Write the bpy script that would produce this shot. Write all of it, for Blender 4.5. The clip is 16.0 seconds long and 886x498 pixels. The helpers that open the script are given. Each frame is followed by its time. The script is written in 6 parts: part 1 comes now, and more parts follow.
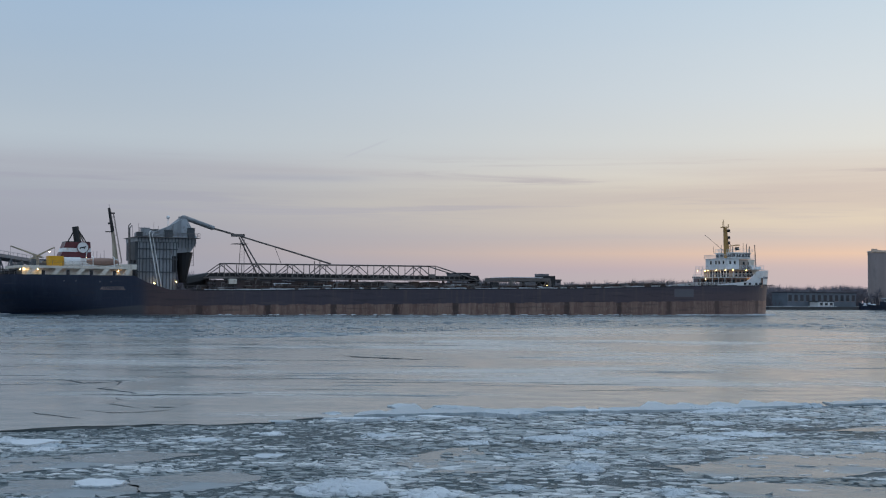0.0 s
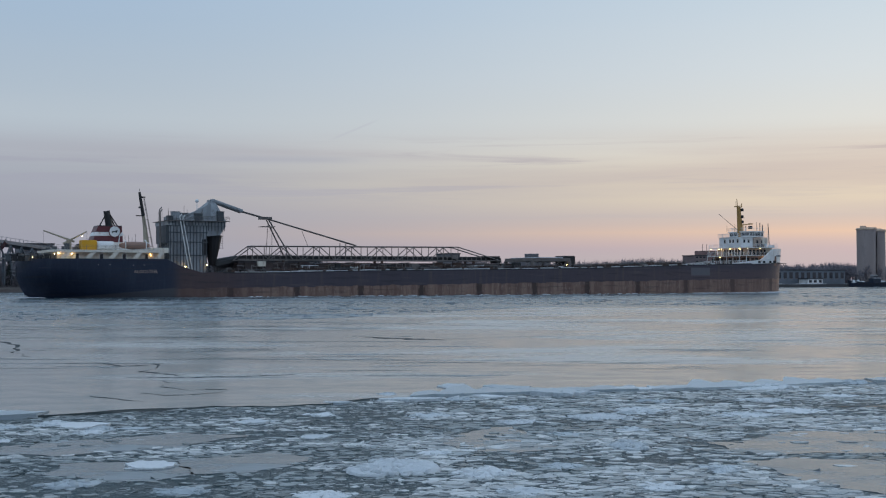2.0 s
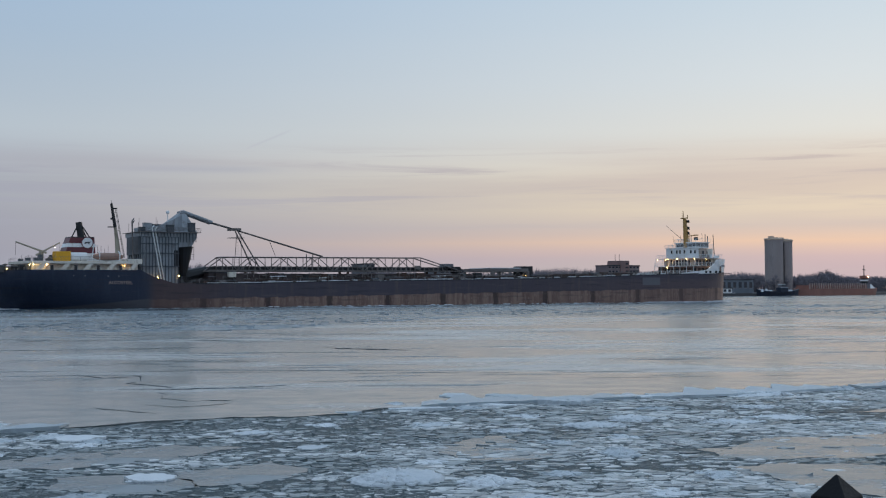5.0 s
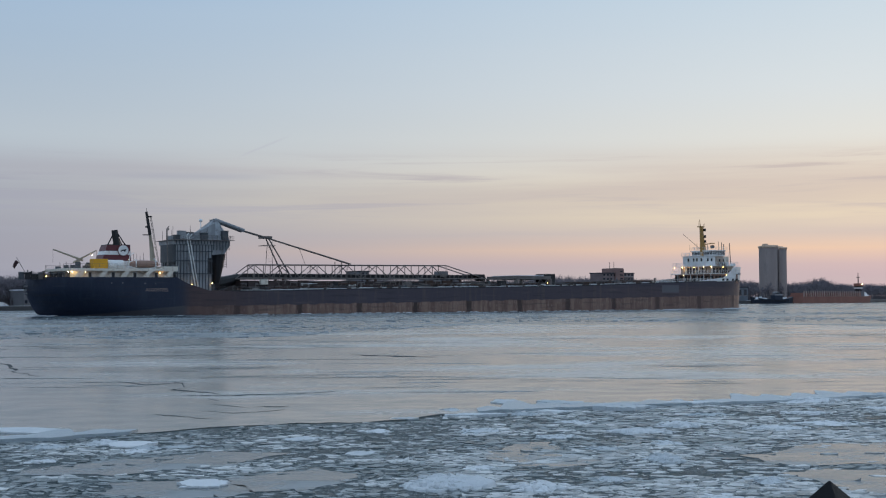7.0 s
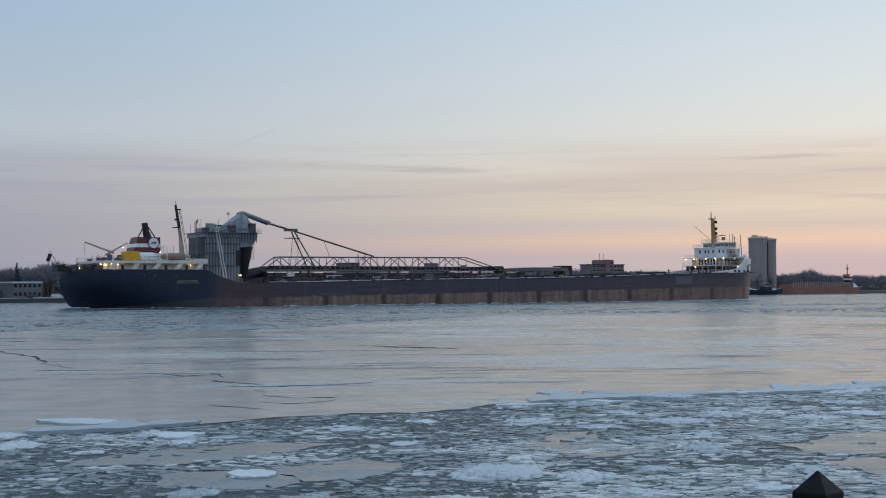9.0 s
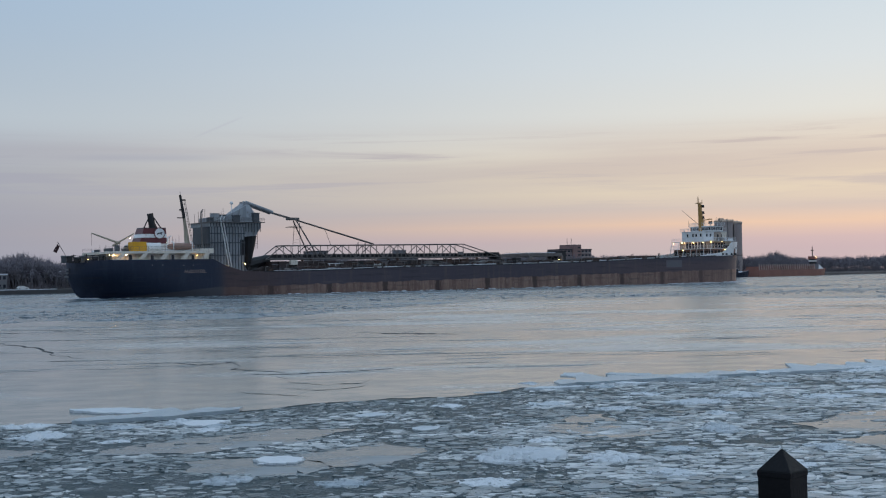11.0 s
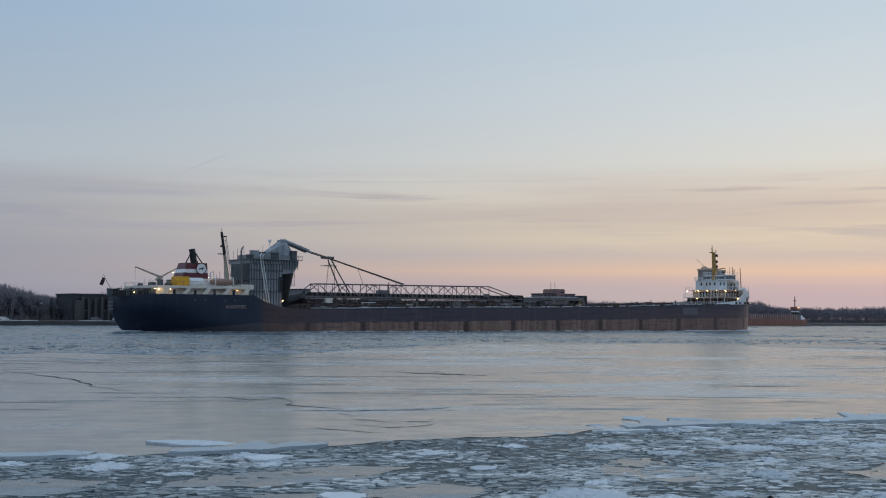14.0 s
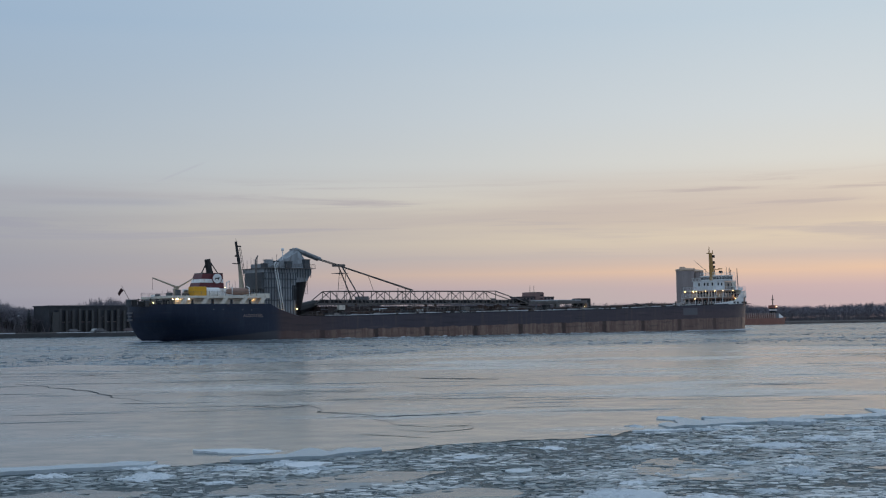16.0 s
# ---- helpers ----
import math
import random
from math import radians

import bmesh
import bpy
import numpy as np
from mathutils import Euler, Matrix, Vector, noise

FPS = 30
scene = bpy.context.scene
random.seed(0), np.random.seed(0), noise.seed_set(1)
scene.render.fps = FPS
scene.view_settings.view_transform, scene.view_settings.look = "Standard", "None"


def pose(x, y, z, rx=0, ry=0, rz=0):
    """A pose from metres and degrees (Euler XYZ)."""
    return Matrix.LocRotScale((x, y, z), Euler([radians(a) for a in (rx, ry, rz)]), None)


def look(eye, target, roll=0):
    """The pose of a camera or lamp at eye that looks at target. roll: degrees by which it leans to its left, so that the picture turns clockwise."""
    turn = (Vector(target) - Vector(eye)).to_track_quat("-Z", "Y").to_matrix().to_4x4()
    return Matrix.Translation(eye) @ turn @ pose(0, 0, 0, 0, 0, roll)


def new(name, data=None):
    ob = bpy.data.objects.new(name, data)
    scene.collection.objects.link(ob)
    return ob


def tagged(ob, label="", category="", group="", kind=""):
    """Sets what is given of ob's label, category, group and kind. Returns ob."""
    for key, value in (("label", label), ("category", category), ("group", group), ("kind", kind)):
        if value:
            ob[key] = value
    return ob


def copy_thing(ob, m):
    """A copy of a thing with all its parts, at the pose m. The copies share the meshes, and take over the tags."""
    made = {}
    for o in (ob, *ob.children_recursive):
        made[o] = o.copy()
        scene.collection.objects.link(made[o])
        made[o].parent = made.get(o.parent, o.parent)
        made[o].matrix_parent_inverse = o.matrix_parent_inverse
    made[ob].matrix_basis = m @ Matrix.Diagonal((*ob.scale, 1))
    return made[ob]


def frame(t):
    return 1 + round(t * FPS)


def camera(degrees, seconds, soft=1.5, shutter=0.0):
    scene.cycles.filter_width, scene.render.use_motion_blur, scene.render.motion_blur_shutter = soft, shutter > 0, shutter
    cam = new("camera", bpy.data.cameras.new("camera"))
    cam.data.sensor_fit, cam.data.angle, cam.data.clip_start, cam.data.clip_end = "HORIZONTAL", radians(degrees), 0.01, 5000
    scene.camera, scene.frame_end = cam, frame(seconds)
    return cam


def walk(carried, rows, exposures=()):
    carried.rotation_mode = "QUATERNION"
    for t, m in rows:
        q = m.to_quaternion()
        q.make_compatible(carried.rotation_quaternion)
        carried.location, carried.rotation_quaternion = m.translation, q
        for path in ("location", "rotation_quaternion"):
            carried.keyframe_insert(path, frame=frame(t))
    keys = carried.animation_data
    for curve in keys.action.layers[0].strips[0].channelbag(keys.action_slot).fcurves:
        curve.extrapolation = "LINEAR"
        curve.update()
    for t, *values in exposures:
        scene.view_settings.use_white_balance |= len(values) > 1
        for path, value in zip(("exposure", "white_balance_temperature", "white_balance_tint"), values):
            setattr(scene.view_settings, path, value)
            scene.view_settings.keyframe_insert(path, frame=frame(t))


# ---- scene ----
EYE = 3.386          # eye above the river
cam = camera(37.69, 16.0, soft=1.15)
# seconds, sideways and upward sway of the hand in metres, yaw, pitch and roll in degrees
ROWS = [
    (0, -0.0009, -0.0057, 3.450, 2.287, 0.345),
    (0.5, -0.0009, -0.0057, 3.340, 1.985, -0.230),
    (1, -0.0009, -0.0057, 3.328, 1.877, -0.582),
    (1.5, -0.0009, -0.0057, 3.156, 1.530, -0.830),
    (2, -0.0009, -0.0057, 2.997, 1.428, -0.140),
    (2.5, -0.0009, -0.0057, 2.379, 1.316, 0.245),
    (3, -0.0009, -0.0057, 1.735, 1.404, 1.071),
    (3.5, -0.0009, -0.0057, 0.762, 1.176, 1.120),
    (4, -0.0078, 0.0076, -0.025, 1.662, 0.198),
    (6.5, -0.0096, 0.0096, -1.145, 2.031, -0.267),
    (7, -0.0056, 0.0056, -0.999, 2.192, -0.273),
    (7.5, -0.0074, 0.0074, -0.994, 2.207, -0.555),
    (8, -0.0066, 0.0068, -0.969, 2.181, -0.561),
    (8.5, -0.0017, 0.0065, -1.117, 1.950, -0.485),
    (9, -0.0030, 0.0040, -1.432, 1.825, -0.364),
    (11.5, 0.0126, -0.0060, -2.944, 1.166, -1.199),
    (12, 0.0219, -0.0123, -2.020, 1.627, -0.758),
    (12.5, 0.0180, -0.0103, -2.452, 2.705, 0.571),
    (13, 0.0160, -0.0113, -2.822, 3.298, 0.604),
    (13.5, 0.0140, -0.0113, -3.196, 3.109, 0.174),
    (14, -0.0190, -0.0113, -3.557, 3.043, 0.335),
    (14.5, -0.0530, -0.0113, -4.181, 3.069, -0.951),
    (15, -0.0630, 0.0055, -5.838, 3.001, -1.508),
    (15.5, -0.0720, 0.0040, -5.003, 3.298, -1.344),
    (16, -0.0810, 0.0020, -4.518, 3.255, -0.754),
]
walk(cam, [(t, pose(dx, 0, EYE + dz, 0, 0, yaw) @ pose(0, 0, 0, 90 + pitch) @ pose(0, 0, 0, 0, 0, roll))
           for t, dx, dz, yaw, pitch, roll in ROWS],
     exposures=((0, 0.06), (9, 0.07), (12, 0.05), (13, -0.04), (16, -0.08)))


# ---- world and light ----
def lin(r, g, b):
    """A linear colour from 8-bit screen values."""
    return tuple(((c / 255 + 0.055) / 1.055) ** 2.4 if c > 10 else c / 255 / 12.92 for c in (r, g, b)) + (1.0,)


class Nodes:
    """A few shorthands for a node tree."""

    def __init__(self, tree):
        self.tree = tree
        tree.nodes.clear()

    def add(self, kind):
        return self.tree.nodes.new(kind)

    def put(self, value, socket):
        if isinstance(value, bpy.types.NodeSocket):
            self.tree.links.new(value, socket)
        elif value is not None:
            socket.default_value = value

    def math(self, op, a, b=None, clamp=False):
        n = self.add("ShaderNodeMath")
        n.operation, n.use_clamp = op, clamp
        self.put(a, n.inputs[0]), self.put(b, n.inputs[1])
        return n.outputs[0]

    def mix(self, f, a, b, blend="MIX"):
        n = self.add("ShaderNodeMix")
        n.data_type, n.blend_type = "RGBA", blend
        self.put(f, n.inputs[0]), self.put(a, n.inputs[6]), self.put(b, n.inputs[7])
        return n.outputs[2]

    def ramp(self, f, stops, ease="LINEAR"):
        n = self.add("ShaderNodeValToRGB")
        n.color_ramp.interpolation = ease
        for i, (at, col) in enumerate(stops):
            e = n.color_ramp.elements[i] if i < 2 else n.color_ramp.elements.new(at)
            e.position = at
            e.color = col if isinstance(col, tuple) else (col, col, col, 1)
        self.put(f, n.inputs[0])
        return n.outputs[0]

    def step(self, v, lo, hi, to0=0.0, to1=1.0):
        n = self.add("ShaderNodeMapRange")
        n.interpolation_type = "SMOOTHSTEP"
        for s, x in zip(n.inputs[:5], (v, lo, hi, to0, to1)):
            self.put(x, s)
        return n.outputs[0]

    def vec(self, x, y, z):
        n = self.add("ShaderNodeCombineXYZ")
        for s, v in zip(n.inputs, (x, y, z)):
            self.put(v, s)
        return n.outputs[0]

    def scaled(self, v, scale, shift=(0, 0, 0)):
        n = self.add("ShaderNodeMapping")
        self.put(v, n.inputs[0])
        n.inputs[1].default_value, n.inputs[3].default_value = shift, scale
        return n.outputs[0]

    def noise(self, v, scale, detail=4.0, rough=0.55, warp=0.0):
        n = self.add("ShaderNodeTexNoise")
        self.put(v, n.inputs["Vector"])
        n.inputs["Scale"].default_value, n.inputs["Detail"].default_value = scale, detail
        n.inputs["Roughness"].default_value, n.inputs["Distortion"].default_value = rough, warp
        return n.outputs["Fac"]


SUN_AZ, SUN_EL = 38.0, 2.0     # the sun is just at the horizon, beyond the right of the view


def make_world():
    world = bpy.data.worlds.new("dusk_sky")
    scene.world = world
    world.use_nodes = True
    n = Nodes(world.node_tree)
    sep = n.add("ShaderNodeSeparateXYZ")
    n.put(n.add("ShaderNodeTexCoord").outputs["Generated"], sep.inputs[0])
    x, y, z = sep.outputs
    deg = 180 / math.pi
    el = n.math("MULTIPLY", n.math("ARCSINE", z), deg)
    az = n.math("MULTIPLY", n.math("ARCTAN2", x, y), deg)
    up = n.math("DIVIDE", el, 90.0, clamp=True)
    k = 1 / 90
    cool = n.ramp(up, [(0, lin(149, 151, 165)), (1.2 * k, lin(151, 153, 168)), (3.2 * k, lin(156, 159, 172)), (4.8 * k, lin(163, 169, 180)), (5.6 * k, lin(173, 180, 190)),
                       (7.0 * k, lin(177, 189, 200)), (9.5 * k, lin(168, 185, 202)), (13 * k, lin(156, 181, 207)), (30 * k, lin(160, 188, 218)), (1, lin(165, 192, 222))])
    warm = n.ramp(up, [(0, lin(200, 170, 178)), (0.8 * k, lin(196, 172, 179)), (1.5 * k, lin(210, 180, 178)), (2.1 * k, lin(242, 201, 168)), (2.7 * k, lin(216, 195, 182)), (3.4 * k, lin(233, 213, 184)), (4.3 * k, lin(247, 228, 190)),
                       (5.2 * k, lin(239, 226, 202)), (6.6 * k, lin(227, 224, 215)), (9 * k, lin(217, 223, 225)), (13 * k, lin(200, 215, 226)), (30 * k, lin(185, 206, 224)), (1, lin(165, 192, 222))])
    away = n.math("ABSOLUTE", n.math("SUBTRACT", az, SUN_AZ))
    side = n.step(away, 62.0, 10.0)
    col = n.mix(side, cool, warm)
    # long thin cloud banks lying just above the horizon
    place = n.vec(n.math("MULTIPLY", az, 0.028), n.math("MULTIPLY", el, 0.42), 0.0)
    bank = n.noise(n.scaled(place, (1, 1, 1), (0.9, 0.35, 0)), 1.0, 5.0, 0.5, 0.4)
    low = n.math("MULTIPLY", n.step(el, 7.0, 5.0), n.step(el, -0.5, 1.4))
    bank = n.math("MULTIPLY", n.step(bank, 0.38, 0.62), low)
    mauve = n.mix(side, lin(158, 160, 173), lin(203, 184, 177))
    col = n.mix(n.math("MULTIPLY", bank, 0.7), col, mauve)
    wisp = n.noise(n.scaled(place, (2.2, 3.4, 1), (4.2, 1.7, 0)), 1.0, 6.0, 0.6, 0.6)
    wisp = n.math("MULTIPLY", n.step(wisp, 0.50, 0.64), n.math("MULTIPLY", n.step(el, 6.6, 5.6), n.step(el, 2.4, 3.8)))
    col = n.mix(n.math("MULTIPLY", wisp, 0.75), col, n.mix(side, lin(160, 163, 177), lin(198, 183, 177)))
    # one dark flat streak and an old vapour trail
    streak = n.math("MULTIPLY", n.math("MULTIPLY", n.step(n.math("ABSOLUTE", n.math("SUBTRACT", el, 5.35)), 0.28, 0.0), n.step(n.math("ABSOLUTE", n.math("ADD", az, 10.0)), 5.0, 1.0)), 0.45)
    col = n.mix(streak, col, lin(160, 163, 178))
    line = n.math("ABSOLUTE", n.math("SUBTRACT", n.math("SUBTRACT", el, 6.75), n.math("MULTIPLY", n.math("ADD", az, 6.7), 0.42)))
    trail = n.math("MULTIPLY", n.math("MULTIPLY", n.step(line, 0.09, 0.0), n.step(n.math("ABSOLUTE", n.math("ADD", az, 6.9)), 1.3, 0.5)), 0.35)
    col = n.mix(trail, col, lin(178, 180, 192))
    soft = n.noise(n.scaled(place, (0.5, 0.35, 1), (8, 3, 0)), 1.0, 3.0)
    col = n.mix(n.math("MULTIPLY", n.step(soft, 0.35, 0.75), 0.10), col, lin(222, 222, 220))
    sky = n.add("ShaderNodeTexSky")
    sky.sky_type, sky.sun_disc, sky.sun_elevation, sky.sun_rotation = "NISHITA", False, radians(SUN_EL), radians(SUN_AZ)
    back = n.add("ShaderNodeBackground")
    n.put(col, back.inputs[0]), n.put(0.985, back.inputs[1])
    clear = n.add("ShaderNodeBackground")
    n.put(sky.outputs[0], clear.inputs[0]), n.put(0.002, clear.inputs[1])
    both = n.add("ShaderNodeAddShader")
    n.put(back.outputs[0], both.inputs[0]), n.put(clear.outputs[0], both.inputs[1])
    n.put(both.outputs[0], n.add("ShaderNodeOutputWorld").inputs[0])


make_world()
glow = new("sun", bpy.data.lights.new("sun", "SUN"))
glow.data.energy, glow.data.angle, glow.data.color = 0.08, radians(12), (1.0, 0.74, 0.55)
glow.matrix_world = look((0, 0, 50), (-math.sin(radians(SUN_AZ)), -math.cos(radians(SUN_AZ)), 50 - math.tan(radians(SUN_EL + 3))))


# ---- materials ----
def surface(name, colour, rough=0.6, metal=0.0, spread=0.25, scale=1.0, grain=8.0, bump=0.15, second=None, stretch=(1, 1, 1), glow=None, spec=0.5):
    """A painted or natural surface: two scales of colour variation and a fine relief."""
    m = bpy.data.materials.new(name)
    m.use_nodes = True
    n = Nodes(m.node_tree)
    at = n.scaled(n.add("ShaderNodeTexCoord").outputs["Object"], stretch)
    big, fine = n.noise(at, 0.35 * scale, 4.0), n.noise(at, grain * scale, 5.0, 0.65)
    base = (*colour, 1.0)
    dark = tuple(c * (1 - spread) for c in colour) + (1.0,)
    col = n.mix(n.step(big, 0.3, 0.7), dark, base)
    if second:
        col = n.mix(n.step(n.noise(at, 1.3 * scale, 6.0, 0.7), 0.52, 0.70), col, (*second, 1.0))
    col = n.mix(n.math("MULTIPLY", n.step(fine, 0.35, 0.75), 0.35), col, dark)
    bsdf = n.add("ShaderNodeBsdfPrincipled")
    n.put(col, bsdf.inputs["Base Color"])
    n.put(n.step(fine, 0.2, 0.8, rough - 0.08, rough + 0.08), bsdf.inputs["Roughness"])
    bsdf.inputs["Metallic"].default_value = metal
    bsdf.inputs["Specular IOR Level"].default_value = spec
    if bump:
        b = n.add("ShaderNodeBump")
        b.inputs["Strength"].default_value, b.inputs["Distance"].default_value = bump, 0.05 / scale
        n.put(fine, b.inputs["Height"])
        n.put(b.outputs[0], bsdf.inputs["Normal"])
    if glow:
        bsdf.inputs["Emission Color"].default_value = (*glow[:3], 1.0)
        bsdf.inputs["Emission Strength"].default_value = glow[3]
    n.put(bsdf.outputs[0], n.add("ShaderNodeOutputMaterial").inputs[0])
    return m


def hull_paint():
    """Navy topsides, worn brown boot-topping below a rising line, rust streaks and scuffed fender marks."""
    m = bpy.data.materials.new("hull_paint")
    m.use_nodes = True
    n = Nodes(m.node_tree)
    at = n.add("ShaderNodeTexCoord").outputs["Object"]
    sep = n.add("ShaderNodeSeparateXYZ")
    n.put(at, sep.inputs[0])
    x, _, z = sep.outputs
    streaks = n.noise(n.scaled(at, (0.9, 0.9, 0.06)), 1.0, 5.0, 0.6)
    cloud = n.noise(at, 0.12, 4.0)
    grit = n.noise(n.scaled(at, (1.6, 1.6, 0.5)), 1.6, 6.0, 0.7)
    aft = n.step(x, -70.0, -78.0)
    navy = n.mix(aft, (0.070, 0.056, 0.074, 1), (0.012, 0.021, 0.048, 1))
    navy = n.mix(n.math("MULTIPLY", n.step(streaks, 0.5, 0.72), 0.55), navy, n.mix(aft, (0.115, 0.088, 0.085, 1), (0.028, 0.040, 0.070, 1)))
    brown = n.mix(n.step(streaks, 0.36, 0.66), (0.17, 0.094, 0.074, 1), (0.30, 0.190, 0.148, 1))
    brown = n.mix(n.math("MULTIPLY", n.step(grit, 0.5, 0.7), 0.7), brown, (0.40, 0.30, 0.245, 1))
    brown = n.mix(n.math("MULTIPLY", n.step(cloud, 0.5, 0.7), 0.6), brown, (0.18, 0.105, 0.082, 1))
    # dark upright bands where the fenders rub, about every 16 m
    beat = n.math("ABSOLUTE", n.math("SUBTRACT", n.math("FRACT", n.math("DIVIDE", n.math("ADD", x, 200.0), 16.2)), 0.5))
    band = n.math("MULTIPLY", n.step(n.math("ADD", beat, n.math("MULTIPLY", n.math("SUBTRACT", grit, 0.5), 0.10)), 0.070, 0.030), 0.85)
    brown = n.mix(band, brown, (0.040, 0.022, 0.020, 1))
    line = n.math("ADD", n.math("MULTIPLY", x, 0.0115), 2.75)
    wander = n.math("MULTIPLY", n.math("SUBTRACT", n.noise(n.scaled(at, (0.35, 0.35, 0.1)), 1.0, 3.0), 0.5), 1.0)
    below = n.step(n.math("SUBTRACT", n.math("ADD", line, wander), z), -0.12, 0.12)
    fore = n.step(n.math("ADD", x, n.math("MULTIPLY", wander, 4.0)), -76.0, -73.0)
    low_aft = n.math("MULTIPLY", n.step(n.math("SUBTRACT", n.math("ADD", n.math("MULTIPLY", n.math("ADD", x, 95.0), 0.09), 0.3), z), -0.2, 0.2), 0.75)
    col = n.mix(n.math("MULTIPLY", below, fore), navy, brown)
    col = n.mix(n.math("MULTIPLY", low_aft, n.math("SUBTRACT", 1.0, fore)), col, (0.075, 0.070, 0.075, 1))
    # rust-brown wash near the break of the poop
    rust = n.math("MULTIPLY", n.math("MULTIPLY", n.step(x, -76.0, -73.0), n.step(x, -50.0, -66.0)), n.step(cloud, 0.3, 0.6, 0.35, 0.85))
    col = n.mix(n.math("MULTIPLY", rust, 0.8), col, (0.088, 0.048, 0.045, 1))
    bow = n.math("MULTIPLY", n.step(x, 10.0, 95.0), 0.28)
    col = n.mix(n.math("MULTIPLY", bow, n.step(z, 7.4, 5.2)), col, (0.20, 0.115, 0.098, 1))
    scuff = n.noise(n.scaled(at, (0.10, 0.10, 1.3)), 1.0, 5.0, 0.65)
    col = n.mix(n.math("MULTIPLY", n.step(scuff, 0.56, 0.70), n.step(x, -74.0, -60.0, 0.10, 0.32)), col, (0.17, 0.135, 0.125, 1))
    col = n.mix(n.math("MULTIPLY", n.step(scuff, 0.46, 0.34), 0.4), col, (0.030, 0.024, 0.030, 1))
    # a grey patch of fresh primer
    patch = n.math("MULTIPLY", n.math("MULTIPLY", n.step(n.math("ABSOLUTE", n.math("SUBTRACT", x, 72.4)), 3.4, 3.1), n.step(n.math("ABSOLUTE", n.math("SUBTRACT", z, 5.9)), 1.15, 1.0)), 0.8)
    col = n.mix(patch, col, (0.15, 0.145, 0.165, 1))
    bsdf = n.add("ShaderNodeBsdfPrincipled")
    n.put(col, bsdf.inputs["Base Color"])
    n.put(n.step(grit, 0.2, 0.8, 0.45, 0.7), bsdf.inputs["Roughness"])
    b = n.add("ShaderNodeBump")
    b.inputs["Strength"].default_value, b.inputs["Distance"].default_value = 0.35, 0.08
    n.put(n.noise(n.scaled(at, (1, 1, 0.5)), 0.5, 4.0), b.inputs["Height"])
    n.put(b.outputs[0], bsdf.inputs["Normal"])
    n.put(bsdf.outputs[0], n.add("ShaderNodeOutputMaterial").inputs[0])
    return m


def river_material(name, deep, pale, rough, ripple, cover, ripple_scale=1.0, sweep=(0.06, 0.5, 1), ior=1.32, fine=6.0, ragged_by=0.3, thin=None):
    """Water or thin wet ice: dark body, mirror-like skin, wind streaks, ripples."""
    m = bpy.data.materials.new(name)
    m.use_nodes = True
    n = Nodes(m.node_tree)
    at = n.add("ShaderNodeTexCoord").outputs["Object"]
    streak = n.noise(n.scaled(at, sweep), 1.0, fine, 0.6, ragged_by)
    patch = n.noise(n.scaled(at, (0.05, 0.10, 1)), 1.0, 3.0)
    fleck = n.noise(n.scaled(at, (0.5, 0.9, 1)), 1.0, 6.0, 0.7)
    frost = n.math("MULTIPLY", n.step(n.math("ADD", streak, n.math("MULTIPLY", n.math("SUBTRACT", patch, 0.5), 0.6)), 0.46, 0.66), cover)
    if thin:                         # less frost past a ragged line, painting in the darker sky's reflection
        sep = n.add("ShaderNodeSeparateXYZ")
        n.put(at, sep.inputs[0])
        reach = n.math("ADD", n.math("ADD", sep.outputs[0], n.math("MULTIPLY", sep.outputs[1], 0.12)), n.math("MULTIPLY", n.math("SUBTRACT", patch, 0.5), 30.0))
        frost = n.math("MULTIPLY", frost, n.step(reach, *thin, 0.25, 1.0))
    col = n.mix(frost, (*deep, 1), (*pale, 1))
    bsdf = n.add("ShaderNodeBsdfPrincipled")
    n.put(col, bsdf.inputs["Base Color"])
    n.put(n.math("ADD", n.step(fleck, 0.3, 0.8, rough * 0.7, rough * 1.3), n.math("MULTIPLY", frost, 0.12)), bsdf.inputs["Roughness"])
    bsdf.inputs["IOR"].default_value = ior
    b = n.add("ShaderNodeBump")
    b.inputs["Strength"].default_value, b.inputs["Distance"].default_value = ripple, 0.08
    n.put(n.noise(n.scaled(at, (0.7 * ripple_scale, 1.6 * ripple_scale, 1)), 1.0, 5.0, 0.6, 0.2), b.inputs["Height"])
    n.put(b.outputs[0], bsdf.inputs["Normal"])
    n.put(bsdf.outputs[0], n.add("ShaderNodeOutputMaterial").inputs[0])
    return m


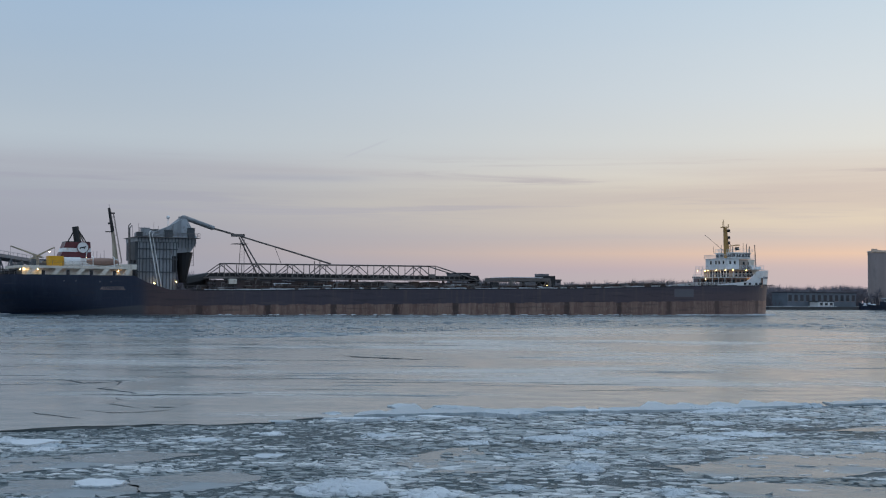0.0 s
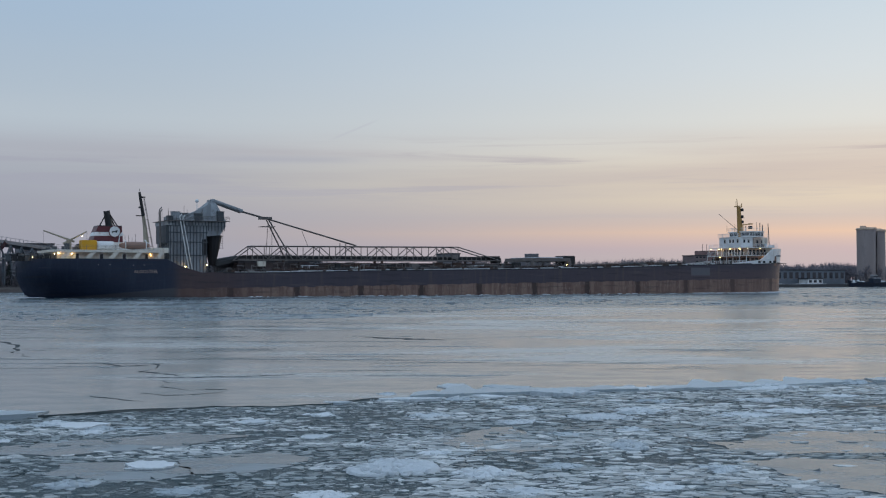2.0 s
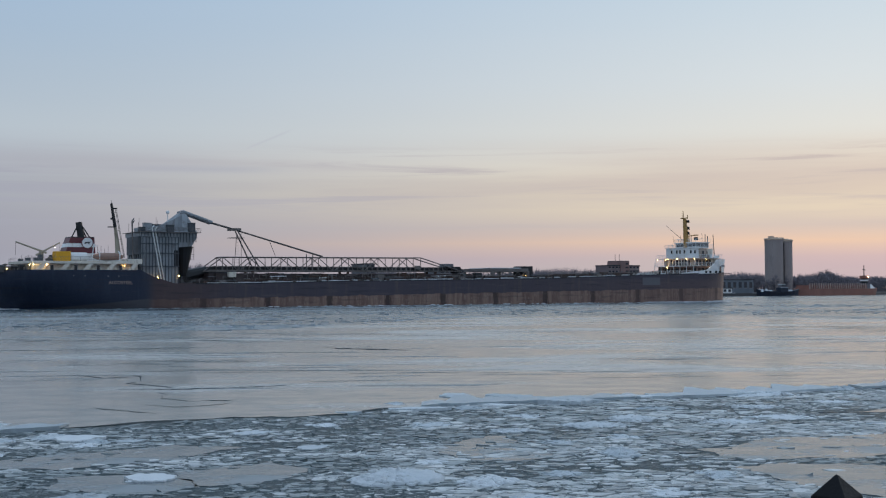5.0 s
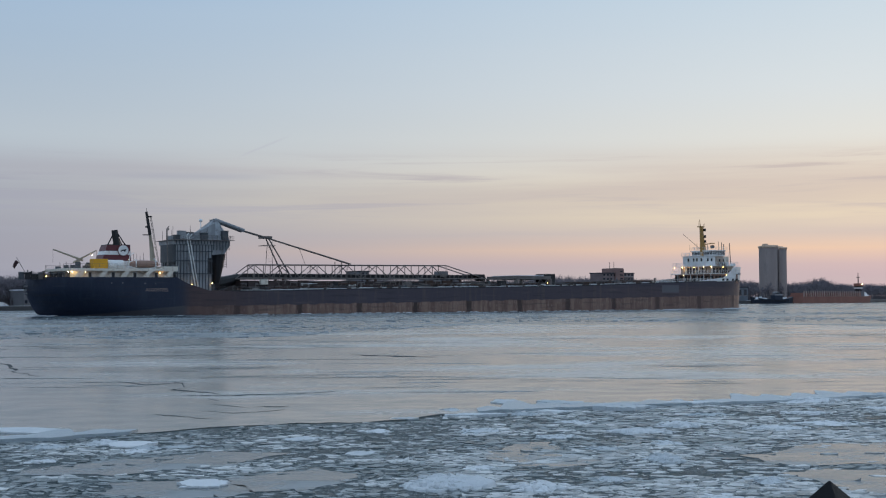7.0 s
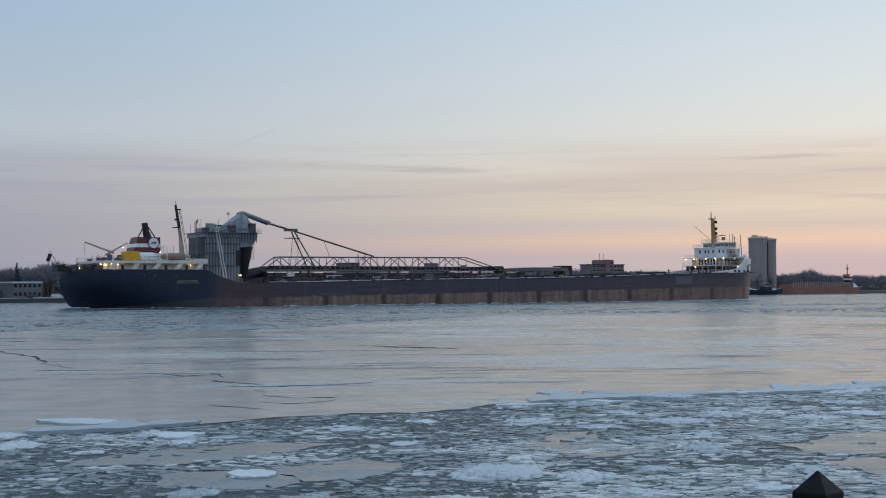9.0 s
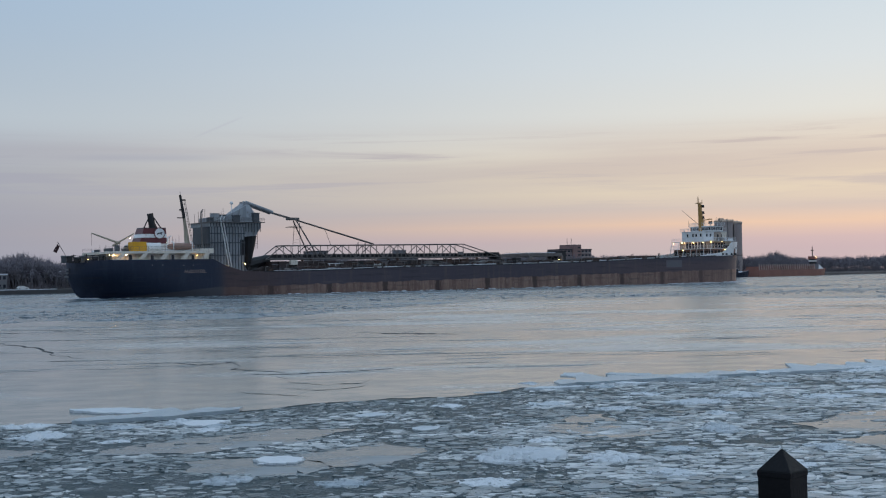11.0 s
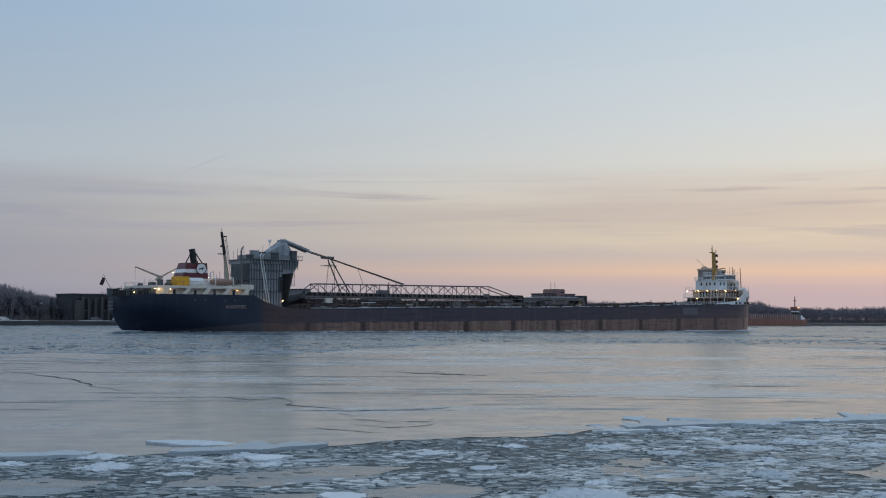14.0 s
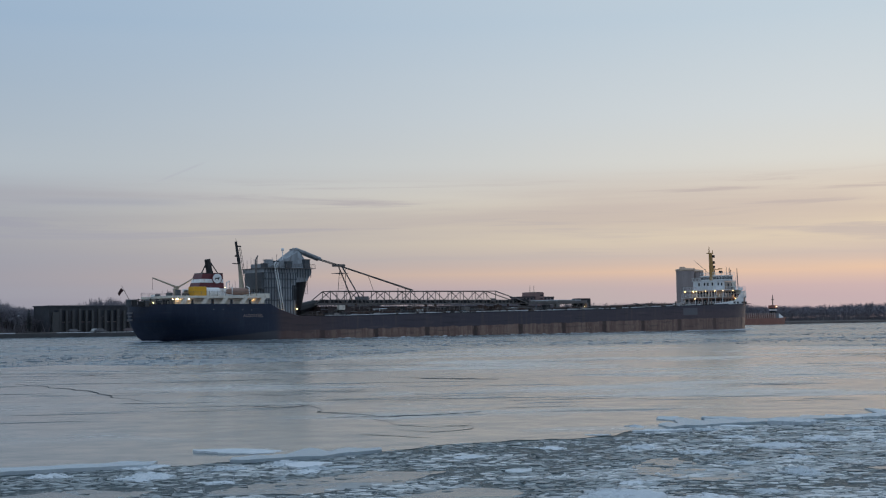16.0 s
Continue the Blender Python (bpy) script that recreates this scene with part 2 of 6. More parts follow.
def ice_material(name, body, white, rough, by_island=True):
    """Broken river ice: bluish clear pieces and white frosted ones."""
    m = bpy.data.materials.new(name)
    m.use_nodes = True
    n = Nodes(m.node_tree)
    at = n.add("ShaderNodeTexCoord").outputs["Object"]
    pick = n.add("ShaderNodeNewGeometry").outputs["Random Per Island"] if by_island else n.add("ShaderNodeObjectInfo").outputs["Random"]
    frost = n.math("ADD", n.math("MULTIPLY", pick, 0.75), n.math("MULTIPLY", n.noise(at, 3.0, 5.0, 0.65), 0.5))
    col = n.mix(n.step(frost, 0.25, 1.0), (*body, 1), (*white, 1))
    bsdf = n.add("ShaderNodeBsdfPrincipled")
    n.put(col, bsdf.inputs["Base Color"])
    n.put(n.step(frost, 0.3, 0.9, rough - 0.12, rough + 0.12), bsdf.inputs["Roughness"])
    bsdf.inputs["IOR"].default_value = 1.31
    b = n.add("ShaderNodeBump")
    b.inputs["Strength"].default_value, b.inputs["Distance"].default_value = 0.8, 0.06
    n.put(n.noise(at, 6.0, 6.0, 0.75), b.inputs["Height"])
    n.put(b.outputs[0], bsdf.inputs["Normal"])
    n.put(bsdf.outputs[0], n.add("ShaderNodeOutputMaterial").inputs[0])
    return m


HULL = hull_paint()
WHITE = surface("white_paint", (0.84, 0.84, 0.84), 0.5, spread=0.12, second=(0.62, 0.55, 0.48), scale=0.8)
# cream paint, warmed and brightened to stand in for lamplight on the after house
CREAM = surface("cream_lamplit_paint", (0.90, 0.82, 0.71), 0.55, spread=0.2, second=(0.50, 0.38, 0.29), scale=0.8)
DECK = surface("deck_plate", (0.075, 0.050, 0.048), 0.75, spread=0.4, second=(0.035, 0.028, 0.030))
SNOW = surface("snow", (0.74, 0.76, 0.80), 0.8, spread=0.15)
TOWER = surface("tower_steel", (0.37, 0.395, 0.425), 0.55, spread=0.4, second=(0.16, 0.135, 0.13), stretch=(1, 1, 0.3))
TOWER_DARK = surface("tower_ribs", (0.09, 0.098, 0.11), 0.6, spread=0.3)
TRUSS = surface("truss_steel", (0.20, 0.175, 0.165), 0.6, spread=0.35, second=(0.07, 0.055, 0.05))
BLACK = surface("black_paint", (0.018, 0.018, 0.021), 0.5, spread=0.3)
MAROON = surface("maroon_paint", (0.13, 0.020, 0.028), 0.45, spread=0.25)
YELLOW = surface("yellow_paint", (0.72, 0.36, 0.015), 0.5, spread=0.15)
BUFF = surface("buff_paint", (0.50, 0.27, 0.075), 0.5, spread=0.25, second=(0.25, 0.17, 0.09))
TAN = surface("tan_paint", (0.45, 0.38, 0.29), 0.55, spread=0.3)
PINKISH = surface("faded_orange", (0.36, 0.22, 0.17), 0.6, spread=0.25)
# buff darkened to paint in the shade on the fore house galleries
GALLERY = surface("buff_painted_shade", (0.50, 0.40, 0.33), 0.6, spread=0.3, second=(0.33, 0.22, 0.17))
GLASS = surface("dark_glass", (0.03, 0.035, 0.045), 0.12, spread=0.1, bump=0)
LAMP = surface("lamp_glow", (0.9, 0.7, 0.4), 0.4, glow=(1.0, 0.60, 0.20, 20.0), bump=0)
LAMP_WHITE = surface("lamp_glow_white", (0.9, 0.85, 0.75), 0.4, glow=(1.0, 0.72, 0.38, 26.0), bump=0)
WINDOW_LIT = surface("lit_window", (0.5, 0.35, 0.2), 0.3, glow=(1.0, 0.55, 0.2, 1.2), bump=0)
RUST = surface("rust_steel", (0.10, 0.055, 0.040), 0.75, spread=0.4, second=(0.06, 0.04, 0.035))
# tan silo roof gear, the low sun's peach glow put into its colour
PEACH = surface("tan_sunset_peach", (0.80, 0.60, 0.46), 0.7, spread=0.25)
CONCRETE = surface("concrete", (0.40, 0.335, 0.32), 0.8, spread=0.2, second=(0.28, 0.245, 0.24), stretch=(1, 1, 0.15), scale=0.4)
PIER = surface("pier_stone", (0.44, 0.39, 0.35), 0.85, spread=0.25, second=(0.30, 0.27, 0.25), scale=0.4)
GIRDER = surface("bridge_steel", (0.16, 0.19, 0.23), 0.55, spread=0.25)
BRICK = surface("dull_brick", (0.25, 0.195, 0.20), 0.85, spread=0.3, scale=0.5)
RUSTBRICK = surface("reddish_brick", (0.33, 0.205, 0.19), 0.85, spread=0.3, scale=0.5)
GREYWALL = surface("grey_cladding", (0.20, 0.195, 0.21), 0.8, spread=0.2, scale=0.4)
ROOF = surface("dark_roof", (0.06, 0.06, 0.07), 0.8, spread=0.3)
# far tree colours lifted towards grey to paint in the distance haze
HAZED_BARK = surface("hazed_bark", (0.155, 0.135, 0.145), 0.9, spread=0.3)
HAZED_TWIG = surface("twigs", (0.225, 0.205, 0.232), 0.9, spread=0.3)
HAZED_EVERGREEN = surface("conifer", (0.045, 0.055, 0.055), 0.9, spread=0.4)
BANK = surface("winter_bank", (0.11, 0.088, 0.080), 0.95, spread=0.4, second=(0.12, 0.11, 0.10), scale=0.15, grain=40)
STONE = surface("quay_stone", (0.10, 0.095, 0.095), 0.9, spread=0.3, scale=0.3)
ROSE = surface("faded_rose_paint", (0.50, 0.37, 0.33), 0.65, spread=0.3)
REDHULL = surface("red_lead", (0.36, 0.155, 0.115), 0.6, spread=0.3, second=(0.25, 0.12, 0.09), stretch=(1, 1, 0.2), scale=0.4)
NAVYHULL = surface("tug_navy", (0.020, 0.030, 0.055), 0.5, spread=0.2)
POSTPAINT = surface("black_post_paint", (0.006, 0.006, 0.008), 0.55, spec=0.2, spread=0.3, scale=6, grain=20, bump=0.25)
RAILWOOD = surface("rail_wood", (0.022, 0.015, 0.014), 0.7, spread=0.3, scale=5, stretch=(0.2, 1, 1))
PAVING = surface("paving", (0.30, 0.29, 0.28), 0.85, spread=0.2)
RED = surface("red_cloth", (0.055, 0.022, 0.026), 0.8, spread=0.1)
WATER = river_material("river_water", (0.032, 0.055, 0.068), (0.18, 0.23, 0.262), 0.27, 0.5, 0.9, 1.0, (0.030, 0.055, 1))
SHEET = river_material("sheet_ice", (0.125, 0.148, 0.150), (0.47, 0.45, 0.428), 0.21, 0.06, 0.95, 0.6, (0.034, 0.075, 1), 1.32, 3.5, 1.1, (-14.0, 4.0))
PAN = river_material("pan_ice", (0.095, 0.122, 0.135), (0.27, 0.305, 0.325), 0.23, 0.10, 0.95, 2.0, (0.5, 0.9, 1), 1.21)
ICE = ice_material("brash_ice", (0.31, 0.335, 0.345), (0.81, 0.805, 0.79), 0.45)
ICE_DARK = ice_material("clear_brash_ice", (0.125, 0.155, 0.160), (0.45, 0.475, 0.478), 0.40)
FLOE = ice_material("floe_ice", (0.50, 0.55, 0.585), (0.82, 0.835, 0.85), 0.5, False)
SHELF = ice_material("shelf_ice", (0.42, 0.475, 0.51), (0.66, 0.69, 0.71), 0.45, False)
CRACK = surface("crack_slush", (0.020, 0.032, 0.038), 0.6, spread=0.3, spec=0.15)
WET = surface("wet_ice", (0.125, 0.148, 0.155), 0.36, spread=0.3, spec=0.28, scale=0.5)
FROST = surface("frosted_ice", (0.34, 0.36, 0.372), 0.55, spread=0.25, spec=0.3, scale=0.5)
FOAM = ice_material("far_brash", (0.22, 0.27, 0.31), (0.70, 0.74, 0.78), 0.6)


def slush_material():
    """Refrozen slush between the pieces: dark teal water skin with grey-green mush in two sizes of clots."""
    m = bpy.data.materials.new("slush")
    m.use_nodes = True
    n = Nodes(m.node_tree)
    at = n.scaled(n.add("ShaderNodeTexCoord").outputs["Object"], (1, 1.25, 1))
    cell = n.add("ShaderNodeTexVoronoi")
    cell.feature = "DISTANCE_TO_EDGE"
    n.put(n.scaled(at, (3.2, 4.0, 1)), cell.inputs["Vector"])
    clots, fine, wide = n.noise(at, 1.6, 5.0, 0.65, 0.4), n.noise(at, 7.0, 5.0, 0.7), n.noise(at, 0.35, 3.0)
    mush = n.math("MULTIPLY", n.step(cell.outputs["Distance"], 0.02, 0.16), n.step(n.math("ADD", clots, n.math("MULTIPLY", n.math("SUBTRACT", wide, 0.5), 0.5)), 0.38, 0.64))
    mush = n.math("MULTIPLY", mush, n.step(fine, 0.3, 0.6, 0.2, 1.0))
    col = n.mix(mush, (0.038, 0.066, 0.074, 1), (0.39, 0.42, 0.43, 1))
    bsdf = n.add("ShaderNodeBsdfPrincipled")
    n.put(col, bsdf.inputs["Base Color"])
    n.put(n.step(mush, 0.0, 1.0, 0.35, 0.65), bsdf.inputs["Roughness"])
    bsdf.inputs["IOR"].default_value = 1.10
    b = n.add("ShaderNodeBump")
    b.inputs["Strength"].default_value, b.inputs["Distance"].default_value = 0.8, 0.05
    n.put(n.math("ADD", mush, n.math("MULTIPLY", fine, 0.6)), b.inputs["Height"])
    n.put(b.outputs[0], bsdf.inputs["Normal"])
    n.put(bsdf.outputs[0], n.add("ShaderNodeOutputMaterial").inputs[0])
    return m


SLUSH = slush_material()


# ---- building helpers ----
def box(bm, x0, x1, y0, y1, z0, z1):
    v = [bm.verts.new((x, y, z)) for z in (z0, z1) for x, y in ((x0, y0), (x1, y0), (x1, y1), (x0, y1))]
    for f in ((3, 2, 1, 0), (4, 5, 6, 7), (0, 1, 5, 4), (1, 2, 6, 5), (2, 3, 7, 6), (3, 0, 4, 7)):
        bm.faces.new([v[i] for i in f])


def frustum(bm, low, high, z0, z1):
    """A solid between two rectangles (x0, x1, y0, y1) at two heights."""
    v = [bm.verts.new((x, y, z)) for (a, b, c, d), z in ((low, z0), (high, z1)) for x, y in ((a, c), (b, c), (b, d), (a, d))]
    for f in ((3, 2, 1, 0), (4, 5, 6, 7), (0, 1, 5, 4), (1, 2, 6, 5), (2, 3, 7, 6), (3, 0, 4, 7)):
        bm.faces.new([v[i] for i in f])


def tube(bm, p, q, r, r2=None, sides=8):
    p, q = Vector(p), Vector(q)
    way = (q - p).normalized()
    a = way.orthogonal().normalized()
    b = way.cross(a)
    r2 = r if r2 is None else r2
    rings = [[bm.verts.new(c + (a * math.cos(k * math.tau / sides) + b * math.sin(k * math.tau / sides)) * s) for k in range(sides)] for c, s in ((p, r), (q, r2))]
    for k in range(sides):
        bm.faces.new((rings[0][k], rings[0][(k + 1) % sides], rings[1][(k + 1) % sides], rings[1][k]))
    bm.faces.new(rings[0][::-1])
    bm.faces.new(rings[1])


def sweep(bm, points, r, sides=6):
    """One unbroken round bar along a line of points."""
    points = [Vector(p) for p in points]
    rings = []
    for i, p in enumerate(points):
        way = (points[min(i + 1, len(points) - 1)] - points[max(i - 1, 0)]).normalized()
        a = Vector((0, 0, 1)).cross(way)
        a = (a if a.length > 0.01 else Vector((1, 0, 0))).normalized()
        b = way.cross(a)
        rings.append([bm.verts.new(p + (a * math.cos(k * math.tau / sides) + b * math.sin(k * math.tau / sides)) * r) for k in range(sides)])
    for u, v in zip(rings, rings[1:]):
        for k in range(sides):
            bm.faces.new((u[k], u[(k + 1) % sides], v[(k + 1) % sides], v[k]))
    bm.faces.new(rings[0][::-1]), bm.faces.new(rings[-1])


def slab(bm, outline, z0, z1):
    """An upright prism over an outline of (x, y)."""
    low, high = ([bm.verts.new((x, y, z)) for x, y in outline] for z in (z0, z1))
    n = len(outline)
    bm.faces.new(low[::-1]), bm.faces.new(high)
    for k in range(n):
        bm.faces.new((low[k], low[(k + 1) % n], high[(k + 1) % n], high[k]))


def sideways(bm, outline, y0, y1):
    """A prism over an outline of (x, z), between two y."""
    low, high = ([bm.verts.new((x, y, z)) for x, z in outline] for y in (y0, y1))
    n = len(outline)
    bm.faces.new(low), bm.faces.new(high[::-1])
    for k in range(n):
        bm.faces.new((low[(k + 1) % n], low[k], high[k], high[(k + 1) % n]))


def mesh(name, bm, material, smooth=False):
    bmesh.ops.recalc_face_normals(bm, faces=bm.faces)
    data = bpy.data.meshes.new(name)
    bm.to_mesh(data)
    bm.free()
    data.materials.append(material)
    if smooth:
        data.shade_smooth()
    return data


def part(name, bm, material, parent, label="", smooth=False):
    ob = new(name, mesh(name, bm, material, smooth))
    ob.parent = parent
    return tagged(ob, label)


def solid(name, material, parent, build, *args, label="", smooth=False):
    """One part from one building call: solid('hatch', DECK, ship, box, 0, 1, ...)."""
    bm = bmesh.new()
    build(bm, *args)
    return part(name, bm, material, parent, label, smooth)


def thing(name, label, category, group="", at=None, kind=""):
    ob = new(name)
    ob.empty_display_size = 0.5
    if at is not None:
        ob.matrix_basis = at
    return tagged(ob, label, category, group, kind)


# ---- river, banks ----
def far_y(x):
    """The far waterside, running slantwise away to the right."""
    return 560 + 0.75 * x


def make_setting():
    bm = bmesh.new()
    for a in ((-4900, -4900), (4900, -4900), (4900, 4900), (-4900, 4900)):
        bm.verts.new((a[0], a[1], -0.05))
    bm.faces.new(bm.verts)
    tagged(new("water", mesh("water", bm, WATER)), "dark cold river water between drifting ice", "water", kind="structure")
    # far bank: one sheet from the water's edge to the horizon
    bm = bmesh.new()
    rng = random.Random(4)
    xs = [-900 + 12 * i for i in range(220)]
    rows = []
    for off, z in ((0, -0.3), (1.5, 1.1), (14, 1.7), (60, 2.2), (250, 3.0), (2600, 6.0)):
        rows.append([bm.verts.new((x - off * 0.6, far_y(x) + off * 0.8 + rng.uniform(-1, 1) * (off > 1) * 0.6, z + rng.uniform(-0.25, 0.25) * (off > 0))) for x in xs])
    for a, b in zip(rows, rows[1:]):
        for k in range(len(xs) - 1):
            bm.faces.new((a[k], a[k + 1], b[k + 1], b[k]))
    tagged(new("ground", mesh("ground", bm, BANK)), "low winter river bank of bare brown earth", "ground", kind="structure")
    # near bank: a paved walk behind a low quay wall
    bm = bmesh.new()
    c, s = math.cos(radians(31.6)), math.sin(radians(31.6))
    turn = lambda u, v: (1.0139 + u * c - v * s, 3.2453 + u * s + v * c)
    slab(bm, [turn(-60, -30), turn(60, -30), turn(60, 0.35), turn(-60, 0.35)], -1.0, 1.78)
    tagged(new("pavement", mesh("pavement", bm, PAVING)), "paved riverside walk behind the railing", "pavement", kind="structure")


make_setting()


def make_railing():
    base = (1.0139, 3.2453)
    rail = thing("railing", "black square-post railing with pyramid caps along the quay", "railing", at=pose(base[0], base[1], 1.78, 0, 0, 18.0))
    for i in range(-3, 1):
        bm = bmesh.new()
        w = 0.0445
        box(bm, -w, w, -w, w, 0, 1.095)
        ob = part("post", bm, POSTPAINT, rail)
        bm = bmesh.new()
        w = 0.0465
        frustum(bm, (-w, w, -w, w), (-w, w, -w, w), 1.085, 1.100)
        frustum(bm, (-w, w, -w, w), (-0.002, 0.002, -0.002, 0.002), 1.100, 1.1527)
        bmesh.ops.bevel(bm, geom=list(bm.edges), offset=0.0015, segments=1, affect="EDGES")
        part("cap", bm, POSTPAINT, ob, "black pyramid post cap")
        ob.matrix_basis = pose(2.4 * i, 0, 0, 0, 0, 26.6)
    for i in range(-3, 0):
        bm = bmesh.new()
        box(bm, 2.4 * i + 0.065, 2.4 * i + 2.335, -0.03, 0.03, 0.99, 1.03)
        bmesh.ops.bevel(bm, geom=list(bm.edges), offset=0.006, segments=2, affect="EDGES")
        part("top_rail", bm, RAILWOOD, rail, "dark brown top rail")
        bm = bmesh.new()
        box(bm, 2.4 * i + 0.065, 2.4 * i + 2.335, -0.02, 0.02, 0.12, 0.16)
        part("bottom_rail", bm, POSTPAINT, rail)
        for k in range(1, 18):
            bm = bmesh.new()
            box(bm, 2.4 * i + 0.133 * k - 0.008, 2.4 * i + 0.133 * k + 0.008, -0.008, 0.008, 0.16, 0.985)
            part("baluster", bm, POSTPAINT, rail)
    return rail


make_railing()


# ---- the freighter: x ahead, y to port, z up from the waterline ----
ship = thing("freighter", "long laden lake freighter with navy and worn brown hull", "ship")


def lerp(x, table):
    return float(np.interp(x, [a for a, _ in table], [b for _, b in table]))


SHEER = [(-107.6, 8.5), (-77.0, 8.5), (-74.2, 7.1), (-69, 5.5), (-53, 5.45), (-27, 6.0), (13, 6.4), (39, 6.8), (67, 7.6), (83, 8.0), (111.5, 8.7)]


def hull_ends(z):
    """Where the stern and the stem stand at a height."""
    full = min(max(z / 5.0, 0), 1.3)
    return -104.3 - 3.2 * min(full, 1) ** 0.55 + 0.5 * max(full - 1, 0), 109.3 + 0.6 * min(max(z / 8.6, 0), 1)


def half_breadth(x, z):
    """Half the hull's width at a station and height."""
    stern, stem = hull_ends(z)
    full = min(max(z / 6.0, 0), 1)
    run = 30 - 14 * full
    if x < stern + run:
        return 11.5 * max(0.0, 1 - (max(stern + run - x, 0) / run) ** 2.4) ** (0.75 - 0.2 * full)
    if x > stem - 24:
        return 11.5 * max(0.0, 1 - ((x - stem + 24) / 24) ** 2.2) ** 0.62
    return 11.5


def make_hull():
    bm = bmesh.new()
    inner = [-97, -93, -88, -83, -79, -77, -76, -75, -74.2, -72, -70.5, -69, -64] + [-58 + 8 * i for i in range(18)] + [84]
    ease_in = [(k / 12) ** 1.9 for k in range(12)]
    ease_out = [1 - (1 - k / 14) ** 1.9 for k in range(1, 15)]
    levels = [-0.06, 0.0, 0.07, 0.15, 0.25, 0.38, 0.55, 0.75, 1.0]
    cols = []
    for f in levels:
        line = []
        stern, stem = hull_ends(f * 8.5)
        for x in [stern + (-97 - stern) * q for q in ease_in] + inner + [84 + (stem - 84) * q for q in ease_out]:
            line.append((x, half_breadth(x, f * 8.5), f * lerp(x, SHEER)))
        cols.append(line)
    count = len(cols[0])
    for side in (-1, 1):
        grid = [[bm.verts.new((x, side * y, z)) for x, y, z in line] for line in cols]
        for j in range(len(levels) - 1):
            for i in range(count - 1):
                bm.faces.new((grid[j][i], grid[j][i + 1], grid[j + 1][i + 1], grid[j + 1][i]))
    bmesh.ops.remove_doubles(bm, verts=bm.verts, dist=0.002)
    part("hull", bm, HULL, ship, "navy steel hull with worn brown lower plating", smooth=True)
    bm = bmesh.new()
    top = cols[-1][1:-1]
    port = [bm.verts.new((x, y - 0.05, z - 0.25)) for x, y, z in top]
    star = [bm.verts.new((v.co.x, -v.co.y, v.co.z)) for v in port]
    for k in range(len(port) - 1):
        bm.faces.new((star[k], star[k + 1], port[k + 1], port[k]))
    part("deck", bm, DECK, ship, "rust-brown steel weather deck")
    xs = [x for x, _, _ in cols[-1]]
    # sheer strake: a raised rim along both sides
    for side in (-1, 1):
        bm = bmesh.new()
        sweep(bm, [(a, side * (half_breadth(a, 8) - 0.02), lerp(a, SHEER)) for a in xs[24:-5]], 0.11)
        part("gunwale", bm, BLACK, ship)


make_hull()


def rail_run(points, height=1.05, gap=2.5, parent=None, material=None, thick=0.035, name="guard_rail"):
    """Stanchions and three wires along a line of deck points."""
    bm = bmesh.new()
    for a, b in zip(points, points[1:]):
        a, b = Vector(a), Vector(b)
        n = max(1, round((b - a).length / gap))
        for k in range(n + 1):
            p = a.lerp(b, k / n)
            tube(bm, p, p + Vector((0, 0, height)), thick, sides=4)
        for f in (0.35, 0.68, 1.0):
            up = Vector((0, 0, height * f))
            tube(bm, a + up, b + up, thick * (1.1 if f == 1 else 0.7), sides=4)
    return part(name, bm, material or TRUSS, parent or ship)


def text_plate(words, size, where, material, parent, name):
    curve = bpy.data.curves.new(name, "FONT")
    curve.body, curve.size, curve.extrude, curve.align_x = words, size, 0.01, "CENTER"
    ob = new(name, curve)
    data = bpy.data.meshes.new_from_object(ob)
    bpy.data.objects.remove(ob)
    data.materials.append(material)
    ob = new(name, data)
    ob.parent, ob.matrix_basis = parent, where
    return ob


def lamp_on(x, y, z, parent, r=0.20, white=False):
    r *= 0.5
    bm = bmesh.new()
    bmesh.ops.create_uvsphere(bm, u_segments=8, v_segments=6, radius=r)
    bmesh.ops.translate(bm, verts=bm.verts, vec=(x, y, z))
    part("deck_lamp", bm, LAMP_WHITE if white else LAMP, parent, "glowing deck lamp", smooth=True)


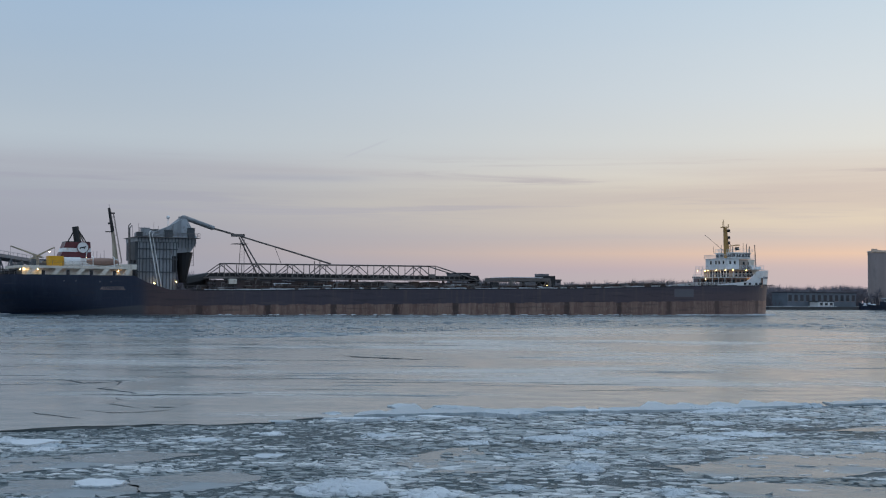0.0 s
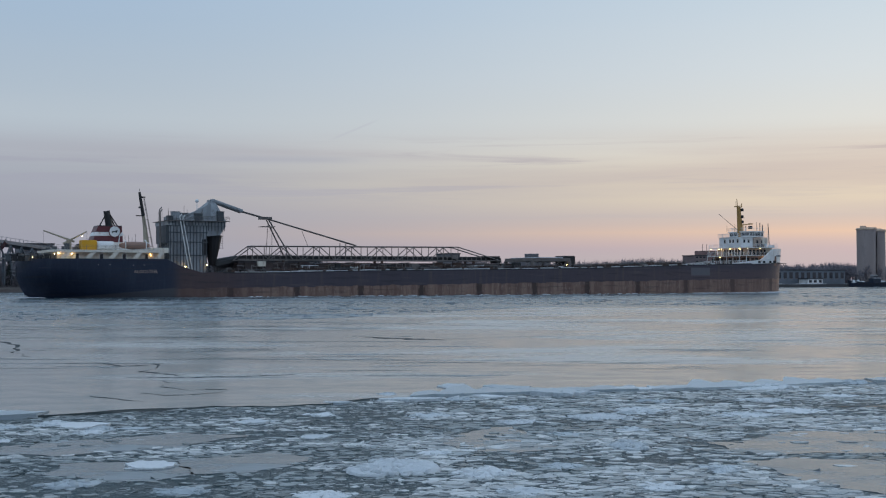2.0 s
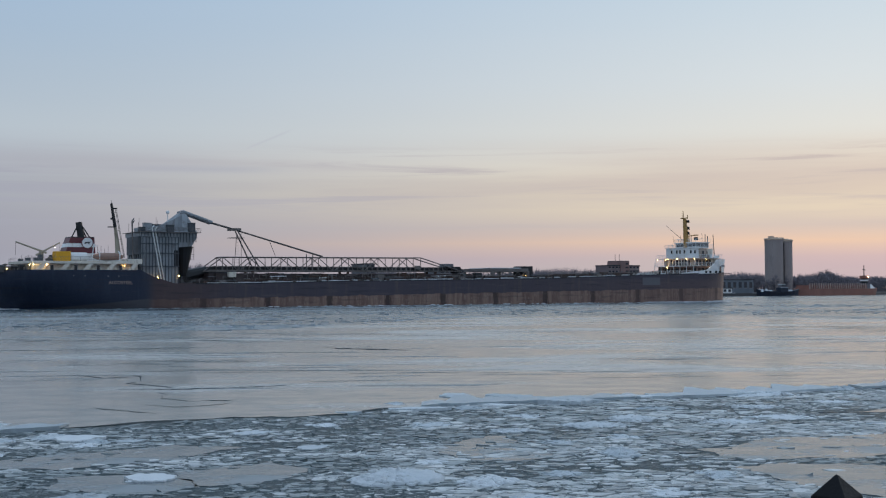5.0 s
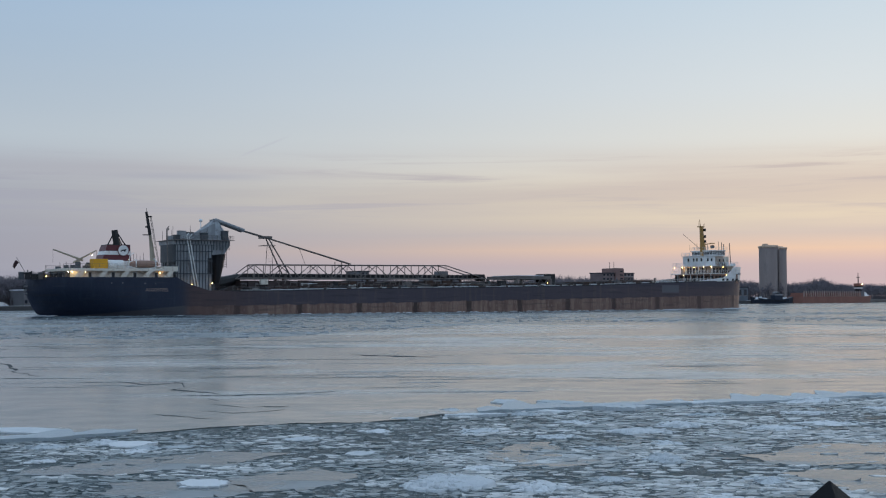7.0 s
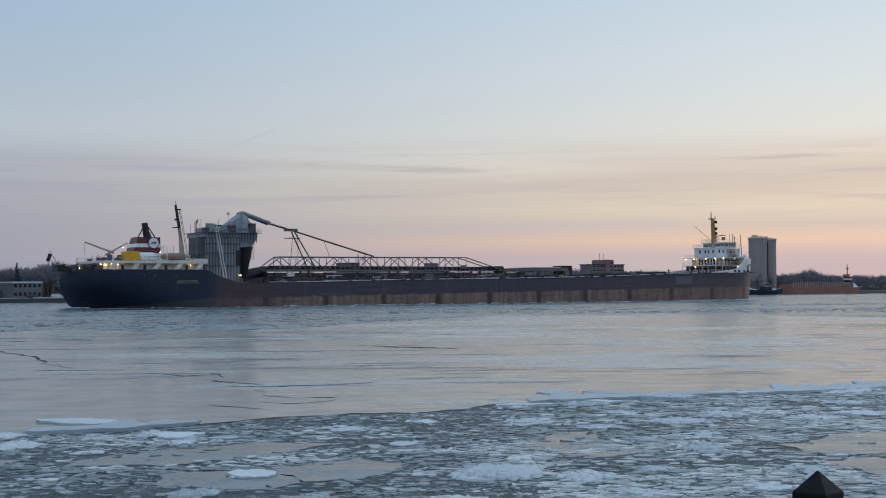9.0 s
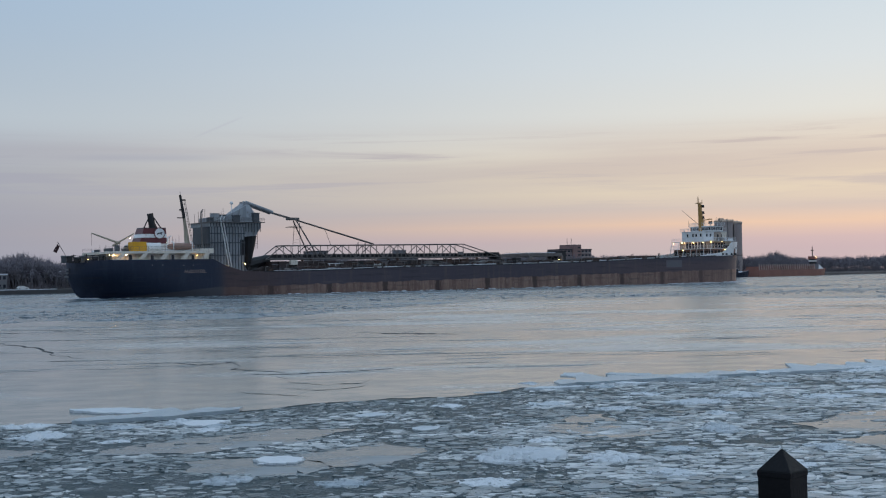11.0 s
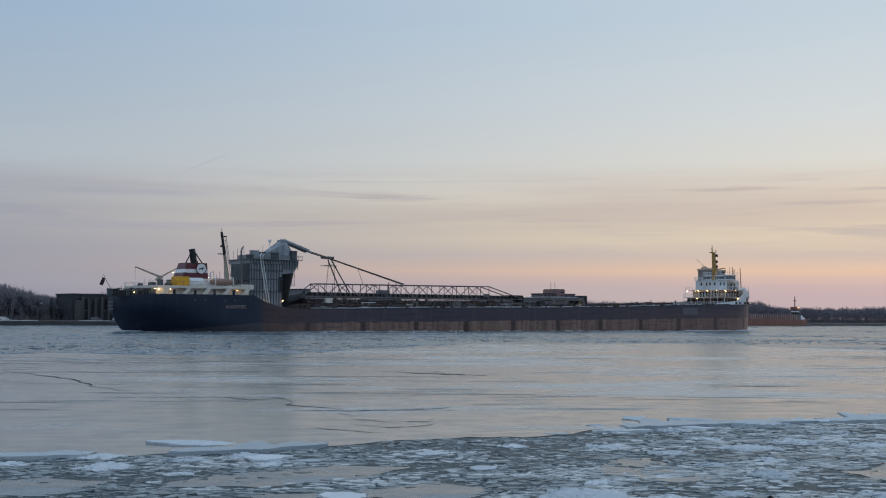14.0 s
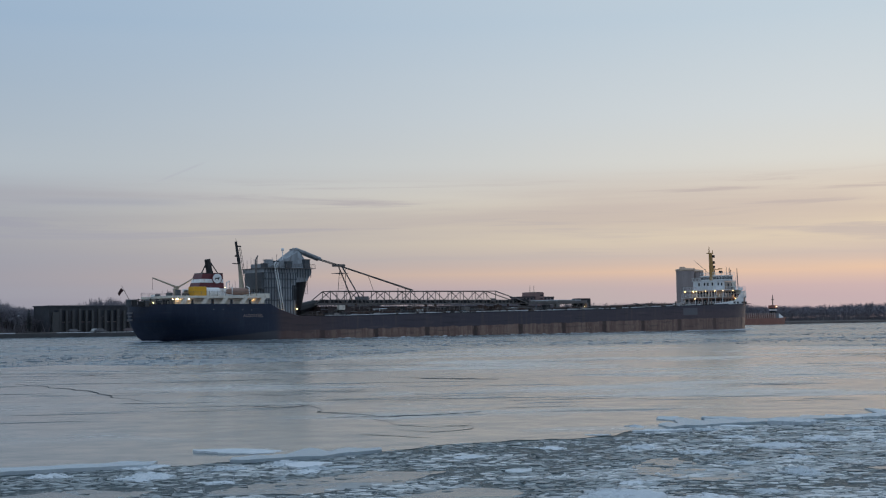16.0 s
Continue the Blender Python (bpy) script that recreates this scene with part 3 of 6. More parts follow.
def make_deck():
    zd = lambda x: lerp(x, SHEER) - 0.25
    for i in range(17):
        x = -55 + 7.6 * i
        if x > 76:
            break
        hatch = solid("hatch_coaming", DECK, ship, box, x - 2.6, x + 2.6, -7.2, 7.2, zd(x) - 0.3, zd(x) + 0.85)
        solid("hatch_cover", RUST if i % 3 else TOWER_DARK, hatch, box, x - 2.75, x + 2.75, -7.4, 7.4, zd(x) + 0.85, zd(x) + 1.08, label="flat steel hatch cover")
    rng = random.Random(7)
    # snow lying along the deck edge in broken runs
    for i in range(26):
        x = rng.uniform(-60, 74)
        w = rng.uniform(1.5, 5.5)
        bm = bmesh.new()
        box(bm, x - w / 2, x + w / 2, -10.9, -10.0 + rng.uniform(-0.4, 0.4), zd(x) - 0.1, zd(x) + rng.uniform(0.32, 0.55))
        bmesh.ops.bevel(bm, geom=list(bm.edges), offset=0.12, segments=1, affect="EDGES")
        part("snow_ridge", bm, SNOW, ship, "strip of old snow on the deck edge")
    x = -61.0
    while x < 78:            # thin broken crust along the gunwale
        w = rng.uniform(0.8, 4.5)
        bm = bmesh.new()
        box(bm, x, x + w, -11.15, -10.7, zd(x + w / 2) + 0.15, zd(x + w / 2) + rng.uniform(0.42, 0.66))
        part("snow_crust", bm, SNOW, ship)
        x += w + rng.uniform(0.4, 3.0)
    for i in range(16):      # dark mooring gear crowded on the stern
        x, y, h = -109.5 + 0.62 * i, -4.0 - 0.27 * i, rng.uniform(0.5, 1.5)
        bm = bmesh.new()
        if i % 2:
            tube(bm, (x, y, 8.0), (x, y, 8.6 + h), 0.10, sides=6), tube(bm, (x - 0.5, y, 8.4 + h), (x + 0.5, y, 8.4 + h), 0.08, sides=5)
            part("mooring_post", bm, BLACK, ship)
        else:
            box(bm, x - 0.5, x + 0.5, y, y + 0.7, 8.0, 8.4 + h * 0.7)
            tube(bm, (x - 0.6, y + 0.3, 8.6 + h * 0.6), (x + 0.6, y + 0.3, 8.6 + h * 0.6), 0.3, sides=8)
            part("stern_winch", bm, rng.choice((BLACK, TOWER_DARK)), ship)
    # deck clutter: winches, bollards, vents, pipes
    for i in range(34):
        x = rng.uniform(-62, 80)
        y = rng.choice((-9.3, -8.6, 8.6, 9.2))
        h = rng.uniform(0.5, 1.6)
        bm = bmesh.new()
        kind = rng.random()
        if kind < 0.4:
            tube(bm, (x, y, zd(x) - 0.1), (x, y, zd(x) + h), 0.22, sides=8)
            tube(bm, (x, y, zd(x) + h), (x, y, zd(x) + h + 0.25), 0.38, 0.3, sides=8)
            part("deck_vent", bm, rng.choice((TRUSS, RUST, TOWER_DARK)), ship)
        elif kind < 0.75:
            tube(bm, (x - 0.7, y, zd(x) + 0.55), (x + 0.7, y, zd(x) + 0.55), 0.42, sides=10)
            box(bm, x - 0.9, x - 0.7, y - 0.5, y + 0.5, zd(x) - 0.1, zd(x) + 1.0)
            box(bm, x + 0.7, x + 0.9, y - 0.5, y + 0.5, zd(x) - 0.1, zd(x) + 1.0)
            part("mooring_winch", bm, rng.choice((TRUSS, TOWER_DARK)), ship)
        else:
            box(bm, x - 0.8, x + 0.8, y - 0.5, y + 0.5, zd(x) - 0.1, zd(x) + h * 0.8)
            part("deck_locker", bm, rng.choice((RUST, TRUSS, DECK)), ship)
    for y in (-9.8, 9.8):
        bm = bmesh.new()
        sweep(bm, [(-60 + 8.5 * k, y, zd(-60 + 8.5 * k) + 0.35) for k in range(17)], 0.16)
        part("deck_pipe", bm, RUST, ship)
        pts = [(a, y * 1.155, lerp(a, SHEER)) for a in [-68 + 9 * i for i in range(18)]]
        rail_run(pts, 1.0, 3.0)
    # forward hatch crane and its house
    house = solid("hatch_crane", TRUSS, ship, box, 20.5, 33.0, -6.5, 6.5, zd(26) + 2.2, zd(26) + 3.1, label="gantry hatch crane with snow on top")
    for x in (21, 32.5):
        for y in (-6.8, 6.8):
            solid("gantry_leg", TRUSS, house, box, x - 0.35, x + 0.35, y - 0.35, y + 0.35, zd(x) - 0.1, zd(26) + 2.4)
    solid("snow_cap", SNOW, house, box, 22, 31.0, -6.0, 6.0, zd(26) + 3.1, zd(26) + 3.28)
    solid("crane_cab", BLACK, house, box, 31.2, 34.6, -6.3, -2.0, zd(26) + 0.9, zd(26) + 3.7)
    bm = bmesh.new()
    for k in range(5):
        tube(bm, (21 + 2.4 * k, -6.6, zd(26) + 0.9), (22.2 + 2.4 * k, -6.6, zd(26) + 2.2), 0.10, sides=5)
        tube(bm, (22.2 + 2.4 * k, -6.6, zd(26) + 2.2), (23.4 + 2.4 * k, -6.6, zd(26) + 0.9), 0.10, sides=5)
    part("gantry_brace", bm, TRUSS, house)
    lamp_on(31.8, -6.6, zd(26) + 1.2, house)
    for i in range(60):      # low fittings between the hatches and the rail
        x = -62 + 2.2 * i + rng.uniform(-0.8, 0.8)
        y, h = rng.uniform(-9.6, -7.6), rng.uniform(0.5, 1.5)
        bm = bmesh.new()
        if i % 3 == 0:
            tube(bm, (x, y, zd(x) - 0.1), (x, y, zd(x) + h + 0.6), 0.09, sides=5)
            tube(bm, (x, y, zd(x) + h + 0.6), (x + 0.7, y, zd(x) + h + 0.6), 0.09, sides=5)
            part("pipe_stub", bm, TRUSS, ship)
        elif i % 3 == 1:
            box(bm, x - 0.5, x + 0.5, y - 0.3, y + 0.3, zd(x) - 0.1, zd(x) + h * 0.7)
            part("deck_valve_box", bm, rng.choice((RUST, DECK, BLACK)), ship)
        else:
            box(bm, x - 1.0, x + 1.0, y - 0.1, y + 0.1, zd(x) + h * 0.8, zd(x) + h * 0.8 + 0.15)
            tube(bm, (x - 0.9, y, zd(x) - 0.1), (x - 0.9, y, zd(x) + h), 0.06, sides=4), tube(bm, (x + 0.9, y, zd(x) - 0.1), (x + 0.9, y, zd(x) + h), 0.06, sides=4)
            part("hose_rack", bm, rng.choice((TRUSS, WHITE)), ship)
    box_at = [(-14, 1.2, TRUSS), (15.5, 1.5, BLACK), (58, 0.9, RUST)]
    solid("control_cabinet", CREAM, ship, box, -53.6, -51.8, -5.9, -4.9, 7.0, 8.2, label="small pale control cabinet")
    for x, h, mat in box_at:
        solid("deck_box", mat, ship, box, x - 0.9, x + 0.9, -8.6, -7.0, zd(x) - 0.1, zd(x) + h + 0.5)


make_deck()


def make_boom():
    boom = solid("unloading_boom", TRUSS, ship, box, -57, 14.0, -1.1, 1.1, 8.55, 8.85, label="long steel lattice conveyor boom lying along the deck")
    step = 4.25
    nodes = [-53.6 + step * i for i in range(14)]
    for y in (-1.9, 1.9):
        bm = bmesh.new()
        tube(bm, (nodes[0], y, 11.85), (nodes[-1], y, 12.15), 0.13, sides=6)
        part("top_chord", bm, TRUSS, boom)
        bm = bmesh.new()
        tube(bm, (-58.5, y, 8.4), (14.5, y, 8.7), 0.15, sides=6)
        part("bottom_chord", bm, TRUSS, boom)
        bm = bmesh.new()
        tube(bm, (-58.5, y, 8.4), (nodes[0], y, 11.85), 0.13, sides=6)
        part("end_post", bm, TRUSS, boom)
        bm = bmesh.new()
        tube(bm, (nodes[-1], y, 12.15), (13.5, y, 8.9), 0.14, sides=6)
        part("end_post", bm, TRUSS, boom)
        for i, x in enumerate(nodes):
            bm = bmesh.new()
            tube(bm, (x, y, 8.5), (x, y, 11.85 + 0.3 * i / 13), 0.10, sides=5)
            part("upright", bm, TRUSS, boom)
            if i < 13:
                bm = bmesh.new()
                up = i % 2 == 0
                tube(bm, (x, y, 11.9 if up else 8.5), (x + step, y, 8.5 if up else 12.0), 0.11, sides=5)
                part("diagonal", bm, TRUSS, boom)
    for i, x in enumerate(nodes):
        bm = bmesh.new()
        tube(bm, (x, -1.9, 11.9 + 0.02 * i), (x, 1.9, 11.9 + 0.02 * i), 0.09, sides=5)
        part("cross_tie", bm, TRUSS, boom)
    solid("boom_tunnel", DECK, boom, box, -58, 17, -4.2, 4.2, 5.0, 7.9, label="dark rusty tunnel casing under the boom")
    rng = random.Random(41)
    for i in range(64):      # pipes, brackets and lockers along the casing
        x, y, z = -57 + 1.15 * i + rng.uniform(-0.5, 0.5), rng.uniform(-5.6, -4.4), rng.uniform(7.0, 8.1)
        bm = bmesh.new()
        if i % 4 == 0:
            tube(bm, (x, y, 5.0), (x + rng.uniform(-1.2, 1.2), y, z + 0.3), 0.10, sides=5)
            tube(bm, (x - 1.6, y, z), (x + 1.6, y, z - rng.uniform(-0.2, 0.3)), 0.08, sides=5)
            part("pipe_bracket", bm, rng.choice((TRUSS, GREYWALL)), boom)
        elif i % 4 == 1:
            w = rng.uniform(0.5, 1.3)
            box(bm, x - w, x + w, y - 0.4, y + 0.4, 5.0, z)
            box(bm, x - w * 1.1, x + w * 1.1, y - 0.5, y + 0.5, z, z + 0.1)
            part("casing_locker", bm, rng.choice((RUST, DECK, BLACK, DECK)), boom)
        elif i % 4 == 2:
            n = rng.uniform(2, 5)
            tube(bm, (x - n, y, z - 0.6), (x + n, y, z - 0.5), 0.13, sides=6)
            for u in (-0.8, 0, 0.8):
                box(bm, x + u * n - 0.08, x + u * n + 0.08, y - 0.08, y + 0.08, 5.0, z - 0.5)
            part("hydraulic_pipe", bm, rng.choice((TRUSS, RUST, SNOW)), boom)
        else:
            box(bm, x - 0.9, x + 0.9, y - 0.15, y + 0.15, z - 0.12, z)
            tube(bm, (x - 0.8, y, 5.0), (x - 0.8, y, z), 0.06, sides=4), tube(bm, (x + 0.8, y, 5.0), (x + 0.8, y, z), 0.06, sides=4)
            part("work_platform", bm, TRUSS, boom)
    # conveyor belt housing and idlers between the trusses
    solid("conveyor", BLACK, boom, box, -57, 13, -0.9, 0.9, 8.85, 9.55, label="dark rubber conveyor belt")
    bm = bmesh.new()
    for k in range(48):
        x = -55 + 1.42 * k
        box(bm, x - 0.06, x + 0.06, -1.35, 1.35, 8.85, 9.75)
    tagged(part("idler_frames", bm, TRUSS, boom), kind="stuff")
    bm = bmesh.new()
    tube(bm, (13.8, -1.6, 8.9), (13.8, 1.6, 8.9), 0.85, sides=14)
    part("head_pulley", bm, BLACK, boom)
    bm = bmesh.new()
    box(bm, 9.5, 14.2, -1.7, 1.7, 9.4, 9.9)
    part("head_hood", bm, BLACK, boom)
    solid("boom_box", TRUSS, boom, box, -0.2, 1.5, -2.4, -1.95, 9.2, 10.1)
    for x in (-46, -20, 6):
        for y in (-2.2, 2.2):
            bm = bmesh.new()
            box(bm, x - 0.25, x + 0.25, y - 0.25, y + 0.25, 5.2, 8.5)
            part("boom_rest", bm, RUST, boom)
    bm = bmesh.new()
    tube(bm, (-62.5, 0, 7.2), (-57, 0, 8.5), 1.5, 1.2, sides=10)
    part("boom_foot", bm, BLACK, boom)
    # A-frame, stay strut, hoist cylinder and hangers
    for y in (-2.2, 2.2):
        bm = bmesh.new()
        tube(bm, (-49.2, y * 0.35, 18.2), (-43.8, y, 8.8), 0.17, sides=7)
        part("mast_leg", bm, TRUSS, boom)
        bm = bmesh.new()
        tube(bm, (-48.6, y * 0.6, 17.6), (-48.9, y, 8.8), 0.07, sides=5)
        part("ladder_rail", bm, TRUSS, boom)
        bm = bmesh.new()
        tube(bm, (-50.3, y * 0.12, 18.7), (-26.2, y * 0.2, 12.3), 0.15, sides=7)
        part("stay_strut", bm, TRUSS, boom)
        bm = bmesh.new()
        tube(bm, (-29.6, y * 0.8, 12.9), (-29.6, y * 0.8, 8.6), 0.12, sides=5)
        part("king_post", bm, TRUSS, boom)
    bm = bmesh.new()
    for k in range(12):
        z = 9.2 + 0.7 * k
        tube(bm, (-48.8, -1.2, z), (-48.8, 1.2, z), 0.02, sides=4)
    part("ladder", bm, TRUSS, boom)
    solid("mast_platform", TRUSS, boom, box, -51, -47.8, -1.6, 1.6, 16.5, 16.62)
    solid("mast_head", TRUSS, boom, box, -51.2, -48.4, -1.0, 1.0, 18.3, 18.9)
    for y in (-0.7, 0.7):
        bm = bmesh.new()
        tube(bm, (-63.2, y, 22.5), (-55.8, y, 20.1), 0.46, sides=10)
        part("hoist_cylinder", bm, TOWER, boom, "grey hydraulic hoist cylinder")
        bm = bmesh.new()
        tube(bm, (-55.9, y, 20.1), (-50.3, y, 18.7), 0.13, sides=6)
        part("hoist_rod", bm, TRUSS, boom)
    bm = bmesh.new()
    tube(bm, (-40.6, 0, 16.2), (-38.8, 0, 11.9), 0.06, sides=5)
    part("hanger", bm, TRUSS, boom)


make_boom()


def make_tower():
    """The elevator tower just ahead of the after house, with its roof and chute."""
    y0, y1 = -5.0, 5.0
    body = solid("elevator_tower", TOWER, ship, box, -74.6, -65.8, y0, y1, 5.2, 16.9, label="tall grey ribbed steel elevator tower")
    solid("upper_box", TOWER, body, box, -75.0, -61.4, y0 - 0.3, y1 + 0.3, 16.3, 17.3)
    bm = bmesh.new()
    sideways(bm, [(-65.8, 13.9), (-62.6, 14.2), (-61.2, 16.3), (-65.8, 16.3)], y0, y1)
    part("overhang", bm, TOWER, body)
    solid("after_casing", TOWER_DARK, body, box, -75.3, -74.6, y0 + 0.3, y1 - 1.5, 12.2, 16.3)
    solid("top_house", TOWER, body, box, -73.4, -61.6, y0 + 1, y1 - 1, 17.3, 18.6)
    bm = bmesh.new()
    frustum(bm, (-69.5, -60.9, y0 + 0.6, y1 - 0.6), (-63.9, -62.5, -0.9, 0.9), 17.3, 22.2)
    part("hipped_roof", bm, TOWER, body)
    solid("sheave_house", TOWER, body, box, -63.9, -62.4, -1.1, 1.1, 21.5, 22.6)
    bm = bmesh.new()
    sideways(bm, [(-73.2, 18.6), (-69.5, 19.0), (-64.5, 21.6), (-64.5, 18.6)], y0 + 1.2, y0 + 1.6)
    part("gable_plate", bm, TOWER, body)
    # ribs stand proud on the seaward faces
    for k in range(12):
        x = -74.4 + k * 0.77
        solid("rib", TOWER_DARK, body, box, x, x + 0.14, y0 - 0.16, y0, 5.2, 16.3)
        solid("rib", TOWER_DARK, body, box, x, x + 0.14, y1, y1 + 0.16, 5.2, 16.3)
    for k in range(18):
        x = -74.8 + k * 0.77
        solid("rib", TOWER_DARK, body, box, x, x + 0.12, y0 - 0.45, y0 - 0.3, 15.1 if x > -66 else 16.4, 17.2)
    for z in (9.4, 12.4, 14.6, 16.2):
        solid("girt", TOWER_DARK, body, box, -74.8, -65.6, y0 - 0.22, y0 - 0.02, z, z + 0.2)
    for k in range(7):
        y = y0 + 0.6 + k * 1.25
        solid("rib", TOWER_DARK, body, box, -74.76, -74.6, y, y + 0.14, 5.2, 12.2)
    bm = bmesh.new()
    tube(bm, (-63.6, -2.2, 7.2), (-63.6, -2.2, 14.2), 0.8, 2.3, sides=14)
    part("chute", bm, BLACK, body, "dark tapered discharge chute")
    solid("door_opening", BLACK, body, box, -66.9, -65.75, y0 - 0.03, y0 + 3, 9.5, 13.2)
    solid("walkway", TRUSS, body, box, -75.4, -60.6, y0 - 1.1, y1 + 1.1, 17.3, 17.42)
    rail_run([(-75.3, y0 - 1.0, 17.4), (-60.7, y0 - 1.0, 17.4), (-60.7, y1 + 1.0, 17.4)], 1.0, 2.0, body)
    bm = bmesh.new()
    for k in range(6):
        box(bm, -62.3, -61.5, y0 + 1.3, y0 + 1.5, 11.2 + 0.55 * k, 11.28 + 0.55 * k)
    tube(bm, (-62.3, y0 + 1.4, 11.0), (-62.3, y0 + 1.4, 14.4), 0.05, sides=5), tube(bm, (-61.5, y0 + 1.4, 11.0), (-61.5, y0 + 1.4, 16.0), 0.05, sides=5)
    part("ladder", bm, TRUSS, body)
    # long ladders and vent pipes up the after side
    for x, y, top in ((-76.6, -4.5, 19.8), (-76.0, -3.0, 19.4), (-70.8, -5.6, 18.0), (-71.6, -5.9, 18.3)):
        bm = bmesh.new()
        lean = 1.4 if y < -5.2 else 0.2
        tube(bm, (x + lean, y, 6), (x - lean * 0.6, y, top), 0.13, sides=6)
        tube(bm, (x - lean * 0.6, y, top), (x - lean * 0.6 + 0.5, y, top + 0.6), 0.13, sides=6)
        part("vent_pipe", bm, WHITE if y < -5.2 else TRUSS, body)
    bm = bmesh.new()
    for k in range(18):
        z = 6.5 + 0.7 * k
        tube(bm, (-76.6, -4.5, z), (-76.0, -3.0, z + 0.1), 0.05, sides=4)
    part("ladder", bm, TRUSS, body)
    # radar, aerials, small gear on the roof
    bm = bmesh.new()
    tube(bm, (-66.6, 0, 18.6), (-66.6, 0, 22.0), 0.09, sides=6)
    bmesh.ops.create_uvsphere(bm, u_segments=10, v_segments=6, radius=0.42, matrix=Matrix.Translation((-66.6, 0, 22.3)))
    part("satellite_dome", bm, WHITE, body, "white dome aerial", smooth=True)
    rng = random.Random(3)
    for k in range(9):
        x, y = rng.uniform(-75, -62), rng.uniform(y0, y1)
        bm = bmesh.new()
        tube(bm, (x, y, 17.3), (x, y, rng.uniform(19.2, 21)), 0.045, sides=4)
        part("aerial", bm, TRUSS, body)
    for x, y, a, z in ((-72.8, -3.6, 0.9, 19.4), (-70.4, -3.4, 1.2, 18.2), (-67.6, -4.3, 0.8, 19.0), (-74.2, -4.0, 0.6, 18.4), (-62.4, -4.4, 0.7, 19.6)):
        bm = bmesh.new()
        box(bm, x - a, x + a, y - 0.7, y + 0.7, 17.3, z)
        box(bm, x - a * 1.1, x + a * 1.1, y - 0.8, y + 0.8, z, z + 0.12)
        part("roof_locker", bm, TOWER if a > 0.8 else TOWER_DARK, body)
    for x0, z0, x1, z1 in ((-73.5, 17.5, -66.2, 20.4), (-71.5, 17.4, -67.0, 19.4), (-61.4, 17.4, -63.0, 20.8)):
        bm = bmesh.new()
        tube(bm, (x0, -4.6, z0), (x1, -3.2, z1), 0.14, sides=6)
        part("roof_brace", bm, TOWER, body)
    for x in (-71.5, -70.2, -68.9):
        bm = bmesh.new()
        box(bm, x - 0.5, x + 0.5, -3.4, -2.4, 18.6, 19.3)
        part("roof_vent", bm, TOWER_DARK, body)
    lamp_on(-71.0, y0 - 0.6, 6.9, body, 0.26)
    lamp_on(-66.0, y0 - 0.8, 7.3, body, 0.24)
    lamp_on(-73.0, y0 - 0.6, 6.9, body, 0.22)


make_tower()


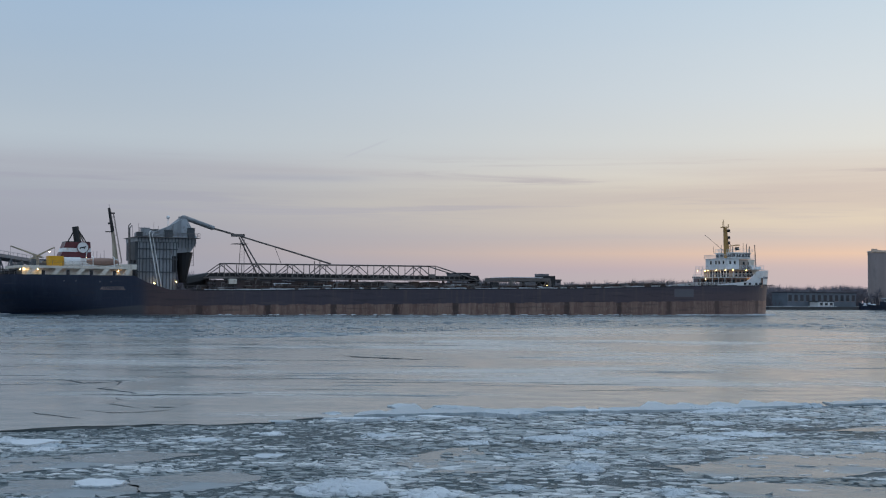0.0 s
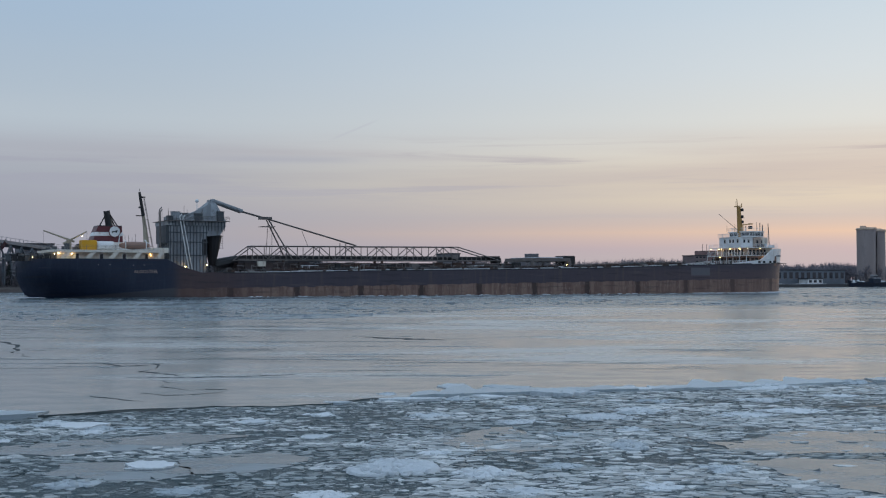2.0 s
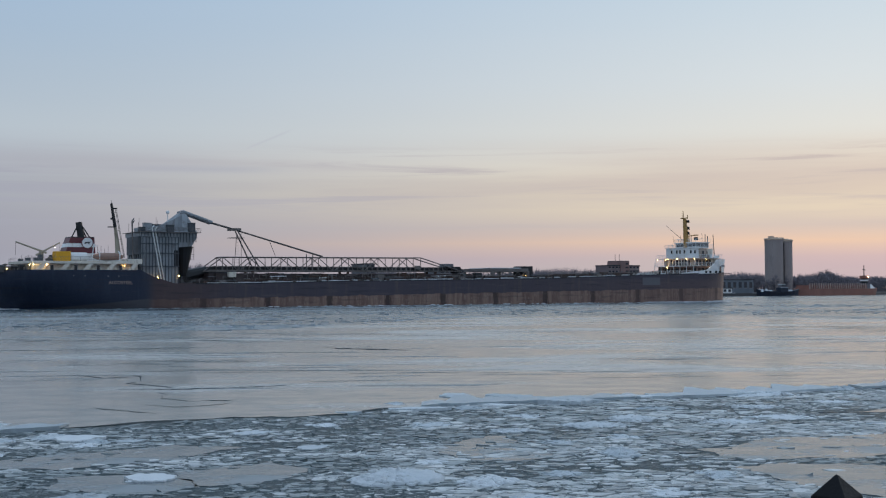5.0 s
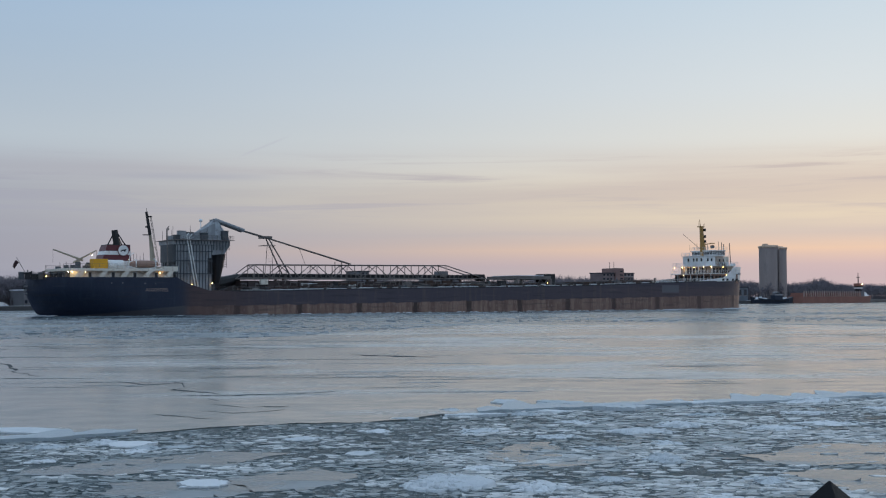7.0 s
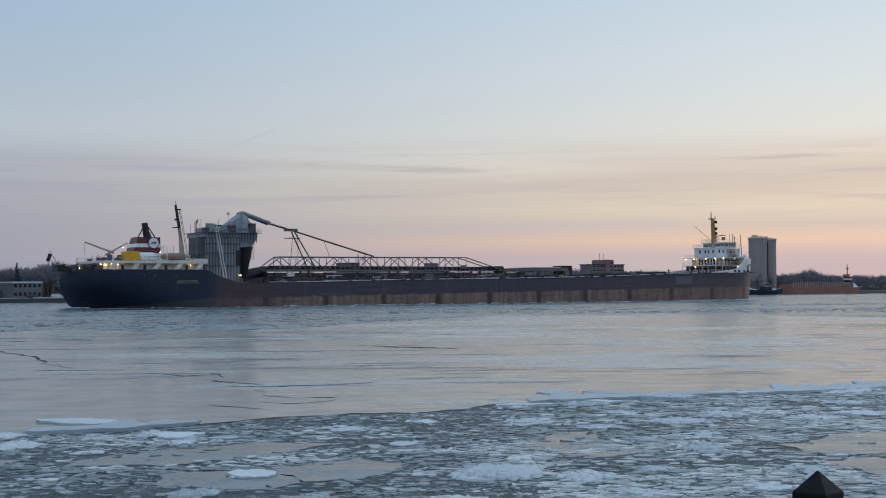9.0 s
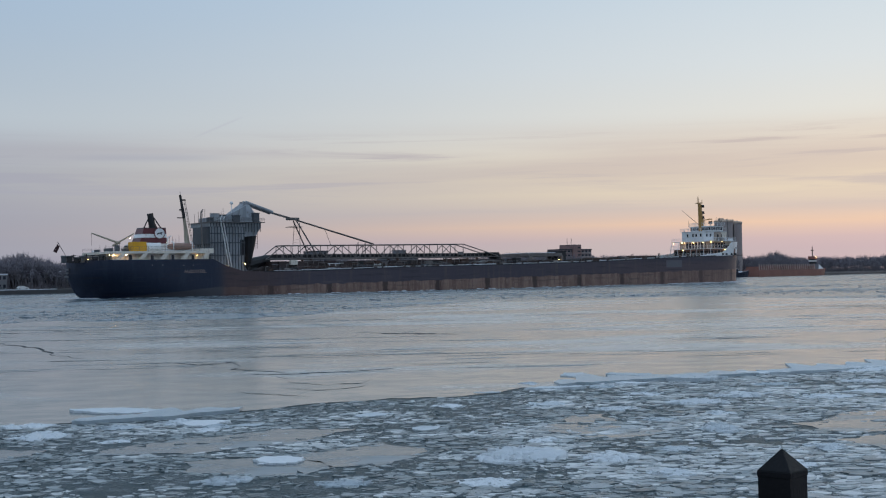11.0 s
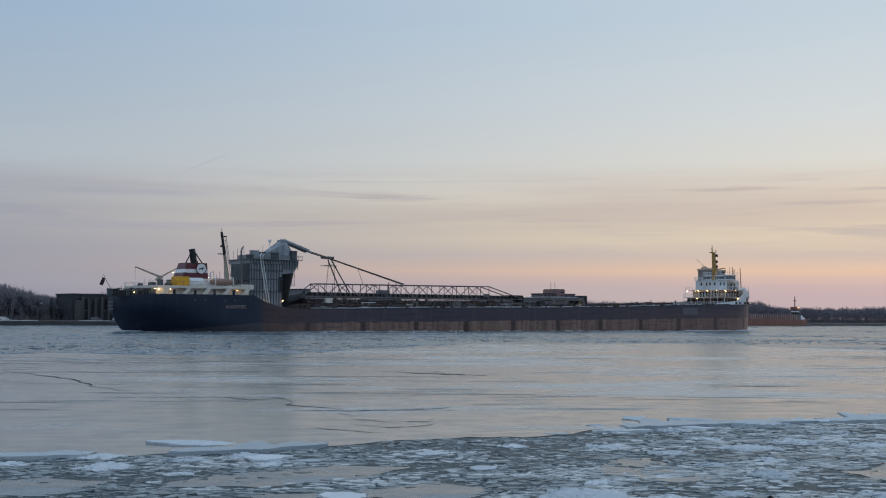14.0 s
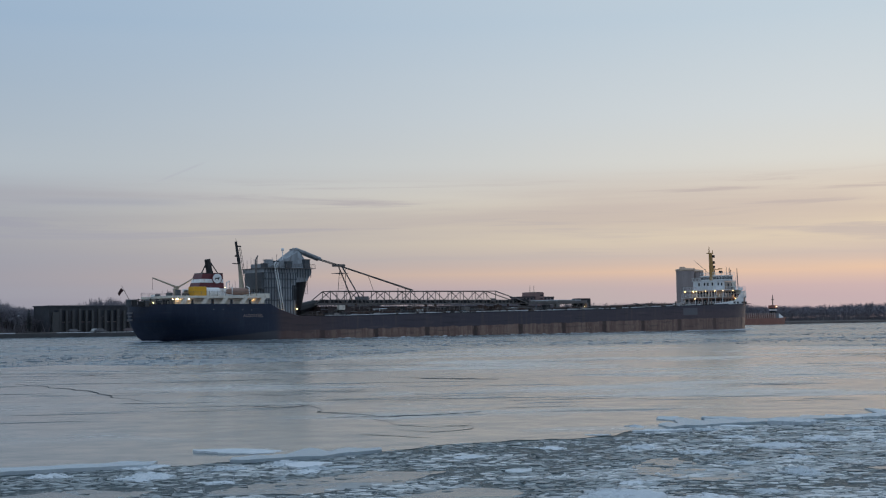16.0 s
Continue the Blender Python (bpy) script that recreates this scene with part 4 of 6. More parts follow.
def make_after_house():
    house = solid("after_house", CREAM, ship, box, -100.2, -76.6, -8.2, 8.2, 8.1, 9.9, label="low cream deckhouse under an overhanging white deck")
    # white deck edge, bulwark and plates take the cream for their lamplit warmth
    bm = bmesh.new()
    slab(bm, [(-101.5, -7), (-100.4, -9.6), (-76.0, -9.6), (-76.0, 9.6), (-100.4, 9.6), (-101.5, 7)], 9.9, 10.45)
    part("boat_deck", bm, CREAM, house, "white overhanging deck edge, lamplight painted in as cream")
    bm = bmesh.new()
    box(bm, -79.4, -76.0, -9.62, 9.62, 10.45, 11.0)
    part("bulwark", bm, CREAM, house)
    # slanting stanchion plates along the side
    for x in (-98.5, -93.2, -88.2, -83.0, -78.0):
        for y in (-9.55, 9.45):
            bm = bmesh.new()
            sideways(bm, [(x - 1.3, 8.45), (x - 0.1, 8.45), (x + 1.2, 9.95), (x, 9.95)], y, y + 0.1)
            part("slant_plate", bm, CREAM, house)
    for x in (-95.8, -90.6, -85.6, -80.6):
        for y in (-8.24, 8.16):
            win = solid("doorway", GLASS, house, box, x - 0.35, x + 0.35, y, y + 0.08, 8.5, 9.6)
            solid("door_frame", WHITE, win, box, x - 0.45, x + 0.45, y + 0.02, y + 0.06, 8.45, 9.7)
    rail_run([(-107.0, -1.5, 8.5), (-105.5, -6.6, 8.5), (-102, -9.4, 8.5)], 1.1, 1.2, house)
    rail_run([(-107.0, 1.5, 8.5), (-105.5, 6.6, 8.5), (-102, 9.4, 8.5)], 1.1, 1.2, house)
    rail_run([(-107.0, -1.5, 8.5), (-107.0, 1.5, 8.5)], 1.1, 1.2, house)
    rail_run([(-101.3, -7, 10.45), (-100.4, -9.5, 10.45), (-79.5, -9.5, 10.45)], 1.0, 2.0, house)
    rail_run([(-101.3, 7, 10.45), (-100.4, 9.5, 10.45), (-79.5, 9.5, 10.45)], 1.0, 2.0, house)
    # stern gear on the fantail
    rng = random.Random(11)
    for k in range(9):
        x, y = rng.uniform(-105.5, -102), rng.uniform(-5, 5)
        bm = bmesh.new()
        if k % 2:
            tube(bm, (x, y - 0.6, 8.9), (x, y + 0.6, 8.9), 0.45, sides=10)
            part("stern_winch", bm, TOWER_DARK, house)
        else:
            box(bm, x - 0.4, x + 0.4, y - 0.4, y + 0.4, 8.2, rng.uniform(8.9, 9.8))
            part("stern_locker", bm, TRUSS, house)
    for x, y in ((-99.9, -8.8), (-98.6, -9.2), (-97.2, -9.3), (-101.0, -7.4), (-100.6, -8.1)):
        lamp_on(x, y, 9.62, house, 0.20, True)
    for x, y in ((-106.6, -3.2), (-105.0, -6.9)):
        lamp_on(x, y, 8.75, house, 0.19)
    lamp_on(-79.8, -8.6, 9.5, house, 0.18)
    # funnel deck: casing, funnel with bands, uptake, badge
    solid("engine_casing", WHITE, house, box, -92.0, -79.0, -4.4, 4.4, 10.45, 12.3)
    bands = [(10.45, 13.75, MAROON), (13.75, 14.6, WHITE), (14.6, 15.9, MAROON), (15.9, 16.1, BLACK)]
    edge = lambda z: (-92.0 + (z - 10.45) * 0.36, -84.4 - (z - 10.45) * 0.05, -2.7 + (z - 10.45) * 0.08, 2.7 - (z - 10.45) * 0.08)
    funnel = None
    for z0, z1, mat in bands:
        bm = bmesh.new()
        frustum(bm, edge(z0), edge(z1), z0, z1)
        ob = part("funnel" if funnel is None else "funnel_band", bm, mat, house if funnel is None else funnel, "maroon funnel with a white band" if funnel is None else "")
        funnel = funnel or ob
    bm = bmesh.new()
    tube(bm, (-87.0, 0, 16.0), (-87.6, 0, 19.5), 0.82, 0.72, sides=14)
    part("uptake", bm, BLACK, funnel, "sooty black exhaust pipe")
    for dx, dy in ((-2.2, 0), (1.6, -0.8), (1.6, 0.8)):
        bm = bmesh.new()
        tube(bm, (-87.0 + dx, dy * 1.5, 16.0), (-87.3 + dx * 0.25, dy * 0.5, 18.6), 0.14, sides=6)
        part("uptake_stay", bm, BLACK, funnel)
    bm = bmesh.new()
    tube(bm, (-86.4, -2.55, 14.75), (-86.4, -2.72, 14.75), 1.35, sides=28)
    part("badge", bm, MAROON, funnel, "round white badge with a dark animal shape")
    bm = bmesh.new()
    tube(bm, (-86.4, -2.72, 14.75), (-86.4, -2.76, 14.75), 1.18, sides=28)
    part("badge_disc", bm, WHITE, funnel)
    bm = bmesh.new()
    sideways(bm, [(-87.1, 14.5), (-86.9, 14.85), (-86.2, 14.95), (-85.8, 15.05), (-85.65, 14.9), (-85.9, 14.8), (-86.0, 14.4), (-86.15, 14.4), (-86.2, 14.65), (-86.8, 14.6), (-86.9, 14.4)], -2.80, -2.76)
    part("badge_shape", bm, BLACK, funnel)
    # yellow locker, white tank, lifeboat, rescue boat cradle
    bm = bmesh.new()
    box(bm, -94.4, -91.2, -6.5, -3.4, 10.45, 12.65)
    bmesh.ops.bevel(bm, geom=list(bm.edges), offset=0.06, segments=1, affect="EDGES")
    part("yellow_locker", bm, YELLOW, house, "bright yellow deck container")
    bm = bmesh.new()
    tube(bm, (-91.0, -5.2, 11.45), (-87.4, -5.2, 11.45), 1.02, sides=18)
    part("white_tank", bm, WHITE, house, "white cylindrical tank", smooth=False)
    bm = bmesh.new()
    ring = []
    n = 12
    for i in range(13):
        f = i / 12 * 2 - 1
        w = 1.15 * max(0.02, 1 - abs(f) ** 2.6)
        ring.append([bm.verts.new((-82.9 + 3.4 * f, -6.6 + w * math.cos(k * math.tau / n), 11.55 + 0.85 * (1 - 0.6 * abs(f) ** 3) * math.sin(k * math.tau / n))) for k in range(n)])
    for a, b in zip(ring, ring[1:]):
        for k in range(n):
            bm.faces.new((a[k], a[(k + 1) % n], b[(k + 1) % n], b[k]))
    bm.faces.new(ring[0]), bm.faces.new(ring[-1][::-1])
    part("lifeboat", bm, PINKISH, house, "faded orange covered lifeboat", smooth=True)
    for x in (-85.2, -80.6):
        bm = bmesh.new()
        tube(bm, (x, -7.9, 10.45), (x, -7.9, 12.4), 0.11, sides=6), tube(bm, (x, -7.9, 12.4), (x, -6.6, 12.75), 0.11, sides=6)
        part("davit", bm, WHITE, house)
    bm = bmesh.new()
    tube(bm, (-86.9, -7.6, 10.45), (-86.5, -7.6, 13.6), 0.10, sides=6), tube(bm, (-86.5, -7.6, 13.6), (-85.6, -7.6, 14.0), 0.10, sides=6)
    part("vent_cowl", bm, WHITE, house)
    lamp_on(-86.4, -6.6, 12.5, house, 0.16)
    lamp_on(-93.6, -2.6, 13.6, house, 0.16, True)
    # crossed stores cranes right aft
    for a, b, base in (((-101.2, 1.5, 14.9), (-94.4, 1.5, 12.5), (-95.4, 1.5)), ((-92.4, -2.0, 14.7), (-97.6, -2.0, 11.9), (-96.6, -2.0))):
        bm = bmesh.new()
        tube(bm, b, a, 0.26, 0.15, sides=6)
        crane = part("stores_crane", bm, TAN, house, "tan stores crane jib")
        bm = bmesh.new()
        tube(bm, (*base, 10.45), (*base, 12.9), 0.42, 0.34, sides=10)
        part("pedestal", bm, TAN, crane)
        bm = bmesh.new()
        tube(bm, a, (a[0], a[1], 12.0), 0.03, sides=4)
        part("hook_wire", bm, BLACK, crane)
    for k in range(10):
        x, y = rng.uniform(-100.5, -93), rng.uniform(-7.5, 7)
        h = rng.uniform(0.5, 1.5)
        bm = bmesh.new()
        box(bm, x - 0.5, x + 0.5, y - 0.4, y + 0.4, 10.45, 10.45 + h)
        part("deck_gear", bm, rng.choice((TOWER_DARK, TAN, TRUSS, WHITE)), house)
    # after mast with ladder and crosstree
    bm = bmesh.new()
    tube(bm, (-78.6, -1.0, 10.5), (-79.2, -1.0, 16.5), 0.75, 0.42, sides=10), tube(bm, (-79.2, -1.0, 16.5), (-79.5, -1.0, 18.6), 0.42, 0.36, sides=8)
    mast = part("after_mast", bm, TAN, house, "tan raking mast with a black top and a ladder")
    bm = bmesh.new()
    tube(bm, (-79.5, -1.0, 18.6), (-80.4, -1.0, 23.9), 0.42, 0.30, sides=8), box(bm, -80.5, -79.7, -1.4, -0.6, 20.2, 20.6)
    part("mast_top", bm, BLACK, mast, "black upper mast")
    for y in (-1.6, -0.9):
        bm = bmesh.new()
        tube(bm, (-77.4, y, 11.5), (-79.4, y, 22.5), 0.06, sides=5)
        part("ladder_rail", bm, TRUSS, mast)
    bm = bmesh.new()
    for k in range(16):
        f = k / 16
        tube(bm, (-77.4 - 2 * f, -1.6, 11.5 + 11 * f), (-77.4 - 2 * f, -0.9, 11.5 + 11 * f), 0.035, sides=4)
        if k % 3 == 0:
            tube(bm, (-77.4 - 2 * f, -1.2, 11.5 + 11 * f), (-78.7 - 1.4 * f, -1.0, 11.5 + 11 * f), 0.05, sides=4)
    part("ladder", bm, TRUSS, mast)
    bm = bmesh.new()
    box(bm, -81.1, -79.5, -1.5, -0.5, 18.4, 18.6), tube(bm, (-80.3, -1, 23.9), (-80.4, -1, 24.7), 0.05, sides=4), box(bm, -80.0, -79.1, -1.3, -0.7, 22.6, 22.9)
    part("crosstree", bm, BLACK, mast)
    for x, h in ((-84.2, 13.9), (-82.6, 13.4), (-81.8, 14.2), (-83.4, 14.0), (-101, 11.9), (-99.6, 12.0)):
        bm = bmesh.new()
        tube(bm, (x, -3.2, 10.5), (x, -3.2, h), 0.05, sides=4)
        part("aerial", bm, TRUSS, house)
    # name on the quarter, draught marks
    text_plate("ALGOSTEEL", 1.02, pose(-81.6, -11.56, 5.35, 90, 0, 0), ROSE, ship, "name_lettering")
    for x, z in ((-92.0, 7.2), (-89.5, 7.2), (-84.4, 7.1), (-82.0, 7.1)):
        bm = bmesh.new()
        tube(bm, (x, -11.42, z), (x, -11.55, z), 0.14, sides=10)
        part("porthole", bm, GREYWALL, ship)
    bm = bmesh.new()
    for k, w in enumerate((1.4, 1.0, 1.3)):
        box(bm, -107.72, -107.5, -w, w, 6.4 - 0.8 * k, 6.75 - 0.8 * k)
    part("stern_lettering", bm, GREYWALL, ship, "unreadable pale lettering on the stern")


make_after_house()


def make_fore_house():
    house = solid("fore_house", PINKISH, ship, box, 92.6, 102.5, -8.4, 8.4, 7.6, 10.4, label="forward accommodation, white over a rusty lower tier, with lit decks")
    # second tier and side house wear the buff that has shade in its colour
    second = solid("second_tier", GALLERY, house, box, 93.4, 101.0, -6.6, 6.6, 10.55, 12.75, label="gallery wall with its shade painted in as darker buff")
    third = solid("third_tier", WHITE, house, box, 92.5, 97.0, -4.7, 4.7, 12.9, 15.9)
    solid("side_house", GALLERY, house, box, 97.0, 101.6, -5.0, 5.0, 12.9, 15.6)
    for x in (97.6, 99.0, 100.6):    # ladders, lockers and vents on the side decks
        solid("side_locker", TRUSS if x < 99.5 else WHITE, house, box, x, x + 0.6, -6.1, -5.4, 12.9, 14.0)
        solid("side_vent", RUST, house, box, x - 0.5, x, -8.3, -7.4, 10.55, 11.5)
    bm = bmesh.new()                 # rounded bridge front and the drum below it
    for r, y, z0, z1 in ((1.9, -3.6, 13.9, 15.7), (1.9, 3.6, 13.9, 15.7), (1.7, -5.6, 11.0, 12.75), (1.7, 5.6, 11.0, 12.75)):
        tube(bm, (101.2, y, z0), (101.2, y, z1), r * 0.92, r, sides=18)
    part("rounded_front", bm, CREAM, house, smooth=False)
    bm = bmesh.new()
    slab(bm, [(96.0, -4.3), (101.4, -4.3), (102.9, -2.4), (102.9, 2.4), (101.4, 4.3), (96.0, 4.3)], 16.0, 17.5)
    wheel = part("wheelhouse", bm, WHITE, house)
    bm = bmesh.new()
    slab(bm, [(95.7, -4.7), (101.5, -4.7), (103.1, -2.6), (103.1, 2.6), (101.5, 4.7), (95.7, 4.7)], 17.5, 17.7)
    part("wheelhouse_roof", bm, WHITE, house)
    for x0, x1, y, z0, z1 in ((91.2, 102.8, 8.9, 10.4, 10.55), (91.8, 102.8, 8.6, 12.75, 12.9), (92.3, 102.4, 5.2, 15.9, 16.0)):
        solid("deck_slab", WHITE, house, box, x0, x1, -y, y, z0, z1)
    # bridge wings
    for y in (-1, 1):
        bm = bmesh.new()
        box(bm, 100.5, 102.8, min(y * 4.9, y * 7.3), max(y * 4.9, y * 7.3), 12.9, 13.05)
        part("bridge_wing", bm, WHITE, house)
        bm = bmesh.new()
        box(bm, 100.5, 102.8, min(y * 7.15, y * 7.3), max(y * 7.15, y * 7.3), 13.05, 13.6)
        part("wing_screen", bm, WHITE, house)
    # windows and doors
    for y in (-3.4, -1.5, -0.1, 2.2):
        win = solid("window", GLASS, third, box, 92.43, 92.52, y - 0.3, y + 0.3, 14.3, 15.25)
        solid("window_frame", CREAM, win, box, 92.47, 92.51, y - 0.4, y + 0.4, 14.2, 15.35)
    for x in (93.8, 95.4):
        solid("window", GLASS, third, box, x - 0.3, x + 0.3, -4.77, -4.68, 14.3, 15.2)
    for x in (98.4, 100.2):
        solid("window", GLASS, house, box, x - 0.3, x + 0.3, -5.07, -4.98, 14.2, 15.0)
    for k in range(8):
        y = -3.8 + k * 1.08
        solid("wheelhouse_window", GLASS, wheel, box, 95.93, 96.02, y - 0.48, y + 0.48, 16.4, 17.3)
    for k in range(5):
        x = 96.6 + k * 1.05
        solid("wheelhouse_window", GLASS, wheel, box, x - 0.42, x + 0.42, -4.37, -4.28, 16.4, 17.3)
    for k in range(7):               # tall dark gallery windows between white mullions
        y = -4.2 + k * 1.25
        solid("gallery_window", GLASS if k % 3 else BLACK, second, box, 93.32, 93.42, y - 0.42, y + 0.42, 10.75, 12.35)
        solid("mullion", WHITE, second, box, 93.28, 93.42, y + 0.53, y + 0.72, 10.55, 12.75)
    for k in range(5):
        x = 94.4 + k * 1.35
        solid("gallery_window", BLACK if k % 2 else GLASS, second, box, x - 0.36, x + 0.36, -6.68, -6.58, 10.75, 12.2)
    for k in range(9):
        y = -7.4 + k * 1.85
        solid("doorway", RUST if k % 2 else BLACK, house, box, 92.53, 92.62, y - 0.7, y + 0.7, 7.9, 9.9)
    for k in range(6):
        x = 93.6 + k * 1.5
        solid("doorway", BLACK if k % 2 else RUST, house, box, x - 0.5, x + 0.5, -8.48, -8.38, 7.9, 9.9)
    solid("lower_front", RUST, house, box, 91.2, 92.3, -8.6, 8.6, 7.6, 8.5)
    for y in (-8.6, -5.6, -2.8, 0.0, 2.8, 5.6, 8.6):
        for x in (91.2,):
            bm = bmesh.new()
            tube(bm, (x, y, 7.8), (x, y, 10.4), 0.09, sides=6), tube(bm, (x + 0.6, y, 10.5), (x + 0.6, y, 12.8), 0.08, sides=6)
            part("awning_post", bm, WHITE, house)
    for pts in ([(102.7, -8.8, 10.55), (91.3, -8.8, 10.55), (91.3, 8.8, 10.55)], [(102.7, -8.5, 12.9), (91.9, -8.5, 12.9), (91.9, 8.5, 12.9)],
                [(102.2, -5.1, 16.0), (92.4, -5.1, 16.0), (92.4, 5.1, 16.0), (102.2, 5.1, 16.0)], [(102.2, -4.5, 17.7), (95.8, -4.5, 17.7), (95.8, 4.5, 17.7), (102.2, 4.5, 17.7)],
                [(78, -9.5, 7.9), (90.5, -9.5, 8.1), (90.5, 6, 8.1)]):
        rail_run(pts, 1.0, 1.6, house, WHITE, 0.045)
    for y in (-8.0, -4.6, -0.6, 3.2, 4.4, 8.0):
        lamp_on(92.1, y, 12.55, house, 0.24)
    for x in (96.5,):
        lamp_on(x, -8.4, 12.5, house, 0.2)
    lamp_on(91.0, 2.8, 10.15, house, 0.22)
    lamp_on(97.5, -8.7, 10.1, house, 0.22)
    # buff foremast with crosstrees and aerials, searchlight, radar
    bm = bmesh.new()
    tube(bm, (96.6, 0, 15.9), (95.8, 0, 24.9), 0.98, 0.52, sides=12), tube(bm, (96.9, -0.2, 19.6), (99.2, -0.9, 19.9), 0.14, sides=6), box(bm, 98.9, 100.2, -1.2, -0.5, 19.8, 20.1)
    mast = part("foremast", bm, BUFF, house, "buff yellow mast with dark crosstrees")
    bm = bmesh.new()
    tube(bm, (95.5, 0, 24.9), (95.2, 0, 27.2), 0.10, sides=5), tube(bm, (94.2, 0, 24.9), (97.0, 0, 24.9), 0.12, sides=5), tube(bm, (95.5, -1.4, 25.1), (95.5, 1.4, 25.1), 0.10, sides=5)
    tube(bm, (94.9, 0, 24.9), (94.9, 0, 26.6), 0.06, sides=4), tube(bm, (97.0, 0, 24.9), (97.0, 0, 26.0), 0.12, sides=5)
    part("crosstree", bm, BUFF, mast)
    for z in (20.6, 22.1, 24.1):
        bm = bmesh.new()
        tube(bm, (96.3, -0.5, z), (97.0, -0.6, z), 0.36, sides=8), box(bm, 96.0, 97.1, -0.9, -0.3, z - 0.5, z - 0.36)
        part("mast_lamp", bm, BLACK, mast)
    bm = bmesh.new()
    tube(bm, (95.6, 0, 18.0), (91.0, 3.0, 22.8), 0.06, sides=5)
    part("signal_yard", bm, TRUSS, mast)
    for x, y, h, r in ((100.4, -3.9, 20.2, 0.12), (102.0, -3.2, 19.6, 0.16), (97.4, 3.6, 20.0, 0.05), (99.5, -3.5, 20.4, 0.06), (98.6, 1.0, 20.2, 0.06), (100.2, 2.0, 19.6, 0.1), (94.8, 4.0, 19.6, 0.05), (101.2, 3.0, 20.2, 0.06)):
        bm = bmesh.new()
        tube(bm, (x, y, 17.7), (x, y, h), r, sides=6)
        part("aerial", bm, TRUSS, house)
    solid("radar_scanner", BLACK, house, box, 98.2, 99.1, -2.2, -1.4, 18.4, 19.3)
    # white forecastle bulwark wrapping the stem
    xs = [93.5, 95.5, 97.5, 99.5, 102.4, 105.4, 107.0, 108.2, 109.2, 109.75]
    tops = [8.9, 9.9, 11.0, 12.2, 12.5, 12.6, 12.65, 12.7, 12.75, 12.8]
    bm = bmesh.new()
    for side in (-1, 1):
        low = [bm.verts.new((x, side * (half_breadth(x, 8.6) + 0.03), lerp(x, SHEER) - 0.02)) for x in xs]
        high = [bm.verts.new((x + 0.4 * (x - 96.5) / 13, side * (half_breadth(x, 8.6) + 0.15), z)) for x, z in zip(xs, tops)]
        for k in range(len(xs) - 1):
            bm.faces.new((low[k], low[k + 1], high[k + 1], high[k]))
        tail = high[-1], low[-1]
        if side < 0:
            first = tail
    bm.faces.new((first[1], tail[1], tail[0], first[0]))
    ob = part("forecastle_bulwark", bm, WHITE, ship, "white bulwark round the bow")
    mod = ob.modifiers.new("thickness", "SOLIDIFY")
    mod.thickness = 0.12
    for side in (-1, 1):
        bm = bmesh.new()
        sideways(bm, [(a, lerp(a, SHEER) - 0.1) for a in range(84, 100, 2)] + [(a, lerp(a, SHEER) + 0.3 + 0.07 * (a - 84)) for a in range(98, 82, -2)], side * 11.2 - 0.15, side * 11.2 + 0.15)
        part("white_strake", bm, WHITE, ship)
    for x in (93.5, 95.2, 97.5, 99.2):
        bm = bmesh.new()
        box(bm, x - 0.35, x + 0.35, -11.5, -11.1, 8.35, 8.95)
        part("fairlead", bm, BLACK, ship)
    bm = bmesh.new()
    for k in range(5):
        x = 103.0 + 0.85 * k
        box(bm, x, x + 0.5, -half_breadth(x + 0.3, 8.6) - 0.22, -half_breadth(x + 0.3, 8.6) + 0.1, 10.3, 10.8)
    part("bow_lettering", bm, GREYWALL, ship, "unreadable grey lettering on the bow")
    bm = bmesh.new()
    tube(bm, (101.8, -6.3, 12.9), (101.3, -6.3, 19.9), 0.16, 0.12, sides=6)
    part("jackstaff", bm, TRUSS, house)
    solid("forecastle_deck", DECK, ship, box, 98, 108, -6.5, 6.5, 8.3, 8.45)


make_fore_house()

# stern flag on its raked staff: three stiff pieces that flap
bm = bmesh.new()
tube(bm, (-107.0, 0, 8.4), (-109.6, 0, 12.9), 0.06, sides=5)
staff = part("flagstaff", bm, TRUSS, ship)
flag_pieces = []
for k in range(3):
    bm = bmesh.new()
    box(bm, -0.6, 0.0, -0.02, 0.02, -0.42, 0.42)
    flag_pieces.append(part("flag_piece", bm, RED, ship, "dark fluttering flag cloth"))


# churned ice and foam that the hull pushes along its waterline
foam = random.Random(55)
bm = bmesh.new()
for _ in range(420):
    x = foam.choice((foam.uniform(70, 109), foam.uniform(95, 109), foam.uniform(-60, 109), foam.uniform(-109, -102)))
    off = abs(foam.gauss(0, 0.9)) * (1.6 if x > 85 else 1.0)
    side = -1 if foam.random() < 0.75 else 1
    y = side * (half_breadth(x, 0.3) + 0.1 + off)
    s = foam.uniform(0.08, 0.34)
    frustum(bm, (x - s * 2.2, x + s * 2.2, y - s, y + s), (x - s * 1.4, x + s * 1.4, y - s * 0.5, y + s * 0.5), -0.06, foam.uniform(0.02, 0.12) * (1.8 if x > 95 else 1))
tagged(part("bow_wash", bm, SNOW, ship, "white churned ice along the waterline"), kind="stuff")


# ---- drifting ice (places are those at 8 s; all of it slides downstream) ----
drifting = []       # (object, speed, 0)
EDGE = [(-60, 19.0), (-40, 23.5), (-25, 27.0), (-12.5, 30.6), (-8.0, 32.0), (-5.8, 33.8), (-2.7, 35.6), (0.5, 36.1), (1.5, 38.2), (7.0, 40.4), (12.3, 41.8), (17.9, 44.8), (30, 49.0), (60, 58.0)]


def edge_y(x):
    return lerp(x, EDGE)


